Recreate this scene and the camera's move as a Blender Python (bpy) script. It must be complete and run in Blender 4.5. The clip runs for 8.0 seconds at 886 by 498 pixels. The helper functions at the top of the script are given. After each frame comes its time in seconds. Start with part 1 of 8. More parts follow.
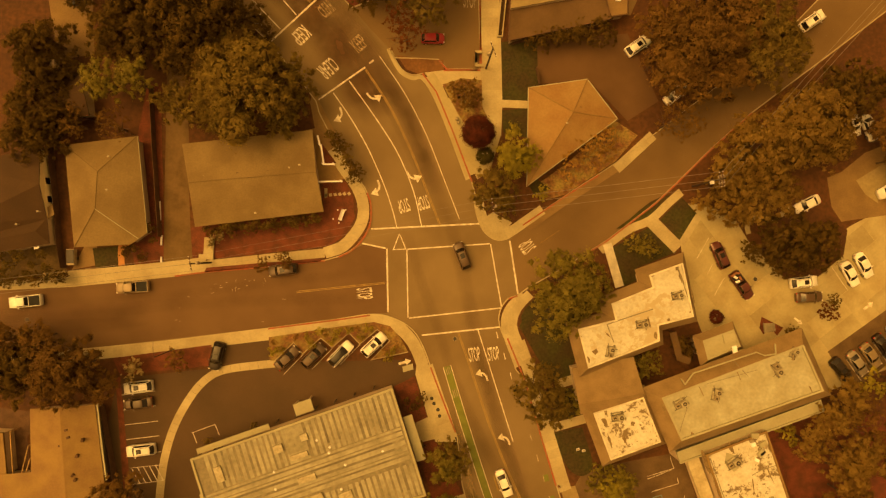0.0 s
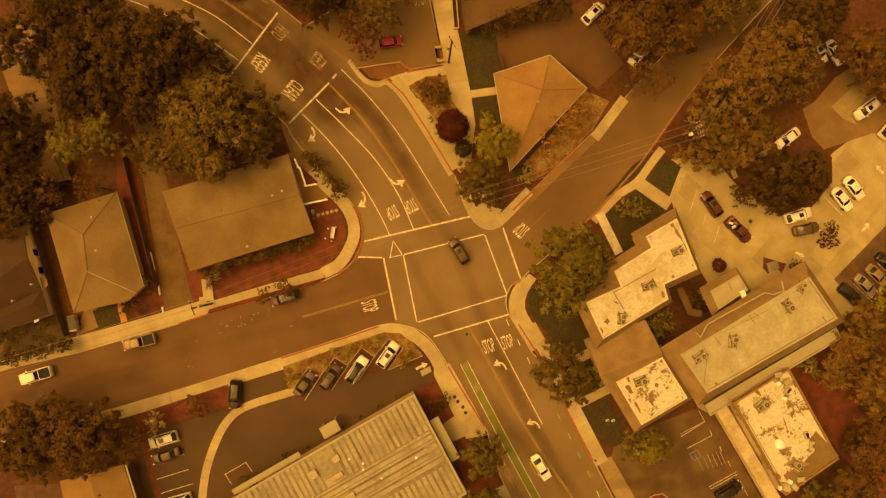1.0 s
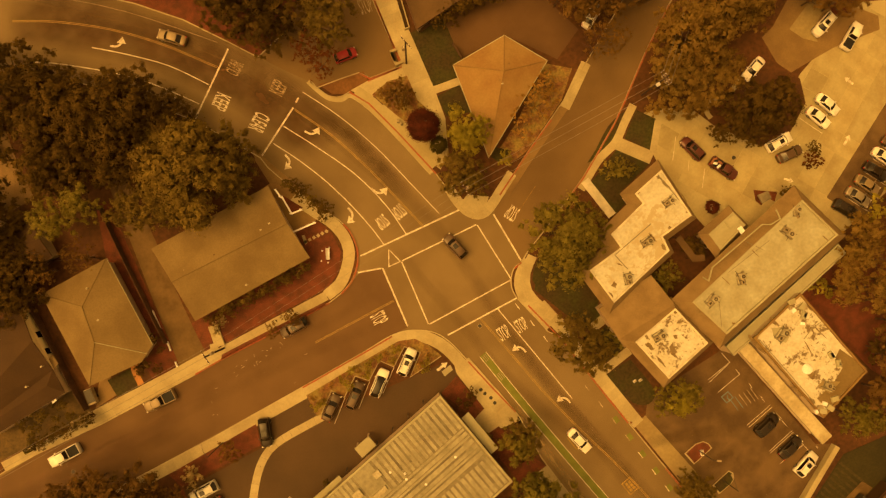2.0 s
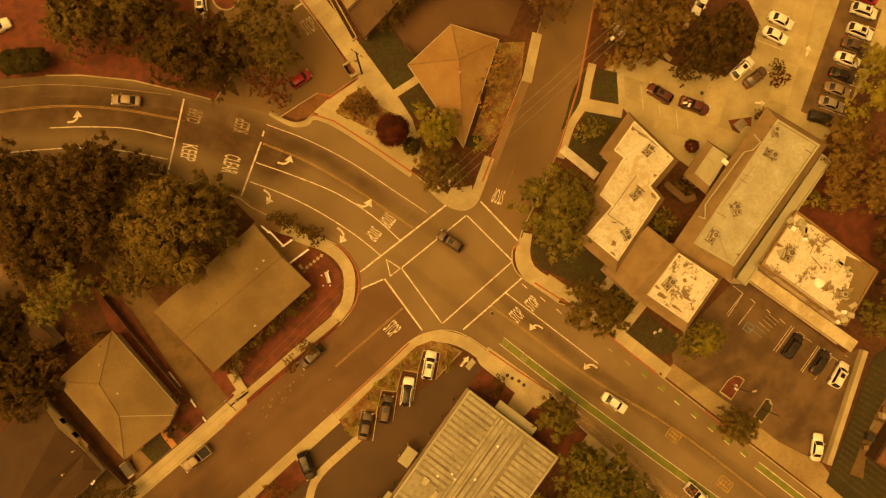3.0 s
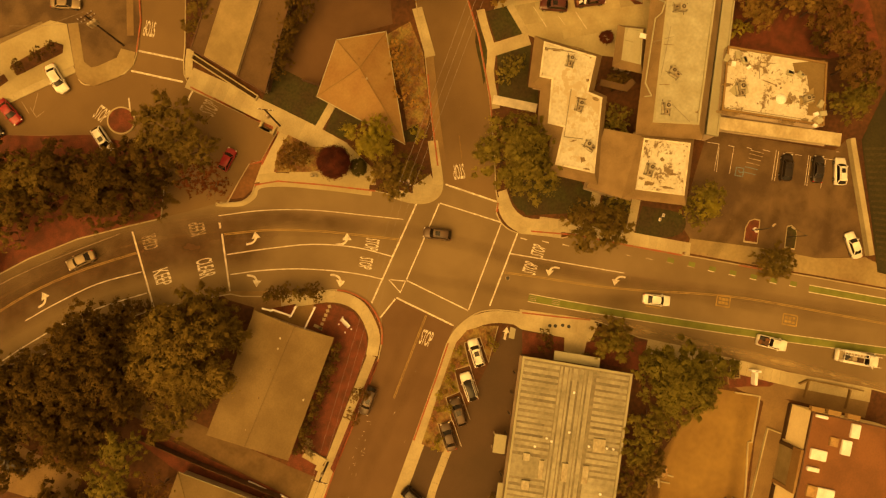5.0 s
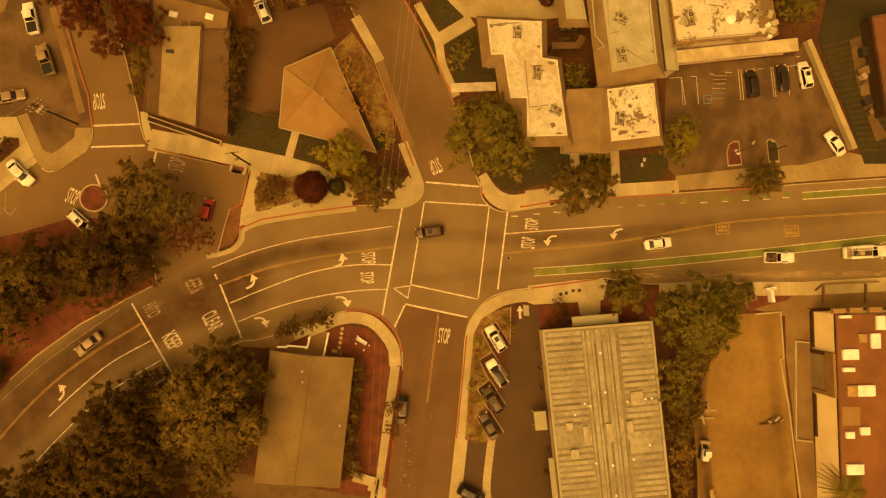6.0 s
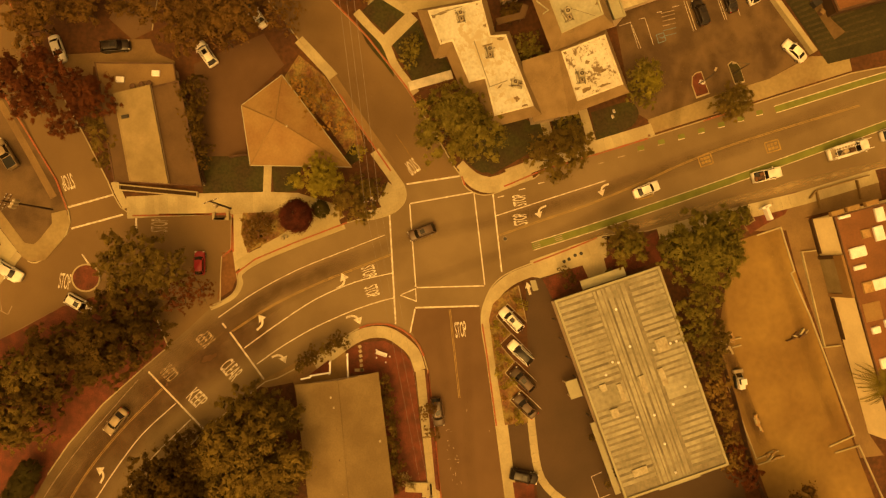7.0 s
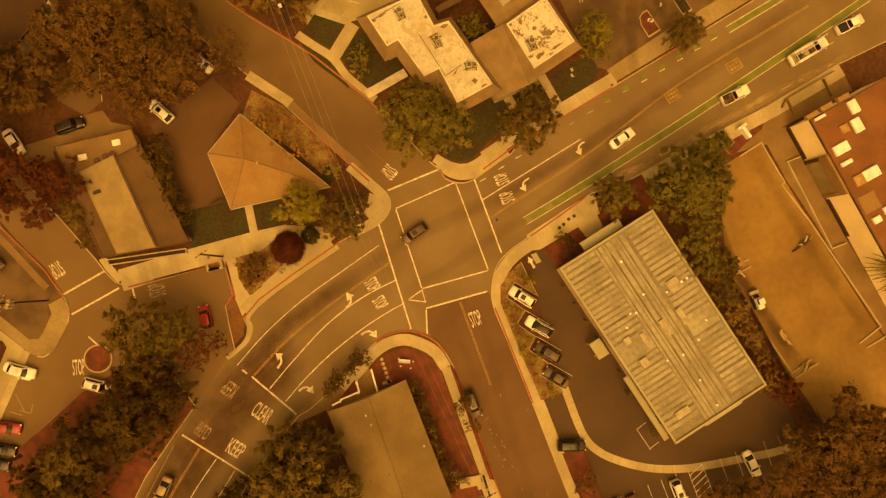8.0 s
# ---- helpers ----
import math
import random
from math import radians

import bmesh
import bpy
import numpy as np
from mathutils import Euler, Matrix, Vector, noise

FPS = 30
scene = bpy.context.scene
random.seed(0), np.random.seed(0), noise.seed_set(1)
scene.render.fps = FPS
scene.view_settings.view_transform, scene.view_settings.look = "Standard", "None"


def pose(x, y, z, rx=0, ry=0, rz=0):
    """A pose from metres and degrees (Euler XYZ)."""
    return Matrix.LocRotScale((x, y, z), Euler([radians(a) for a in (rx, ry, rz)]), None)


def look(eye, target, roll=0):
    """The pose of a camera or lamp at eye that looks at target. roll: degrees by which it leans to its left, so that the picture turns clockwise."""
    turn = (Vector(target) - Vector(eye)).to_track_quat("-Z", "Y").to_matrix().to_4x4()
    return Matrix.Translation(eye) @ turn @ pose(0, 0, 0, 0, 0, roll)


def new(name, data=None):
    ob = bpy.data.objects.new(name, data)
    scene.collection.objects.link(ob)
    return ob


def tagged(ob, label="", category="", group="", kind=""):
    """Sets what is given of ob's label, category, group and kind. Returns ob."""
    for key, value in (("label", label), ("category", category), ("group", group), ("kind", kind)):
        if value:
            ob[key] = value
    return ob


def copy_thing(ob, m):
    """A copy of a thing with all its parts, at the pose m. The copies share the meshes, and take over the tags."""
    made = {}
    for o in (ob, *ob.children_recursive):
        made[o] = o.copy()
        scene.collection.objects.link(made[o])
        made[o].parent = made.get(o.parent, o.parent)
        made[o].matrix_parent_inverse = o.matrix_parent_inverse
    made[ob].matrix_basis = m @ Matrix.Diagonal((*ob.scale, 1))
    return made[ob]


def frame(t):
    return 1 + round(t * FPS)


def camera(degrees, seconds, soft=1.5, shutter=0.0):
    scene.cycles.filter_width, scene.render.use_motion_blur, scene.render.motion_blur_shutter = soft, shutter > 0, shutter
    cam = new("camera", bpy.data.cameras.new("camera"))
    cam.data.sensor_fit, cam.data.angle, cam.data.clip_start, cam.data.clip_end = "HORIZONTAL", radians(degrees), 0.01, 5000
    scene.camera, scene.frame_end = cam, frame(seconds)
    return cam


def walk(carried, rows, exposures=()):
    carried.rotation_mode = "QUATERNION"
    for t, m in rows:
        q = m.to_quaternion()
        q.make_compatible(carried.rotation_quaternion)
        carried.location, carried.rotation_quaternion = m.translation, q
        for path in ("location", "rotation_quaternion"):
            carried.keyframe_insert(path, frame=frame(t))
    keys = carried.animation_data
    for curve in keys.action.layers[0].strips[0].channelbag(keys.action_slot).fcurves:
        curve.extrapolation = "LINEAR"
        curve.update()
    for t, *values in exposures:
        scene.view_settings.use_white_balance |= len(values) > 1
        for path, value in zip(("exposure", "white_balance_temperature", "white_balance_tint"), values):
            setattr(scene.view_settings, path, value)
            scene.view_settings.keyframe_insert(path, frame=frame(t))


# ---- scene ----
cam = camera(73.2, 8.0, soft=1.25)
# seconds, place, tilts and heading of the hovering camera
PATH = [
    (0, -3.549, -0.221, 100.002, 0.193, -1.987, -0.356),
    (0.25, -3.557, -0.214, 99.986, 0.247, -2.085, -2.804),
    (0.5, -3.566, -0.208, 99.97, 0.307, -2.176, -5.365),
    (0.75, -3.574, -0.201, 99.953, 0.37, -2.262, -8.026),
    (1, -3.582, -0.194, 99.937, 0.439, -2.341, -10.779),
    (1.25, -3.59, -0.188, 99.921, 0.511, -2.414, -13.616),
    (1.5, -3.599, -0.181, 99.905, 0.587, -2.48, -16.532),
    (1.75, -3.607, -0.174, 99.889, 0.666, -2.541, -19.524),
    (2, -3.615, -0.168, 99.873, 0.747, -2.596, -22.586),
    (2.25, -3.624, -0.161, 99.856, 0.831, -2.645, -25.717),
    (2.5, -3.632, -0.155, 99.84, 0.917, -2.688, -28.913),
    (2.75, -3.64, -0.148, 99.824, 1.005, -2.725, -32.17),
    (3, -3.649, -0.141, 99.808, 1.093, -2.756, -35.484),
    (3.25, -3.657, -0.135, 99.792, 1.183, -2.782, -38.849),
    (3.5, -3.665, -0.128, 99.776, 1.272, -2.803, -42.261),
    (3.75, -3.673, -0.122, 99.759, 1.362, -2.818, -45.711),
    (4, -3.682, -0.115, 99.743, 1.452, -2.827, -49.194),
    (4.25, -3.69, -0.108, 99.727, 1.54, -2.832, -52.7),
    (4.5, -3.698, -0.102, 99.711, 1.628, -2.831, -56.223),
    (4.75, -3.707, -0.095, 99.695, 1.713, -2.824, -59.752),
    (5, -3.715, -0.088, 99.679, 1.797, -2.813, -63.28),
    (5.25, -3.723, -0.082, 99.662, 1.879, -2.797, -66.799),
    (5.5, -3.732, -0.075, 99.646, 1.957, -2.776, -70.301),
    (5.75, -3.74, -0.069, 99.63, 2.033, -2.75, -73.781),
    (6, -3.748, -0.062, 99.614, 2.105, -2.719, -77.235),
    (6.25, -3.756, -0.055, 99.598, 2.173, -2.683, -80.663),
    (6.5, -3.765, -0.049, 99.582, 2.236, -2.643, -84.066),
    (6.75, -3.773, -0.042, 99.565, 2.295, -2.598, -87.451),
    (7, -3.781, -0.036, 99.549, 2.349, -2.549, -90.83),
    (7.25, -3.79, -0.029, 99.533, 2.397, -2.495, -94.219),
    (7.5, -3.798, -0.022, 99.517, 2.44, -2.437, -97.643),
    (7.75, -3.806, -0.016, 99.501, 2.476, -2.374, -101.134),
    (8, -3.815, -0.009, 99.484, 2.505, -2.308, -104.731),
]
walk(cam, [(t, pose(*p)) for t, *p in PATH], exposures=[(0.0, 1.2), (8.0, 1.23)])

# ---- world and sun: a smoke-filled orange sky with the sun veiled ----
world = bpy.data.worlds.new("smoky_sky")
scene.world = world
world.use_nodes = True
wn, wl = world.node_tree.nodes, world.node_tree.links
sky = wn.new("ShaderNodeTexSky")
sky.sky_type, sky.sun_disc = "NISHITA", False
sky.sun_elevation, sky.sun_rotation = radians(60), radians(287)
sky.air_density, sky.dust_density = 1.0, 5.0
smoke = wn.new("ShaderNodeMix")
smoke.data_type, smoke.blend_type = "RGBA", "MULTIPLY"
smoke.inputs["Factor"].default_value = 1.0
smoke.inputs["B"].default_value = (1.0, 0.496, 0.114, 1)
veil = wn.new("ShaderNodeHueSaturation")
veil.inputs["Saturation"].default_value = 0.15
wl.new(sky.outputs["Color"], veil.inputs["Color"])
wl.new(veil.outputs["Color"], smoke.inputs["A"])
wl.new(smoke.outputs["Result"], wn["Background"].inputs["Color"])
wn["Background"].inputs["Strength"].default_value = 0.118
sun = new("sun", bpy.data.lights.new("sun", "SUN"))
sun.data.energy, sun.data.angle, sun.data.color = 0.75, radians(70), (1.0, 0.535, 0.104)
sun.matrix_world = look((-40, 12, 70), (0, 0, 0))


# ---- materials ----
def material(name, base, rough=0.85, metal=0.0, vary=0.25, scale=0.5, fine=6.0, bump=0.2, tint=None, island=0.0, each=0.0, spec=0.3, edge=0.12, centre=0.5):
    """Base colour broken up by a broad and a fine noise; tint: a second colour that shows in patches."""
    m = bpy.data.materials.new(name)
    m.use_nodes = True
    n, l = m.node_tree.nodes, m.node_tree.links
    b = n["Principled BSDF"]
    b.inputs["Roughness"].default_value, b.inputs["Metallic"].default_value = rough, metal
    b.inputs["Specular IOR Level"].default_value = spec
    geo = n.new("ShaderNodeNewGeometry")
    n1, n2 = n.new("ShaderNodeTexNoise"), n.new("ShaderNodeTexNoise")
    n1.inputs["Scale"].default_value, n1.inputs["Detail"].default_value = scale, 5
    n2.inputs["Scale"].default_value, n2.inputs["Detail"].default_value = fine, 4
    l.new(geo.outputs["Position"], n1.inputs["Vector"])
    l.new(geo.outputs["Position"], n2.inputs["Vector"])
    ramp = n.new("ShaderNodeValToRGB")
    t = tint or tuple(c * 0.7 for c in base)
    ramp.color_ramp.elements[0].position, ramp.color_ramp.elements[1].position = centre - edge, centre + edge
    ramp.color_ramp.elements[0].color, ramp.color_ramp.elements[1].color = (*t, 1), (*base, 1)
    l.new(n1.outputs["Fac"], ramp.inputs["Fac"])
    val = n.new("ShaderNodeMapRange")
    val.inputs["From Min"].default_value, val.inputs["From Max"].default_value = 0.3, 0.7
    val.inputs["To Min"].default_value, val.inputs["To Max"].default_value = 1 - vary, 1 + vary
    l.new(n2.outputs["Fac"], val.inputs["Value"])
    out, k = val.outputs["Result"], None
    for amount, node, socket in ((island, geo, "Random Per Island"), (each, None, "Random")):
        if amount:
            node = node or n.new("ShaderNodeObjectInfo")
            r = n.new("ShaderNodeMapRange")
            r.inputs["To Min"].default_value, r.inputs["To Max"].default_value = 1 - amount, 1 + amount
            l.new(node.outputs[socket], r.inputs["Value"])
            k = n.new("ShaderNodeMath")
            k.operation = "MULTIPLY"
            l.new(out, k.inputs[0])
            l.new(r.outputs["Result"], k.inputs[1])
            out = k.outputs["Value"]
    hsv = n.new("ShaderNodeHueSaturation")
    l.new(ramp.outputs["Color"], hsv.inputs["Color"])
    l.new(out, hsv.inputs["Value"])
    l.new(hsv.outputs["Color"], b.inputs["Base Color"])
    if bump:
        bp = n.new("ShaderNodeBump")
        bp.inputs["Strength"].default_value, bp.inputs["Distance"].default_value = bump, 0.05
        l.new(n2.outputs["Fac"], bp.inputs["Height"])
        l.new(bp.outputs["Normal"], b.inputs["Normal"])
    return m


def flaking(name, base, bare, scale=0.9, big=0.16, cover=0.5, rough=0.8, grime=(0.3, 0.235, 0.115)):
    """A pale coating, dirty in broad clouds, that has flaked away in small ragged patches, thicker in some places than in others."""
    m = material(name, base, rough=rough, vary=0.12, scale=0.35, fine=2.2, tint=grime, bump=0.1, edge=0.2, centre=0.44)
    n, l = m.node_tree.nodes, m.node_tree.links
    geo = n["Geometry"]
    a, b = n.new("ShaderNodeTexNoise"), n.new("ShaderNodeTexNoise")
    a.inputs["Scale"].default_value, a.inputs["Detail"].default_value, a.inputs["Roughness"].default_value = scale, 7, 0.68
    b.inputs["Scale"].default_value, b.inputs["Detail"].default_value = big, 3
    l.new(geo.outputs["Position"], a.inputs["Vector"])
    l.new(geo.outputs["Position"], b.inputs["Vector"])
    s = n.new("ShaderNodeMath")
    s.operation, s.inputs[1].default_value = "MULTIPLY_ADD", 0.9
    l.new(b.outputs["Fac"], s.inputs[0])
    l.new(a.outputs["Fac"], s.inputs[2])
    r = n.new("ShaderNodeMapRange")
    r.inputs["From Min"].default_value, r.inputs["From Max"].default_value = cover + 0.44, cover + 0.52
    l.new(s.outputs["Value"], r.inputs["Value"])
    mix = n.new("ShaderNodeMix")
    mix.data_type = "RGBA"
    mix.inputs["B"].default_value = (*bare, 1)
    l.new(n["Hue/Saturation/Value"].outputs["Color"], mix.inputs["A"])
    l.new(r.outputs["Result"], mix.inputs["Factor"])
    l.new(mix.outputs["Result"], n["Principled BSDF"].inputs["Base Color"])
    return m


M = {
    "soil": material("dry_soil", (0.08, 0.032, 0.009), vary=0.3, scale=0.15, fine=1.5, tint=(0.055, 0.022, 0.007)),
    "asphalt": material("worn_asphalt", (0.178, 0.129, 0.064), vary=0.1, scale=0.09, fine=9.0, tint=(0.138, 0.097, 0.045)),
    "dark_asphalt": material("older_brown_asphalt", (0.122, 0.072, 0.032), vary=0.1, scale=0.12, fine=9.0, tint=(0.1, 0.057, 0.025)),
    "street_asphalt": material("smooth_brown_asphalt", (0.152, 0.099, 0.042), vary=0.08, scale=0.1, fine=7.0, tint=(0.126, 0.08, 0.033)),
    "yard_asphalt": material("dark_reddish_asphalt", (0.098, 0.054, 0.0235), vary=0.1, scale=0.15, fine=7.0, tint=(0.08, 0.043, 0.018)),
    "new_asphalt": material("fresh_dark_asphalt", (0.072, 0.0435, 0.021), vary=0.1, scale=0.12, fine=9.0, tint=(0.058, 0.036, 0.0175)),
    "lot_asphalt": material("oil_stained_lot_asphalt", (0.12, 0.077, 0.034), vary=0.1, scale=0.22, fine=5.0, tint=(0.068, 0.041, 0.018)),
    "concrete": material("sidewalk_concrete", (0.37, 0.322, 0.19), vary=0.07, scale=0.25, fine=4.0, tint=(0.295, 0.247, 0.138), each=0.07),
    "pale_concrete": material("pale_lot_concrete", (0.345, 0.3, 0.165), vary=0.06, scale=0.12, fine=3.0, tint=(0.27, 0.222, 0.112)),
    "lot_dust": material("dusty_stained_concrete", (0.262, 0.208, 0.1), vary=0.1, scale=0.14, fine=2.0, tint=(0.185, 0.13, 0.057), edge=0.2),
    "gravel": material("dusty_gravel", (0.185, 0.122, 0.05), vary=0.09, scale=0.3, fine=5.0, tint=(0.15, 0.096, 0.04)),
    "dusty_drive": material("packed_dusty_driveway", (0.12, 0.076, 0.029), vary=0.1, scale=0.4, fine=2.5, tint=(0.09, 0.055, 0.02)),
    "red_dirt": material("bare_reddish_dirt", (0.16, 0.075, 0.024), vary=0.15, scale=0.4, fine=2.5, tint=(0.115, 0.052, 0.017)),
    "mulch": material("red_bark_mulch", (0.13, 0.036, 0.016), vary=0.35, scale=0.7, fine=7.0, tint=(0.08, 0.0252, 0.0112), bump=0.5),
    "dry_bed": material("dry_planting_soil", (0.2, 0.15, 0.04), vary=0.35, scale=0.6, fine=3.0, tint=(0.14, 0.062, 0.024), bump=0.5),
    "lawn": material("lawn_grass", (0.035, 0.0335, 0.006), vary=0.35, scale=0.3, fine=2.5, tint=(0.036, 0.024, 0.007), bump=0.6),
    "orange_dirt": material("bare_orange_dirt", (0.232, 0.15, 0.04), vary=0.08, scale=0.09, fine=0.9, tint=(0.15, 0.088, 0.022), edge=0.16),
    "dry_lawn": material("dry_yard_grass", (0.1, 0.064, 0.02), vary=0.3, scale=0.4, fine=3.0, tint=(0.06, 0.04, 0.013), bump=0.4),
    "white_paint": material("worn_white_road_paint", (0.6, 0.56, 0.46), vary=0.22, scale=1.6, fine=9.0, tint=(0.38, 0.33, 0.25), bump=0),
    "faint_paint": material("rubbed_white_road_paint", (0.34, 0.28, 0.19), vary=0.4, scale=1.5, fine=9.0, tint=(0.18, 0.135, 0.08), bump=0),
    "ghost_paint": material("nearly_worn_road_paint", (0.29, 0.235, 0.15), vary=0.4, scale=1.8, fine=9.0, tint=(0.165, 0.118, 0.058), bump=0, edge=0.05),
    "yellow_paint": material("worn_yellow_road_paint", (0.3, 0.21, 0.065), vary=0.3, scale=0.8, fine=8.0, tint=(0.22, 0.15, 0.05), bump=0),
    "box_yellow": material("worn_yellow_box_paint", (0.31, 0.21, 0.05), vary=0.35, scale=1.1, fine=8.0, tint=(0.2, 0.13, 0.042), bump=0),
    "faint_yellow": material("rubbed_yellow_road_paint", (0.22, 0.135, 0.035), vary=0.35, scale=1.2, fine=8.0, tint=(0.14, 0.092, 0.035), bump=0),
    "green_paint": material("green_bike_lane_paint", (0.145, 0.162, 0.03), vary=0.12, scale=0.6, fine=6.0, tint=(0.115, 0.128, 0.025), bump=0),
    "blue_paint": material("blue_stall_paint", (0.13, 0.2, 0.24), vary=0.3, scale=1.5, fine=6.0, bump=0),
    "red_paint": material("worn_red_kerb_paint", (0.28, 0.068, 0.03), vary=0.3, scale=0.8, fine=5.0, tint=(0.22, 0.1, 0.045), bump=0.1),
    "shingle": material("weathered_grey_shingles", (0.17, 0.122, 0.053), vary=0.08, scale=0.2, fine=4.0, tint=(0.128, 0.088, 0.035), bump=0.4),
    "cream_wall": material("cream_painted_siding", (0.8, 0.7, 0.43), vary=0.04, scale=0.3, fine=3.0, tint=(0.72, 0.62, 0.37)),
    "brown_roof": material("brown_rolled_roofing", (0.1, 0.06, 0.026), vary=0.07, scale=0.2, fine=3.0, tint=(0.076, 0.045, 0.019)),
    "dark_shingle": material("dark_brown_shingles", (0.05, 0.0265, 0.0098), vary=0.09, scale=0.3, fine=4.0, tint=(0.04, 0.021, 0.008), bump=0.4),
    "tan_shingle": material("tan_shingles", (0.215, 0.142, 0.05), vary=0.07, scale=0.3, fine=4.0, tint=(0.175, 0.108, 0.043), bump=0.4),
    "amber_shingle": material("reddish_tan_shingles", (0.233, 0.15, 0.056), vary=0.08, scale=0.25, fine=3.0, tint=(0.205, 0.12, 0.043), bump=0.4),
    "mansard": material("brown_mansard_tiles", (0.2, 0.14, 0.068), vary=0.09, scale=0.4, fine=6.0, tint=(0.16, 0.11, 0.051), bump=0.4),
    "white_roof": flaking("patched_white_roof_membrane", (0.46, 0.4547, 0.39), (0.37, 0.325, 0.22), 1.0, 0.2, 0.545, grime=(0.365, 0.3371, 0.247)),
    "flaking_roof": flaking("flaking_white_roof_coating", (0.5, 0.4922, 0.429), (0.16, 0.1177, 0.065), 1.7, 0.3, 0.58, grime=(0.41, 0.3745, 0.273)),
    "white_concrete": material("white_concrete", (0.6, 0.5564, 0.442), vary=0.06, scale=0.5, fine=4.0),
    "lot_panel": material("pale_concrete_panel", (0.335, 0.292, 0.158), vary=0.06, scale=0.3, fine=3.0, tint=(0.27, 0.222, 0.112), each=0.11),
    "timber": material("raw_tan_timber", (0.36, 0.235, 0.095), vary=0.2, scale=1.0, fine=5.0),
    "brick_path": material("orange_brick_paving", (0.4, 0.19, 0.06), vary=0.12, scale=0.8, fine=6.0),
    "cream_roof": material("cream_rolled_roofing", (0.325, 0.3124, 0.2145), vary=0.05, scale=0.2, fine=3.0, tint=(0.28, 0.2621, 0.169)),
    "carport_roof": material("pale_painted_carport_roofing", (0.45, 0.4, 0.265), vary=0.12, scale=0.4, fine=2.0, tint=(0.35, 0.3, 0.18)),
    "hall_roof": material("grey_cream_rolled_roofing", (0.34, 0.3371, 0.2535), vary=0.1, scale=0.4, fine=2.0, tint=(0.265, 0.2515, 0.169), edge=0.2),
    "olive_roof": material("dusty_olive_roofing", (0.255, 0.2, 0.098), vary=0.06, scale=0.25, fine=3.0, tint=(0.19, 0.145, 0.068)),
    "metal_panel": material("weathered_roof_panel", (0.282, 0.27, 0.196), rough=0.65, vary=0.16, scale=0.3, fine=1.4, tint=(0.205, 0.19, 0.13), each=0.07),
    "panel_dark": material("rain_stained_roof_panel", (0.128, 0.11, 0.0751), rough=0.7, vary=0.15, scale=0.35, fine=2.0, tint=(0.17, 0.154, 0.106), each=0.15),
    "metal_dark": material("stained_roof_channels", (0.2, 0.179, 0.122), rough=0.7, vary=0.15, scale=0.4, fine=2.0, tint=(0.15, 0.129, 0.088)),
    "grime": material("dark_roof_grime", (0.13, 0.088, 0.04), vary=0.3, scale=1.0, fine=4.0, tint=(0.2, 0.15, 0.075), edge=0.2),
    "fan_dark": material("dark_fan_grille", (0.06, 0.042, 0.022), rough=0.6, vary=0.2, scale=3.0, fine=9.0),
    "pad": material("pale_equipment_pad", (0.37, 0.3478, 0.26), vary=0.15, scale=1.2, fine=4.0, tint=(0.25, 0.214, 0.1365), edge=0.2),
    "terracotta": material("terracotta_coloured_roofing", (0.18, 0.08, 0.029), vary=0.08, scale=0.2, fine=3.0, tint=(0.135, 0.06, 0.022)),
    "dark_roof": material("dark_green_turf", (0.031, 0.0255, 0.0065), vary=0.2, scale=0.2, fine=3.0),
    "turf": material("paler_turf_stripe", (0.046, 0.035, 0.0095), vary=0.3, scale=0.6, fine=3.0, tint=(0.034, 0.027, 0.0075)),
    "plaster": material("cream_plaster", (0.45, 0.36, 0.25), vary=0.08, scale=0.4, fine=5.0, tint=(0.38, 0.3, 0.21)),
    "white_wood": material("white_painted_wood", (0.75, 0.749, 0.78), vary=0.08, scale=0.6, fine=6.0, tint=(0.62, 0.6099, 0.624)),
    "wood": material("weathered_brown_wood", (0.1, 0.055, 0.03), vary=0.25, scale=0.8, fine=9.0),
    "pole_wood": material("dark_pole_wood", (0.05, 0.032, 0.022), vary=0.2, scale=1.0, fine=9.0),
    "grey_metal": material("galvanised_grey_metal", (0.34, 0.28, 0.18), rough=0.6, metal=0.1, vary=0.15, scale=1.0, fine=6.0),
    "dark_metal": material("dark_metal", (0.05, 0.045, 0.04), rough=0.5, metal=0.4, vary=0.15),
    "cable": material("grey_cable", (0.22, 0.19, 0.14), rough=0.6, vary=0.05, bump=0),
    "bark": material("tree_bark", (0.09, 0.055, 0.035), vary=0.3, scale=2.0, fine=9.0, bump=0.6),
    "tyre": material("black_rubber", (0.015, 0.015, 0.015), rough=0.8, vary=0.1, bump=0),
    "rim": material("alloy_rim", (0.45, 0.43, 0.4), rough=0.35, metal=0.8, vary=0.05, bump=0),
    "glass": material("dark_car_glass", (0.013, 0.009, 0.006), rough=0.14, vary=0.05, bump=0, spec=0.5),
    "lamp_glass": material("clear_lamp_lens", (0.7, 0.66, 0.58), rough=0.15, vary=0.05, bump=0),
    "tail_glass": material("red_lamp_lens", (0.4, 0.02, 0.015), rough=0.2, vary=0.05, bump=0),
}
def leafy(m):
    """Lets part of the light through the leaves."""
    n, l = m.node_tree.nodes, m.node_tree.links
    glow, mix = n.new("ShaderNodeBsdfTranslucent"), n.new("ShaderNodeMixShader")
    mix.inputs["Fac"].default_value = 0.38
    l.new(n["Hue/Saturation/Value"].outputs["Color"], glow.inputs["Color"])
    l.new(n["Principled BSDF"].outputs["BSDF"], mix.inputs[1])
    l.new(glow.outputs["BSDF"], mix.inputs[2])
    l.new(mix.outputs["Shader"], n["Material Output"].inputs["Surface"])
    return m


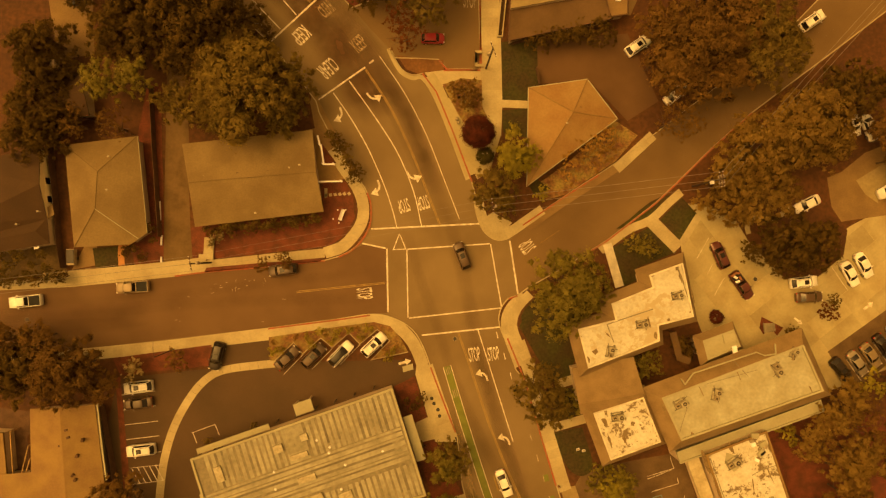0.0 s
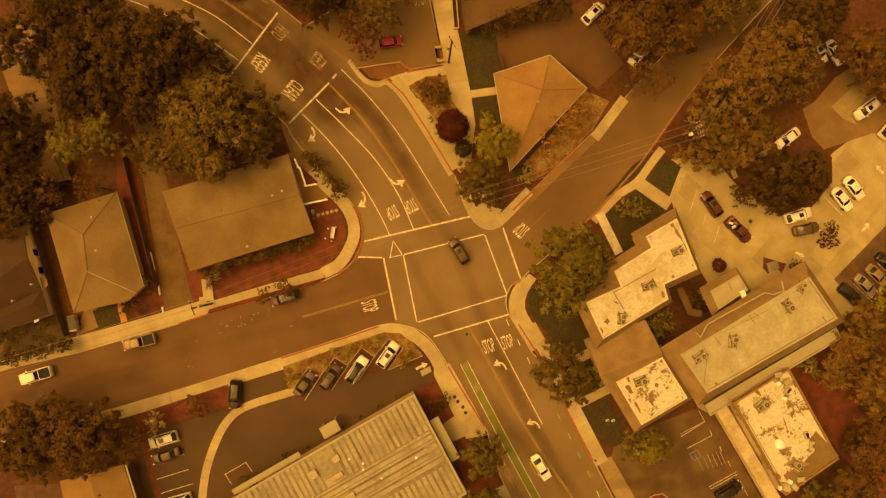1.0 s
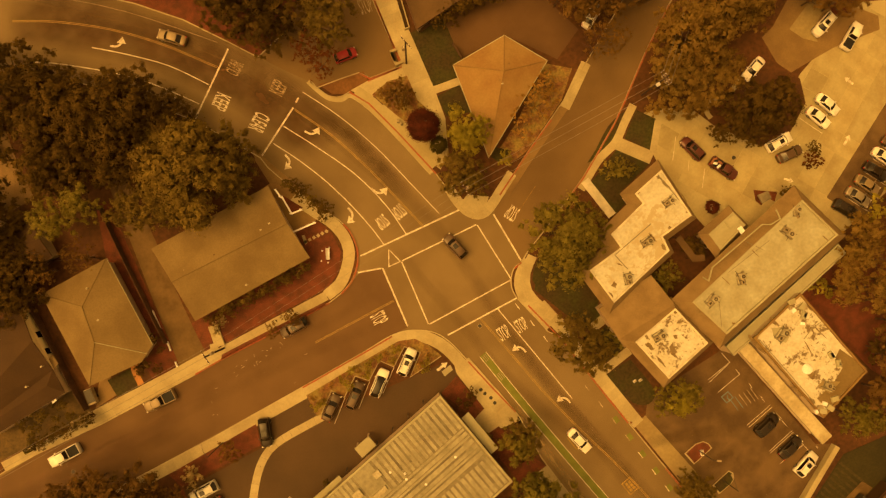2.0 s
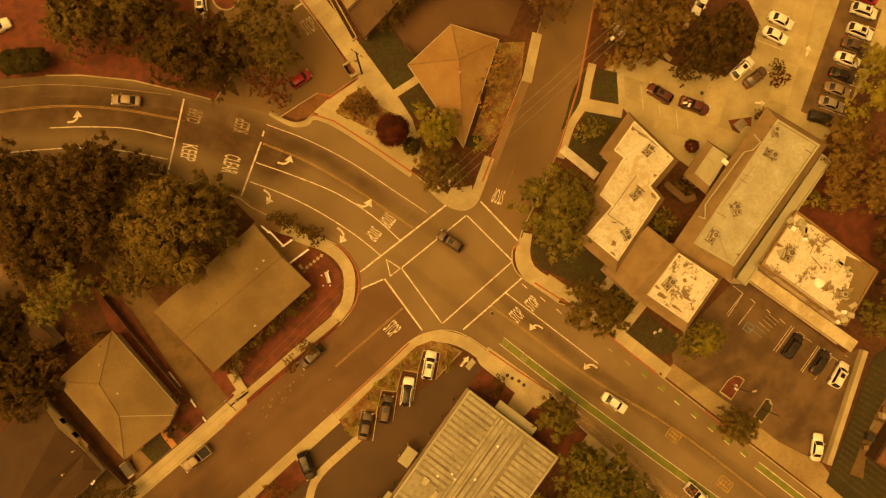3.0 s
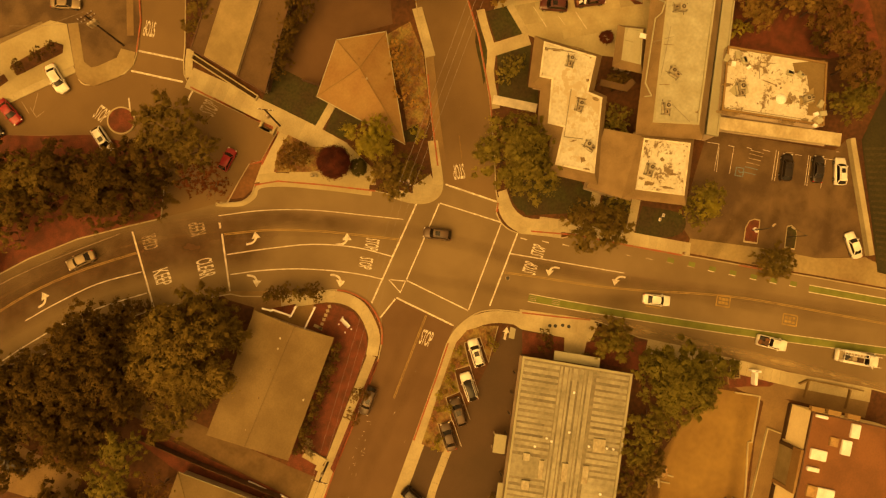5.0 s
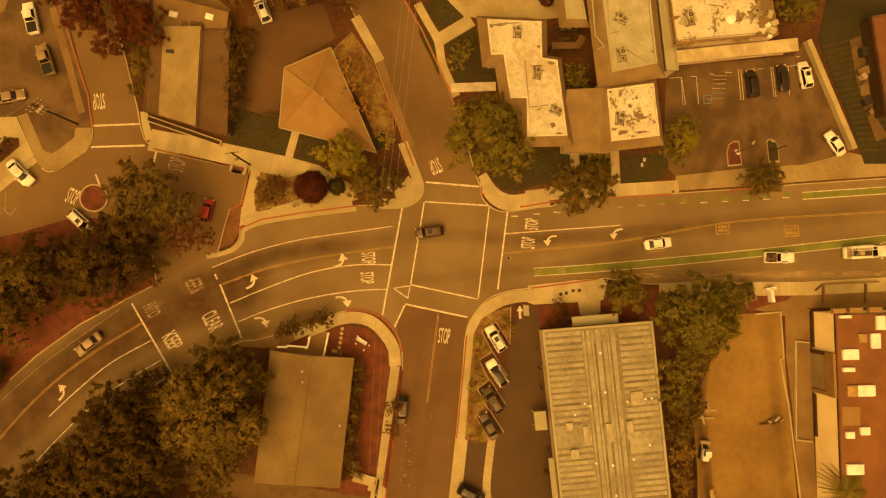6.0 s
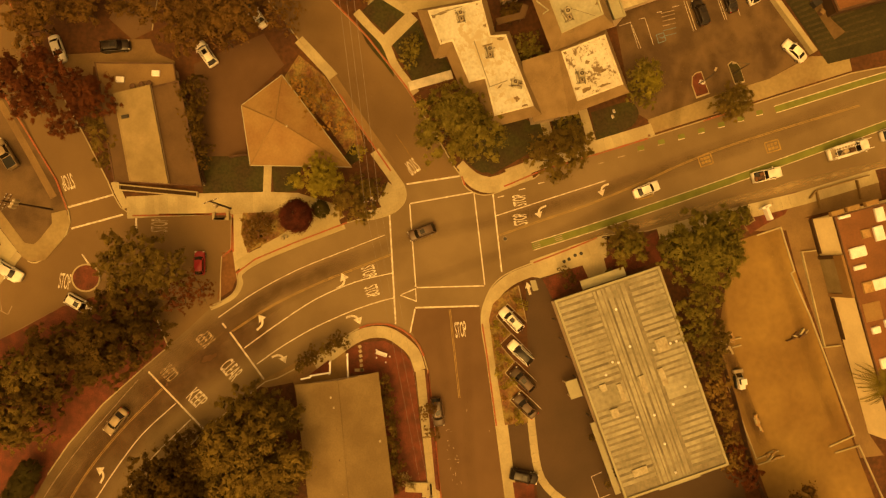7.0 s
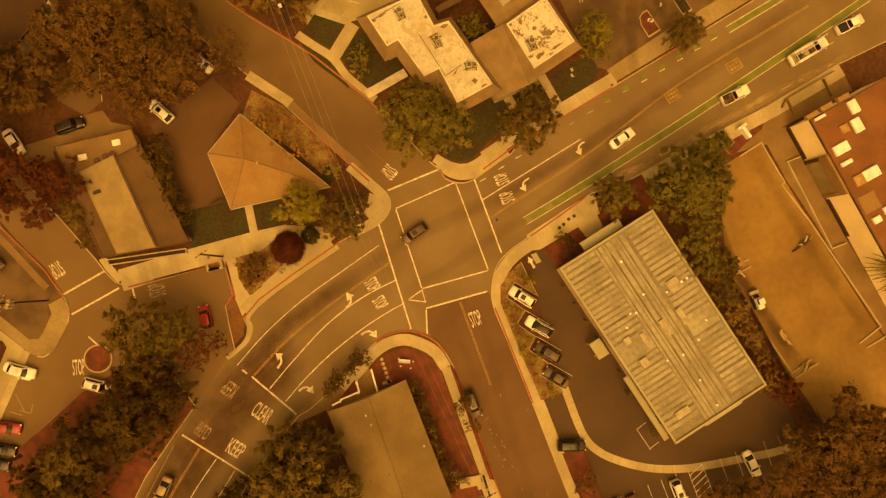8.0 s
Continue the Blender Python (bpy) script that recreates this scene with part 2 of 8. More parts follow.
LEAF = {name: leafy(material(words, base, vary=0.15, scale=0.8, fine=1.3, tint=tint, bump=0, island=0.06, each=0.12, rough=0.75, spec=0.12, edge=0.16)) for name, words, base, tint in (
    ("bright", "fresh_green_leaves", (0.2195, 0.1892, 0.02858), (0.1044, 0.08933, 0.01519)),
    ("green", "green_leaves", (0.2444, 0.2057, 0.03203), (0.1179, 0.09429, 0.01685)),
    ("dark", "dark_green_leaves", (0.1285, 0.08136, 0.01399), (0.06566, 0.04139, 0.007993)),
    ("clipped", "clipped_dark_leaves", (0.06725, 0.05645, 0.01076), (0.04576, 0.03627, 0.00807)),
    ("olive", "olive_leaves", (0.1988, 0.1436, 0.02692), (0.1044, 0.07069, 0.01519)),
    ("dull", "smoke_dulled_leaves", (0.2526, 0.1657, 0.03535), (0.1478, 0.09098, 0.02016)),
    ("yellow", "yellow_green_leaves", (0.3564, 0.311, 0.03078), (0.1944, 0.1588, 0.02052)),
    ("maroon", "dark_red_leaves", (0.1292, 0.03297, 0.01648), (0.06468, 0.01879, 0.0106)),
    ("brown", "brownish_leaves", (0.1864, 0.1088, 0.02457), (0.1133, 0.06268, 0.01491)),
    ("straw", "dry_straw_leaves", (0.37, 0.2195, 0.05053), (0.2016, 0.1179, 0.02692)),
    ("rust", "rust_red_leaves", (0.1429, 0.04377, 0.01229), (0.0888, 0.03011, 0.009563)),
    ("pale", "pale_flowering_leaves", (0.4722, 0.37, 0.1685), (0.1348, 0.1011, 0.03368)))}
PAINT = {c: material(c + "_car_paint", rgb, rough=0.28, metal=mt, vary=0.03, bump=0, spec=0.5) for c, rgb, mt in (
    ("white", (0.78, 0.76, 0.72), 0.0), ("silver", (0.25, 0.19, 0.11), 0.1), ("grey", (0.085, 0.05, 0.026), 0.0), ("black", (0.02, 0.012, 0.007), 0.0),
    ("red", (0.26, 0.013, 0.02), 0.0), ("dark_red", (0.085, 0.022, 0.016), 0.0), ("beige", (0.3, 0.26, 0.2), 0.3))}


# ---- mesh helpers ----
def part(name, bm, mat, parent=None, label="", kind=""):
    """Links a bmesh, given in the parent's own axes, as one mesh object."""
    bmesh.ops.recalc_face_normals(bm, faces=bm.faces)
    me = bpy.data.meshes.new(name)
    bm.to_mesh(me)
    bm.free()
    me.materials.append(mat)
    ob = new(name, me)
    ob.parent = parent
    return tagged(ob, label=label, kind=kind)


def thing(name, x, y, z=0.0, turn=0.0, label="", category="", group=""):
    ob = new(name)
    ob.empty_display_size = 0.3
    ob.matrix_basis = pose(x, y, z, 0, 0, turn)
    return tagged(ob, label, category, group)


def smooth(pts, steps=4):
    """A rounder line through the points."""
    p = [Vector(q).to_3d() for q in pts]
    p = [2 * p[0] - p[1], *p, 2 * p[-1] - p[-2]]
    out = []
    for a, b, c, d in zip(p, p[1:], p[2:], p[3:]):
        for i in range(steps):
            t = i / steps
            out.append(0.5 * (2 * b + (c - a) * t + (2 * a - 5 * b + 4 * c - d) * t * t + (3 * b - a - 3 * c + d) * t ** 3))
    out.append(p[-2])
    return [(v.x, v.y) for v in out]


def prism(bm, pts, z0, z1):
    """An upright block on any outline."""
    if sum(a[0] * b[1] - b[0] * a[1] for a, b in zip(pts, pts[1:] + pts[:1])) < 0:
        pts = pts[::-1]
    lo, hi = [bm.verts.new((p[0], p[1], z0)) for p in pts], [bm.verts.new((p[0], p[1], z1)) for p in pts]
    bm.faces.new(hi)
    bm.faces.new(lo[::-1])
    for i in range(len(pts)):
        j = (i + 1) % len(pts)
        bm.faces.new((lo[i], lo[j], hi[j], hi[i]))
    return bm


def sides(pts, width, shift=0.0):
    """The two edges of a band along a line."""
    p = [Vector(q[:2]) for q in pts]
    left, right = [], []
    for i, q in enumerate(p):
        a = (q - p[i - 1]).normalized() if i else (p[1] - q).normalized()
        b = (p[i + 1] - q).normalized() if i + 1 < len(p) else a
        n = Vector((-(a + b).y, (a + b).x)).normalized()
        k = 1 / max(0.5, n.dot(Vector((-b.y, b.x))))
        left.append(tuple(q + n * k * (shift + width / 2)))
        right.append(tuple(q + n * k * (shift - width / 2)))
    return left, right


def band(bm, pts, width, z0, z1, shift=0.0):
    left, right = sides(pts, width, shift)
    ring = [[bm.verts.new((*l, z0)), bm.verts.new((*l, z1)), bm.verts.new((*r, z1)), bm.verts.new((*r, z0))] for l, r in zip(left, right)]
    for a, b in zip(ring, ring[1:]):
        for i in range(4):
            bm.faces.new((a[i], a[(i + 1) % 4], b[(i + 1) % 4], b[i]))
    bm.faces.new(ring[0][::-1])
    bm.faces.new(ring[-1])
    return bm


def box(bm, cx, cy, z0, sx, sy, sz, turn=0.0, bevel=0.0):
    m = pose(cx, cy, z0 + sz / 2, 0, 0, turn) @ Matrix.Diagonal((sx, sy, sz, 1))
    got = bmesh.ops.create_cube(bm, size=1, matrix=m)["verts"]
    if bevel:
        edges = list({e for v in got for e in v.link_edges})
        bmesh.ops.bevel(bm, geom=edges, offset=bevel, segments=2, affect="EDGES", profile=0.5)
    return bm


def tube(bm, x, y, z0, z1, r0, r1=None, n=12):
    bmesh.ops.create_cone(bm, cap_ends=True, segments=n, radius1=r0, radius2=r0 if r1 is None else r1, depth=z1 - z0,
                          matrix=Matrix.Translation((x, y, (z0 + z1) / 2)))
    return bm


def rod(bm, a, b, r, n=8, r1=None):
    a, b = Vector(a), Vector(b)
    m = Matrix.Translation((a + b) / 2) @ (b - a).to_track_quat("Z", "Y").to_matrix().to_4x4()
    bmesh.ops.create_cone(bm, cap_ends=True, segments=n, radius1=r, radius2=r if r1 is None else r1, depth=(b - a).length, matrix=m)
    return bm


def B():
    return bmesh.new()


def slab(name, pts, z0, z1, mat, label="", kind="structure", parent=None, category=""):
    ob = part(name, prism(B(), pts, z0, z1), M[mat], parent, label, kind)
    return tagged(ob, category=category)


def length(a, b):
    return (Vector(b[:2]) - Vector(a[:2])).length


def heading(a, b):
    return math.degrees(math.atan2(b[1] - a[1], b[0] - a[0]))


def mid(a, b, k=0.5):
    return (a[0] + (b[0] - a[0]) * k, a[1] + (b[1] - a[1]) * k)


# ---- ground, roads and blocks ----
bm = B()
bmesh.ops.create_grid(bm, x_segments=40, y_segments=40, size=2500)
for v in bm.verts:
    v.co.z = -0.05
tagged(part("ground", bm, M["soil"], None, "dry brown soil stretching to the horizon", "structure"), category="ground")
road = slab("road", [(-135, -135), (135, -135), (135, 135), (-135, 135)], -0.045, 0.0, "asphalt", "worn grey-brown asphalt of a curving street crossing", category="road")

KERB = 0.14
NW_EDGE = [(-135, -16), *[(-77.99, -6.71), (-72.59, -6.12), (-60.82, -5.66), (-47.12, -4.28), (-38.83, -3.32), (-28.64, -2.55), (-19.77, -1.67)], *smooth([(-17.43, -1.02), (-15.08, 0.19), (-13.19, 2.34), (-12.14, 4.79), (-12.12, 7.63), (-13.14, 10.46), (-15.47, 13.77), (-18.26, 18.39), (-20.57, 22.92)], 3), *[(-21.05, 24.79)],
           *[(-24.61, 29.49)], *[(-28.94, 34.82), (-34.71, 40.26), (-40.86, 45.32), (-46.86, 49.46), (-54.27, 52.93)], (-95, 72), (-118, 100)]
slab("ground_block", NW_EDGE + [(-135, 100)], -0.04, KERB, "soil", "raised dry soil of a housing block behind its kerb", category="ground")
SW_EDGE = [(-135, -40), *[(-78.03, -17.77), (-72.63, -17.1), (-55.41, -15.64), (-45.33, -14.74), (-29.16, -12.86), (-17.49, -11.48)], *smooth([(-13.73, -10.86), (-10.44, -10.89), (-7.62, -11.77), (-5.27, -13.4), (-3.59, -16.07), (-2.1, -20.15), (-0.14, -25.57), (2.01, -30.91)], 3), *[(-1.84, -20.18), (0.37, -26.09), (2.12, -31.65), (2.89, -39.44), (4.9, -47.03), (6.64, -54.73), (9.05, -65.41), (13.1, -79.81)], (24, -135)]
slab("ground_block", SW_EDGE + [(-135, -135)], -0.04, KERB, "soil", "raised dry soil of a commercial block behind its kerb", category="ground")
SE_EDGE = [(41, -135), *[(30.08, -76.47), (25.69, -62.04), (22.64, -52.44), (18.86, -40.06), (16.07, -30.63), (13.71, -22.19)], *smooth([(12.08, -20.3), (10.72, -16.39), (9.34, -12.76), (9.44, -10.4), (10.74, -8.4), (12.48, -7.79)], 3), *[(14.27, -6.47), (19.09, -3.84), (24.4, -0.63), (27.8, 1.46), (31.69, 4.41), (36.09, 7.75), (39.03, 10.43), (45.92, 17.06), (52.84, 23.05), (59.79, 28.2), (66.77, 33.28), (76.61, 40.65)], (135, 92)]
slab("ground_block", SE_EDGE + [(135, -135)], -0.04, KERB, "soil", "raised soil of an office and church block behind its kerb", category="ground")
NE_EDGE = [(128, 135), *[(64.86, 42.79), (59.87, 37.8), (49.94, 29.81), (40.1, 22.55), (30.32, 15.15), (20.62, 8.94), (13.38, 4.11)], *smooth([(11.94, 2.5), (10.02, 1.55), (7.92, 2.04), (6.89, 3.57), (6.23, 5.85)], 3), *[(4.84, 11.37), (1.57, 20.11), (-1.05, 26.46)], *smooth([(-3.31, 29.49), (-5.01, 29.3), (-6.71, 30.14), (-8.02, 32.13), (-8.77, 33.54)], 3),
           *[(-8.21, 32.12), (-3.86, 32.05), (-0.64, 31.88), (0.68, 30.36), (5.91, 30.2), (6.39, 30.39)], *[(6.57, 31.21), (6.38, 40.35), (6.35, 46.25)], *smooth([(7.67, 48.06), (9.54, 49.16), (11.96, 50.18)], 2), *[(19.64, 54.04), (32.32, 60.95), (42.21, 66.5)], (-8, 135)]
slab("ground_block", NE_EDGE, -0.04, KERB, "soil", "raised dry soil of a block of houses behind its kerb", category="ground")
MEDIAN = [(-35.06, 59.27), (-30.36, 56.08), (-24.05, 50.69), (-18.34, 44.25), (-15.08, 40.44), (-8.01, 43.32), (-5.46, 47.06), (-7.04, 53.14), (-8.27, 57.24), (-11.75, 63.59), (-14.54, 69.27), (-15.8, 72.73), (-18.06, 80.87), (-38.06, 74.3), (-45.03, 65.13)]
slab("ground_block", MEDIAN, -0.04, KERB, "mulch", "red soil strip planted with dark trees", category="ground")
FAR = [*[(29.02, 68.55), (12.4, 58.47), (7.1, 56.43), (5.25, 56.15)], *smooth([(3.41, 56.75), (0.68, 59.23), (-0.95, 60.99), (-0.83, 62.77), (2.15, 66.36)], 3), *[(4.97, 72.6)], (-75, 135), (-35, 135)]
slab("ground_block", FAR, -0.04, KERB, "lot_asphalt", "raised corner lot with stained asphalt", category="ground")


def kerb(pts, mat="concrete", label="", width=0.18):
    z = KERB + (0.03 if mat == "concrete" else 0.036)
    ob = part("kerb", band(B(), pts, width, 0.0, z, 0.0), M[mat], None, label or ("pale concrete kerb" if mat == "concrete" else "kerb with worn red paint"), "structure")
    return tagged(ob, category="kerb")


for edge in (NW_EDGE[:-3], SW_EDGE, SE_EDGE, NE_EDGE[1:-2], FAR[:-6], MEDIAN[:6]):
    kerb(edge)
RED = [
    [(-44.36, -4.11), (-38.83, -3.41), (-29.57, -2.73), (-19.78, -1.76)], smooth([(-17.43, -1.12), (-15.08, 0.09), (-13.19, 2.25), (-12.14, 4.79), (-12.12, 7.63), (-12.68, 9.52)], 3), [(-29.16, -12.95), (-17.49, -11.57), (-12.32, -10.87)], [(-2.28, -19.68), (-0.14, -25.57), (1.82, -30.62)],
    [(10.65, -14.96), (13.61, -22.21), (15.97, -30.65), (18.72, -39.89)], [(21.68, -49.58), (23.31, -54.85)], [(13.38, 4.01), (20.62, 8.85), (26.43, 12.47)], [(23.92, -1.01), (27.8, 1.36), (31.69, 4.31), (36.09, 7.65), (39.03, 10.33), (45.92, 16.96), (52.84, 22.96)],
    ]
RED_NORTH = [
    [(-3.31, 29.49), (-1.05, 26.46), (1.57, 20.11), (4.84, 11.37)], [(6.57, 31.21), (6.38, 40.35), (6.35, 46.25)], [(32.32, 60.95), (42.21, 66.5)], [(29.02, 68.55), (12.4, 58.47), (7.38, 56.62)], [(6.39, 30.39), (6.43, 36.29), (6.47, 42.01)], [(-0.64, 31.78), (0.68, 30.27), (5.91, 30.1)], [(10.94, -8.35), (12.41, -7.85)], [(6.37, 30.1), (0.21, 30.01)]]
for line in RED + RED_NORTH:
    kerb(line, "red_paint", width=0.26)


# ---- pavements, lawns, beds, lots: each lies a little higher than what it rests on ----
def walkway(pts, width, top=0.165, mat="concrete", label="pale concrete sidewalk", name="pavement"):
    ob = tagged(part(name, band(B(), pts, width, 0.05, top - 0.014 if mat == "concrete" else top), M[mat], None, label, "structure"), category=name)
    if mat == "concrete":
        left, right = sides(pts, width)
        step, gap = 1.5, 0.022
        done = [0.0]
        for p, q in zip(pts, pts[1:]):
            done.append(done[-1] + length(p, q))

        def at(s):
            k = max(i for i in range(len(pts) - 1) if done[i] <= s or i == 0)
            t = (s - done[k]) / (done[k + 1] - done[k])
            return mid(left[k], left[k + 1], t), mid(right[k], right[k + 1], t)

        n = max(1, round(done[-1] / step))
        for i in range(n):
            (a, b), (c, d) = at(done[-1] * i / n + gap / 2), at(done[-1] * (i + 1) / n - gap / 2)
            part("paving_flag", prism(B(), [a, b, d, c], top - 0.05, top), M[mat], ob)
    return ob


walkway([(-77.99, -5.89), (-72.59, -5.38), (-60.82, -4.82), (-47.12, -3.44), (-38.83, -2.29), (-28.63, -1.23), (-19.77, -0.44)], 1.5)
walkway([(-61.55, -4.45), (-52.61, -3.68), (-45.28, -2.99), (-39.2, -2.28)], 2.6, 0.1745)
walkway(smooth([(-19.77, -0.44), (-16.86, 0.57), (-14.69, 2.82), (-13.45, 5.18), (-13.44, 8.01), (-14.55, 10.84), (-16.6, 13.68), (-18.45, 16.89)]), 1.9, 0.169)
walkway([(-78.03, -18.79), (-72.64, -18.12), (-55.41, -16.57), (-45.34, -15.67), (-29.16, -13.89), (-17.49, -12.42)], 1.9)
walkway(smooth([(-17.49, -12.42), (-13.27, -11.71), (-10.45, -11.74), (-7.91, -12.71), (-5.85, -14.62), (-4.44, -17), (-3.14, -20.8), (-1.56, -25.55), (0.3, -30.59)]), 2.0, 0.169)
walkway([(-2.88, -19.43), (-0.56, -26.29), (1.05, -31.68)], 2.0, 0.167)
walkway([(2.21, -41.18), (5.5, -54.96), (8.22, -66.6), (11.95, -80.04)], 2.3, 0.167)
walkway(smooth([(13.68, -8.15), (11.68, -9.49), (10.57, -11.7), (10.86, -14.37), (12.88, -19.62)]), 1.9, 0.169)
walkway(smooth([(14.55, -7.52), (12.33, -9.88), (11.46, -12.72), (12.58, -16.06), (14.66, -19.9)]), 1.6, 0.172)
walkway([(12.55, -15.53), (14.83, -21.94), (17.2, -30.39), (20, -39.82), (20.32, -40.76)], 2.1, 0.167)
walkway(smooth([(26.53, -0.35), (31.2, 3.07), (35.09, 4.77), (38.03, 7.45), (40.48, 9.56)]), 1.4, 0.168)
walkway([(35.29, 4.58), (39.92, -0.05)], 2.2, 0.171)
walkway([(43.48, 5.51), (40.42, 0.71)], 1.2, 0.174)
walkway([(27.7, 0.79), (29.77, -6.5)], 1.5, 0.26, mat="white_concrete", label="white concrete ramp walk")
walkway([(23.67, -28.69), (17.39, -30.35)], 1.5, 0.171)
walkway([(21.88, -21.99), (19.09, -22.8)], 1.6, 0.171)
walkway(smooth([(14.34, 3.72), (20.61, 7.99), (30.31, 14.19)]), 1.3, mat="gravel", label="dusty path along the kerb")
walkway([(29.34, 13.42), (35.69, 19.18)], 1.7, 0.168)
walkway([(8.11, 35.33), (7.97, 40.35), (7.66, 47.16)], 3.6, 0.165)
walkway(smooth([(7.66, 47.16), (9.81, 48.35), (11.96, 49.18)]), 1.2, 0.169)
walkway([(7.9, 42.02), (8.13, 33.45), (8.26, 24.87), (8.04, 19.16)], 3.6, 0.166)
slab("vacant_lot", [(-7.61, 32.59), (-4.72, 32.17), (0.2, 31.78), (0.25, 30.04), (-1.64, 29.22), (-3.55, 29.27), (-6.06, 30.2)], 0.05, 0.158, "red_dirt", "bare dirt kerb bulge", category="ground")
slab("pavement", [(-2.99, 29.65), (0.16, 30.06), (6.67, 29.77), (6.67, 27.74), (-0.06, 27.39), (1.11, 23.91), (2.88, 17.99), (1.9, 18.94), (0.37, 23.56), (-1.15, 27.2)], 0.05, 0.1655, "concrete", "concrete corner paving", category="pavement")
slab("planting_bed", [(-0, 27.67), (3.28, 28.73), (6.61, 28.43), (6.71, 23.87), (7.56, 22.26), (3.75, 21.02), (2.61, 22.67), (1.06, 25.65)], 0.05, 0.172, "dry_bed", "bare planting soil under shrubs", category="planting bed")
walkway([(9.79, 24.5), (14.38, 24.32)], 1.3, 0.170)
walkway(smooth([(-2.36, 29.12), (-0.49, 25.99), (2.04, 19.63), (4.85, 12.51)], 3), 2.2, 0.167, "pale_concrete", "gravel strip beside the kerb")
slab("pavement", [(7.38, 56.8), (5.16, 56.06), (2.5, 57.28), (-0.77, 60.1), (-0.94, 61.7), (0.64, 63.23), (2.54, 61.03), (5.19, 59.01), (6.85, 59.12)], 0.05, 0.172, "lot_dust", "rounded dusty concrete sidewalk corner", category="pavement")
slab("pavement", [(6.5, 68.56), (7.44, 67.22), (2.12, 63.32), (1.81, 61.79), (3.42, 59.81), (1.51, 58.93), (-0.72, 60.81), (-1.03, 62.25), (-0.31, 63.52)], 0.05, 0.171, "lot_dust", "dusty concrete walk round a corner lot", category="pavement")
slab("pavement", [(-14.52, 82.27), (-7.41, 78.59), (-1.27, 76.34), (5.71, 71.32), (6.4, 68.71), (0.87, 64.45), (-6.18, 69.64), (-12.91, 74.75), (-17.46, 78.05)], 0.05, 0.155, "pale_concrete", "pale concrete forecourt with shrub beds", category="pavement")
walkway([(-17.91, 77.74), (-13.44, 74.38), (-6.64, 69.32), (0.41, 64.12)], 1.2, 0.168)
slab("planting_bed", [(-14.37, 79.14), (-10.16, 76.67), (-5.52, 73.6), (-6.21, 72.46), (-11.59, 75.13), (-15.79, 77.6)], 0.05, 0.165, "soil", "dark shrub bed beside a walk", category="planting bed")
slab("planting_bed", [(-3.72, 73.32), (2.77, 69.28), (3.09, 67.52), (1.85, 66.99), (-3.93, 70.99), (-4.85, 71.66)], 0.05, 0.165, "soil", "dark shrub bed beside a walk", category="planting bed")
walkway([(25.28, 67.6), (16.88, 62.82), (9.43, 58.79)], 1.1, 0.168, "gravel", "dusty strip beside the kerb")
slab("pavement", [(-4.55, -18.7), (-2.76, -19.86), (2, -32.23), (-4.25, -32.12), (-4.89, -28.9), (-2.81, -27.99), (-4.84, -20.78)], 0.05, 0.163, "concrete", "concrete forecourt with planting beds", category="pavement")
slab("pavement", [(0.17, 25.33), (5.22, 25.82), (9.79, 23.93), (9.75, 19.16), (8, 13.45), (5.79, 11.75), (1.56, 19.54), (-0.5, 23.9)], 0.05, 0.162, "pale_concrete", "pale gravel garden with shrubs", category="garden")
walkway(smooth([(5.87, 8.51), (6.33, 6.04), (7.17, 3.85), (8.5, 2.51), (10.03, 2.32), (11.66, 3.16), (13.87, 4.68), (16.76, 6.67)]), 1.7, 0.169)
slab("pavement", [(6.8, 5.28), (8.33, 6.22), (11.57, 4.5), (10.32, 2.89), (8.5, 2.89)], 0.05, 0.166, "concrete", "rounded concrete kerb corner", category="pavement")
slab("planting_bed", [(14.67, 10.11), (20.65, 14.2), (29.2, 21.67), (33.06, 19.18), (29.35, 14.86), (20.62, 9.14), (16.96, 8.19)], 0.05, 0.152, "dry_bed", "dry shrub bed along a house", category="planting bed")
slab("pavement", [(0.68, 29.98), (6.67, 30.01), (7.08, 19.16), (5.21, 23.92), (1.61, 26.76), (-0.76, 27.7)], 0.05, 0.164, "concrete", "concrete corner paving", category="pavement")
slab("driveway", [(-46.19, -2.52), (-41.41, -1.99), (-41.75, 3.24), (-42, 10.25), (-41.96, 18.2), (-42.33, 35.98), (-45.28, 35.96), (-45.95, 10.73)], 0.05, 0.158, "dusty_drive", "dusty shared driveway between two houses", category="driveway")
slab("driveway", [(-43.25, -2.35), (-39.38, -2), (-39.57, -3.31), (-46.2, -4.1), (-46.2, -2.7)], 0.05, 0.172, "concrete", "concrete driveway apron", category="driveway")
slab("driveway", [(-64.14, 48.84), (-57.11, 48.3), (-57.41, 39.93), (-57.18, 32.46), (-62.72, 31.52), (-63.69, 35.79), (-64.54, 41.44)], 0.05, 0.158, "gravel", "pale dusty yard between trees", category="driveway")
slab("driveway", [(-58.98, 0.83), (-56.97, 1), (-56.26, -2.07), (-61, -2.97)], 0.05, 0.158, "gravel", "dusty driveway beside a house", category="driveway")
walkway(smooth([(-51.86, 1.43), (-52.59, 1.16), (-53.05, 0.51), (-52.97, -2.28)]), 1.0, 0.172, "brick_path", "narrow orange brick front path", "path")
slab("planting_bed", [(-41.41, -1.99), (-39.56, -1.72), (-39.18, 0.43), (-40.83, 3.99), (-41.75, 3.81)], 0.05, 0.157, "mulch", "dark red mulch beside a driveway", category="planting bed")
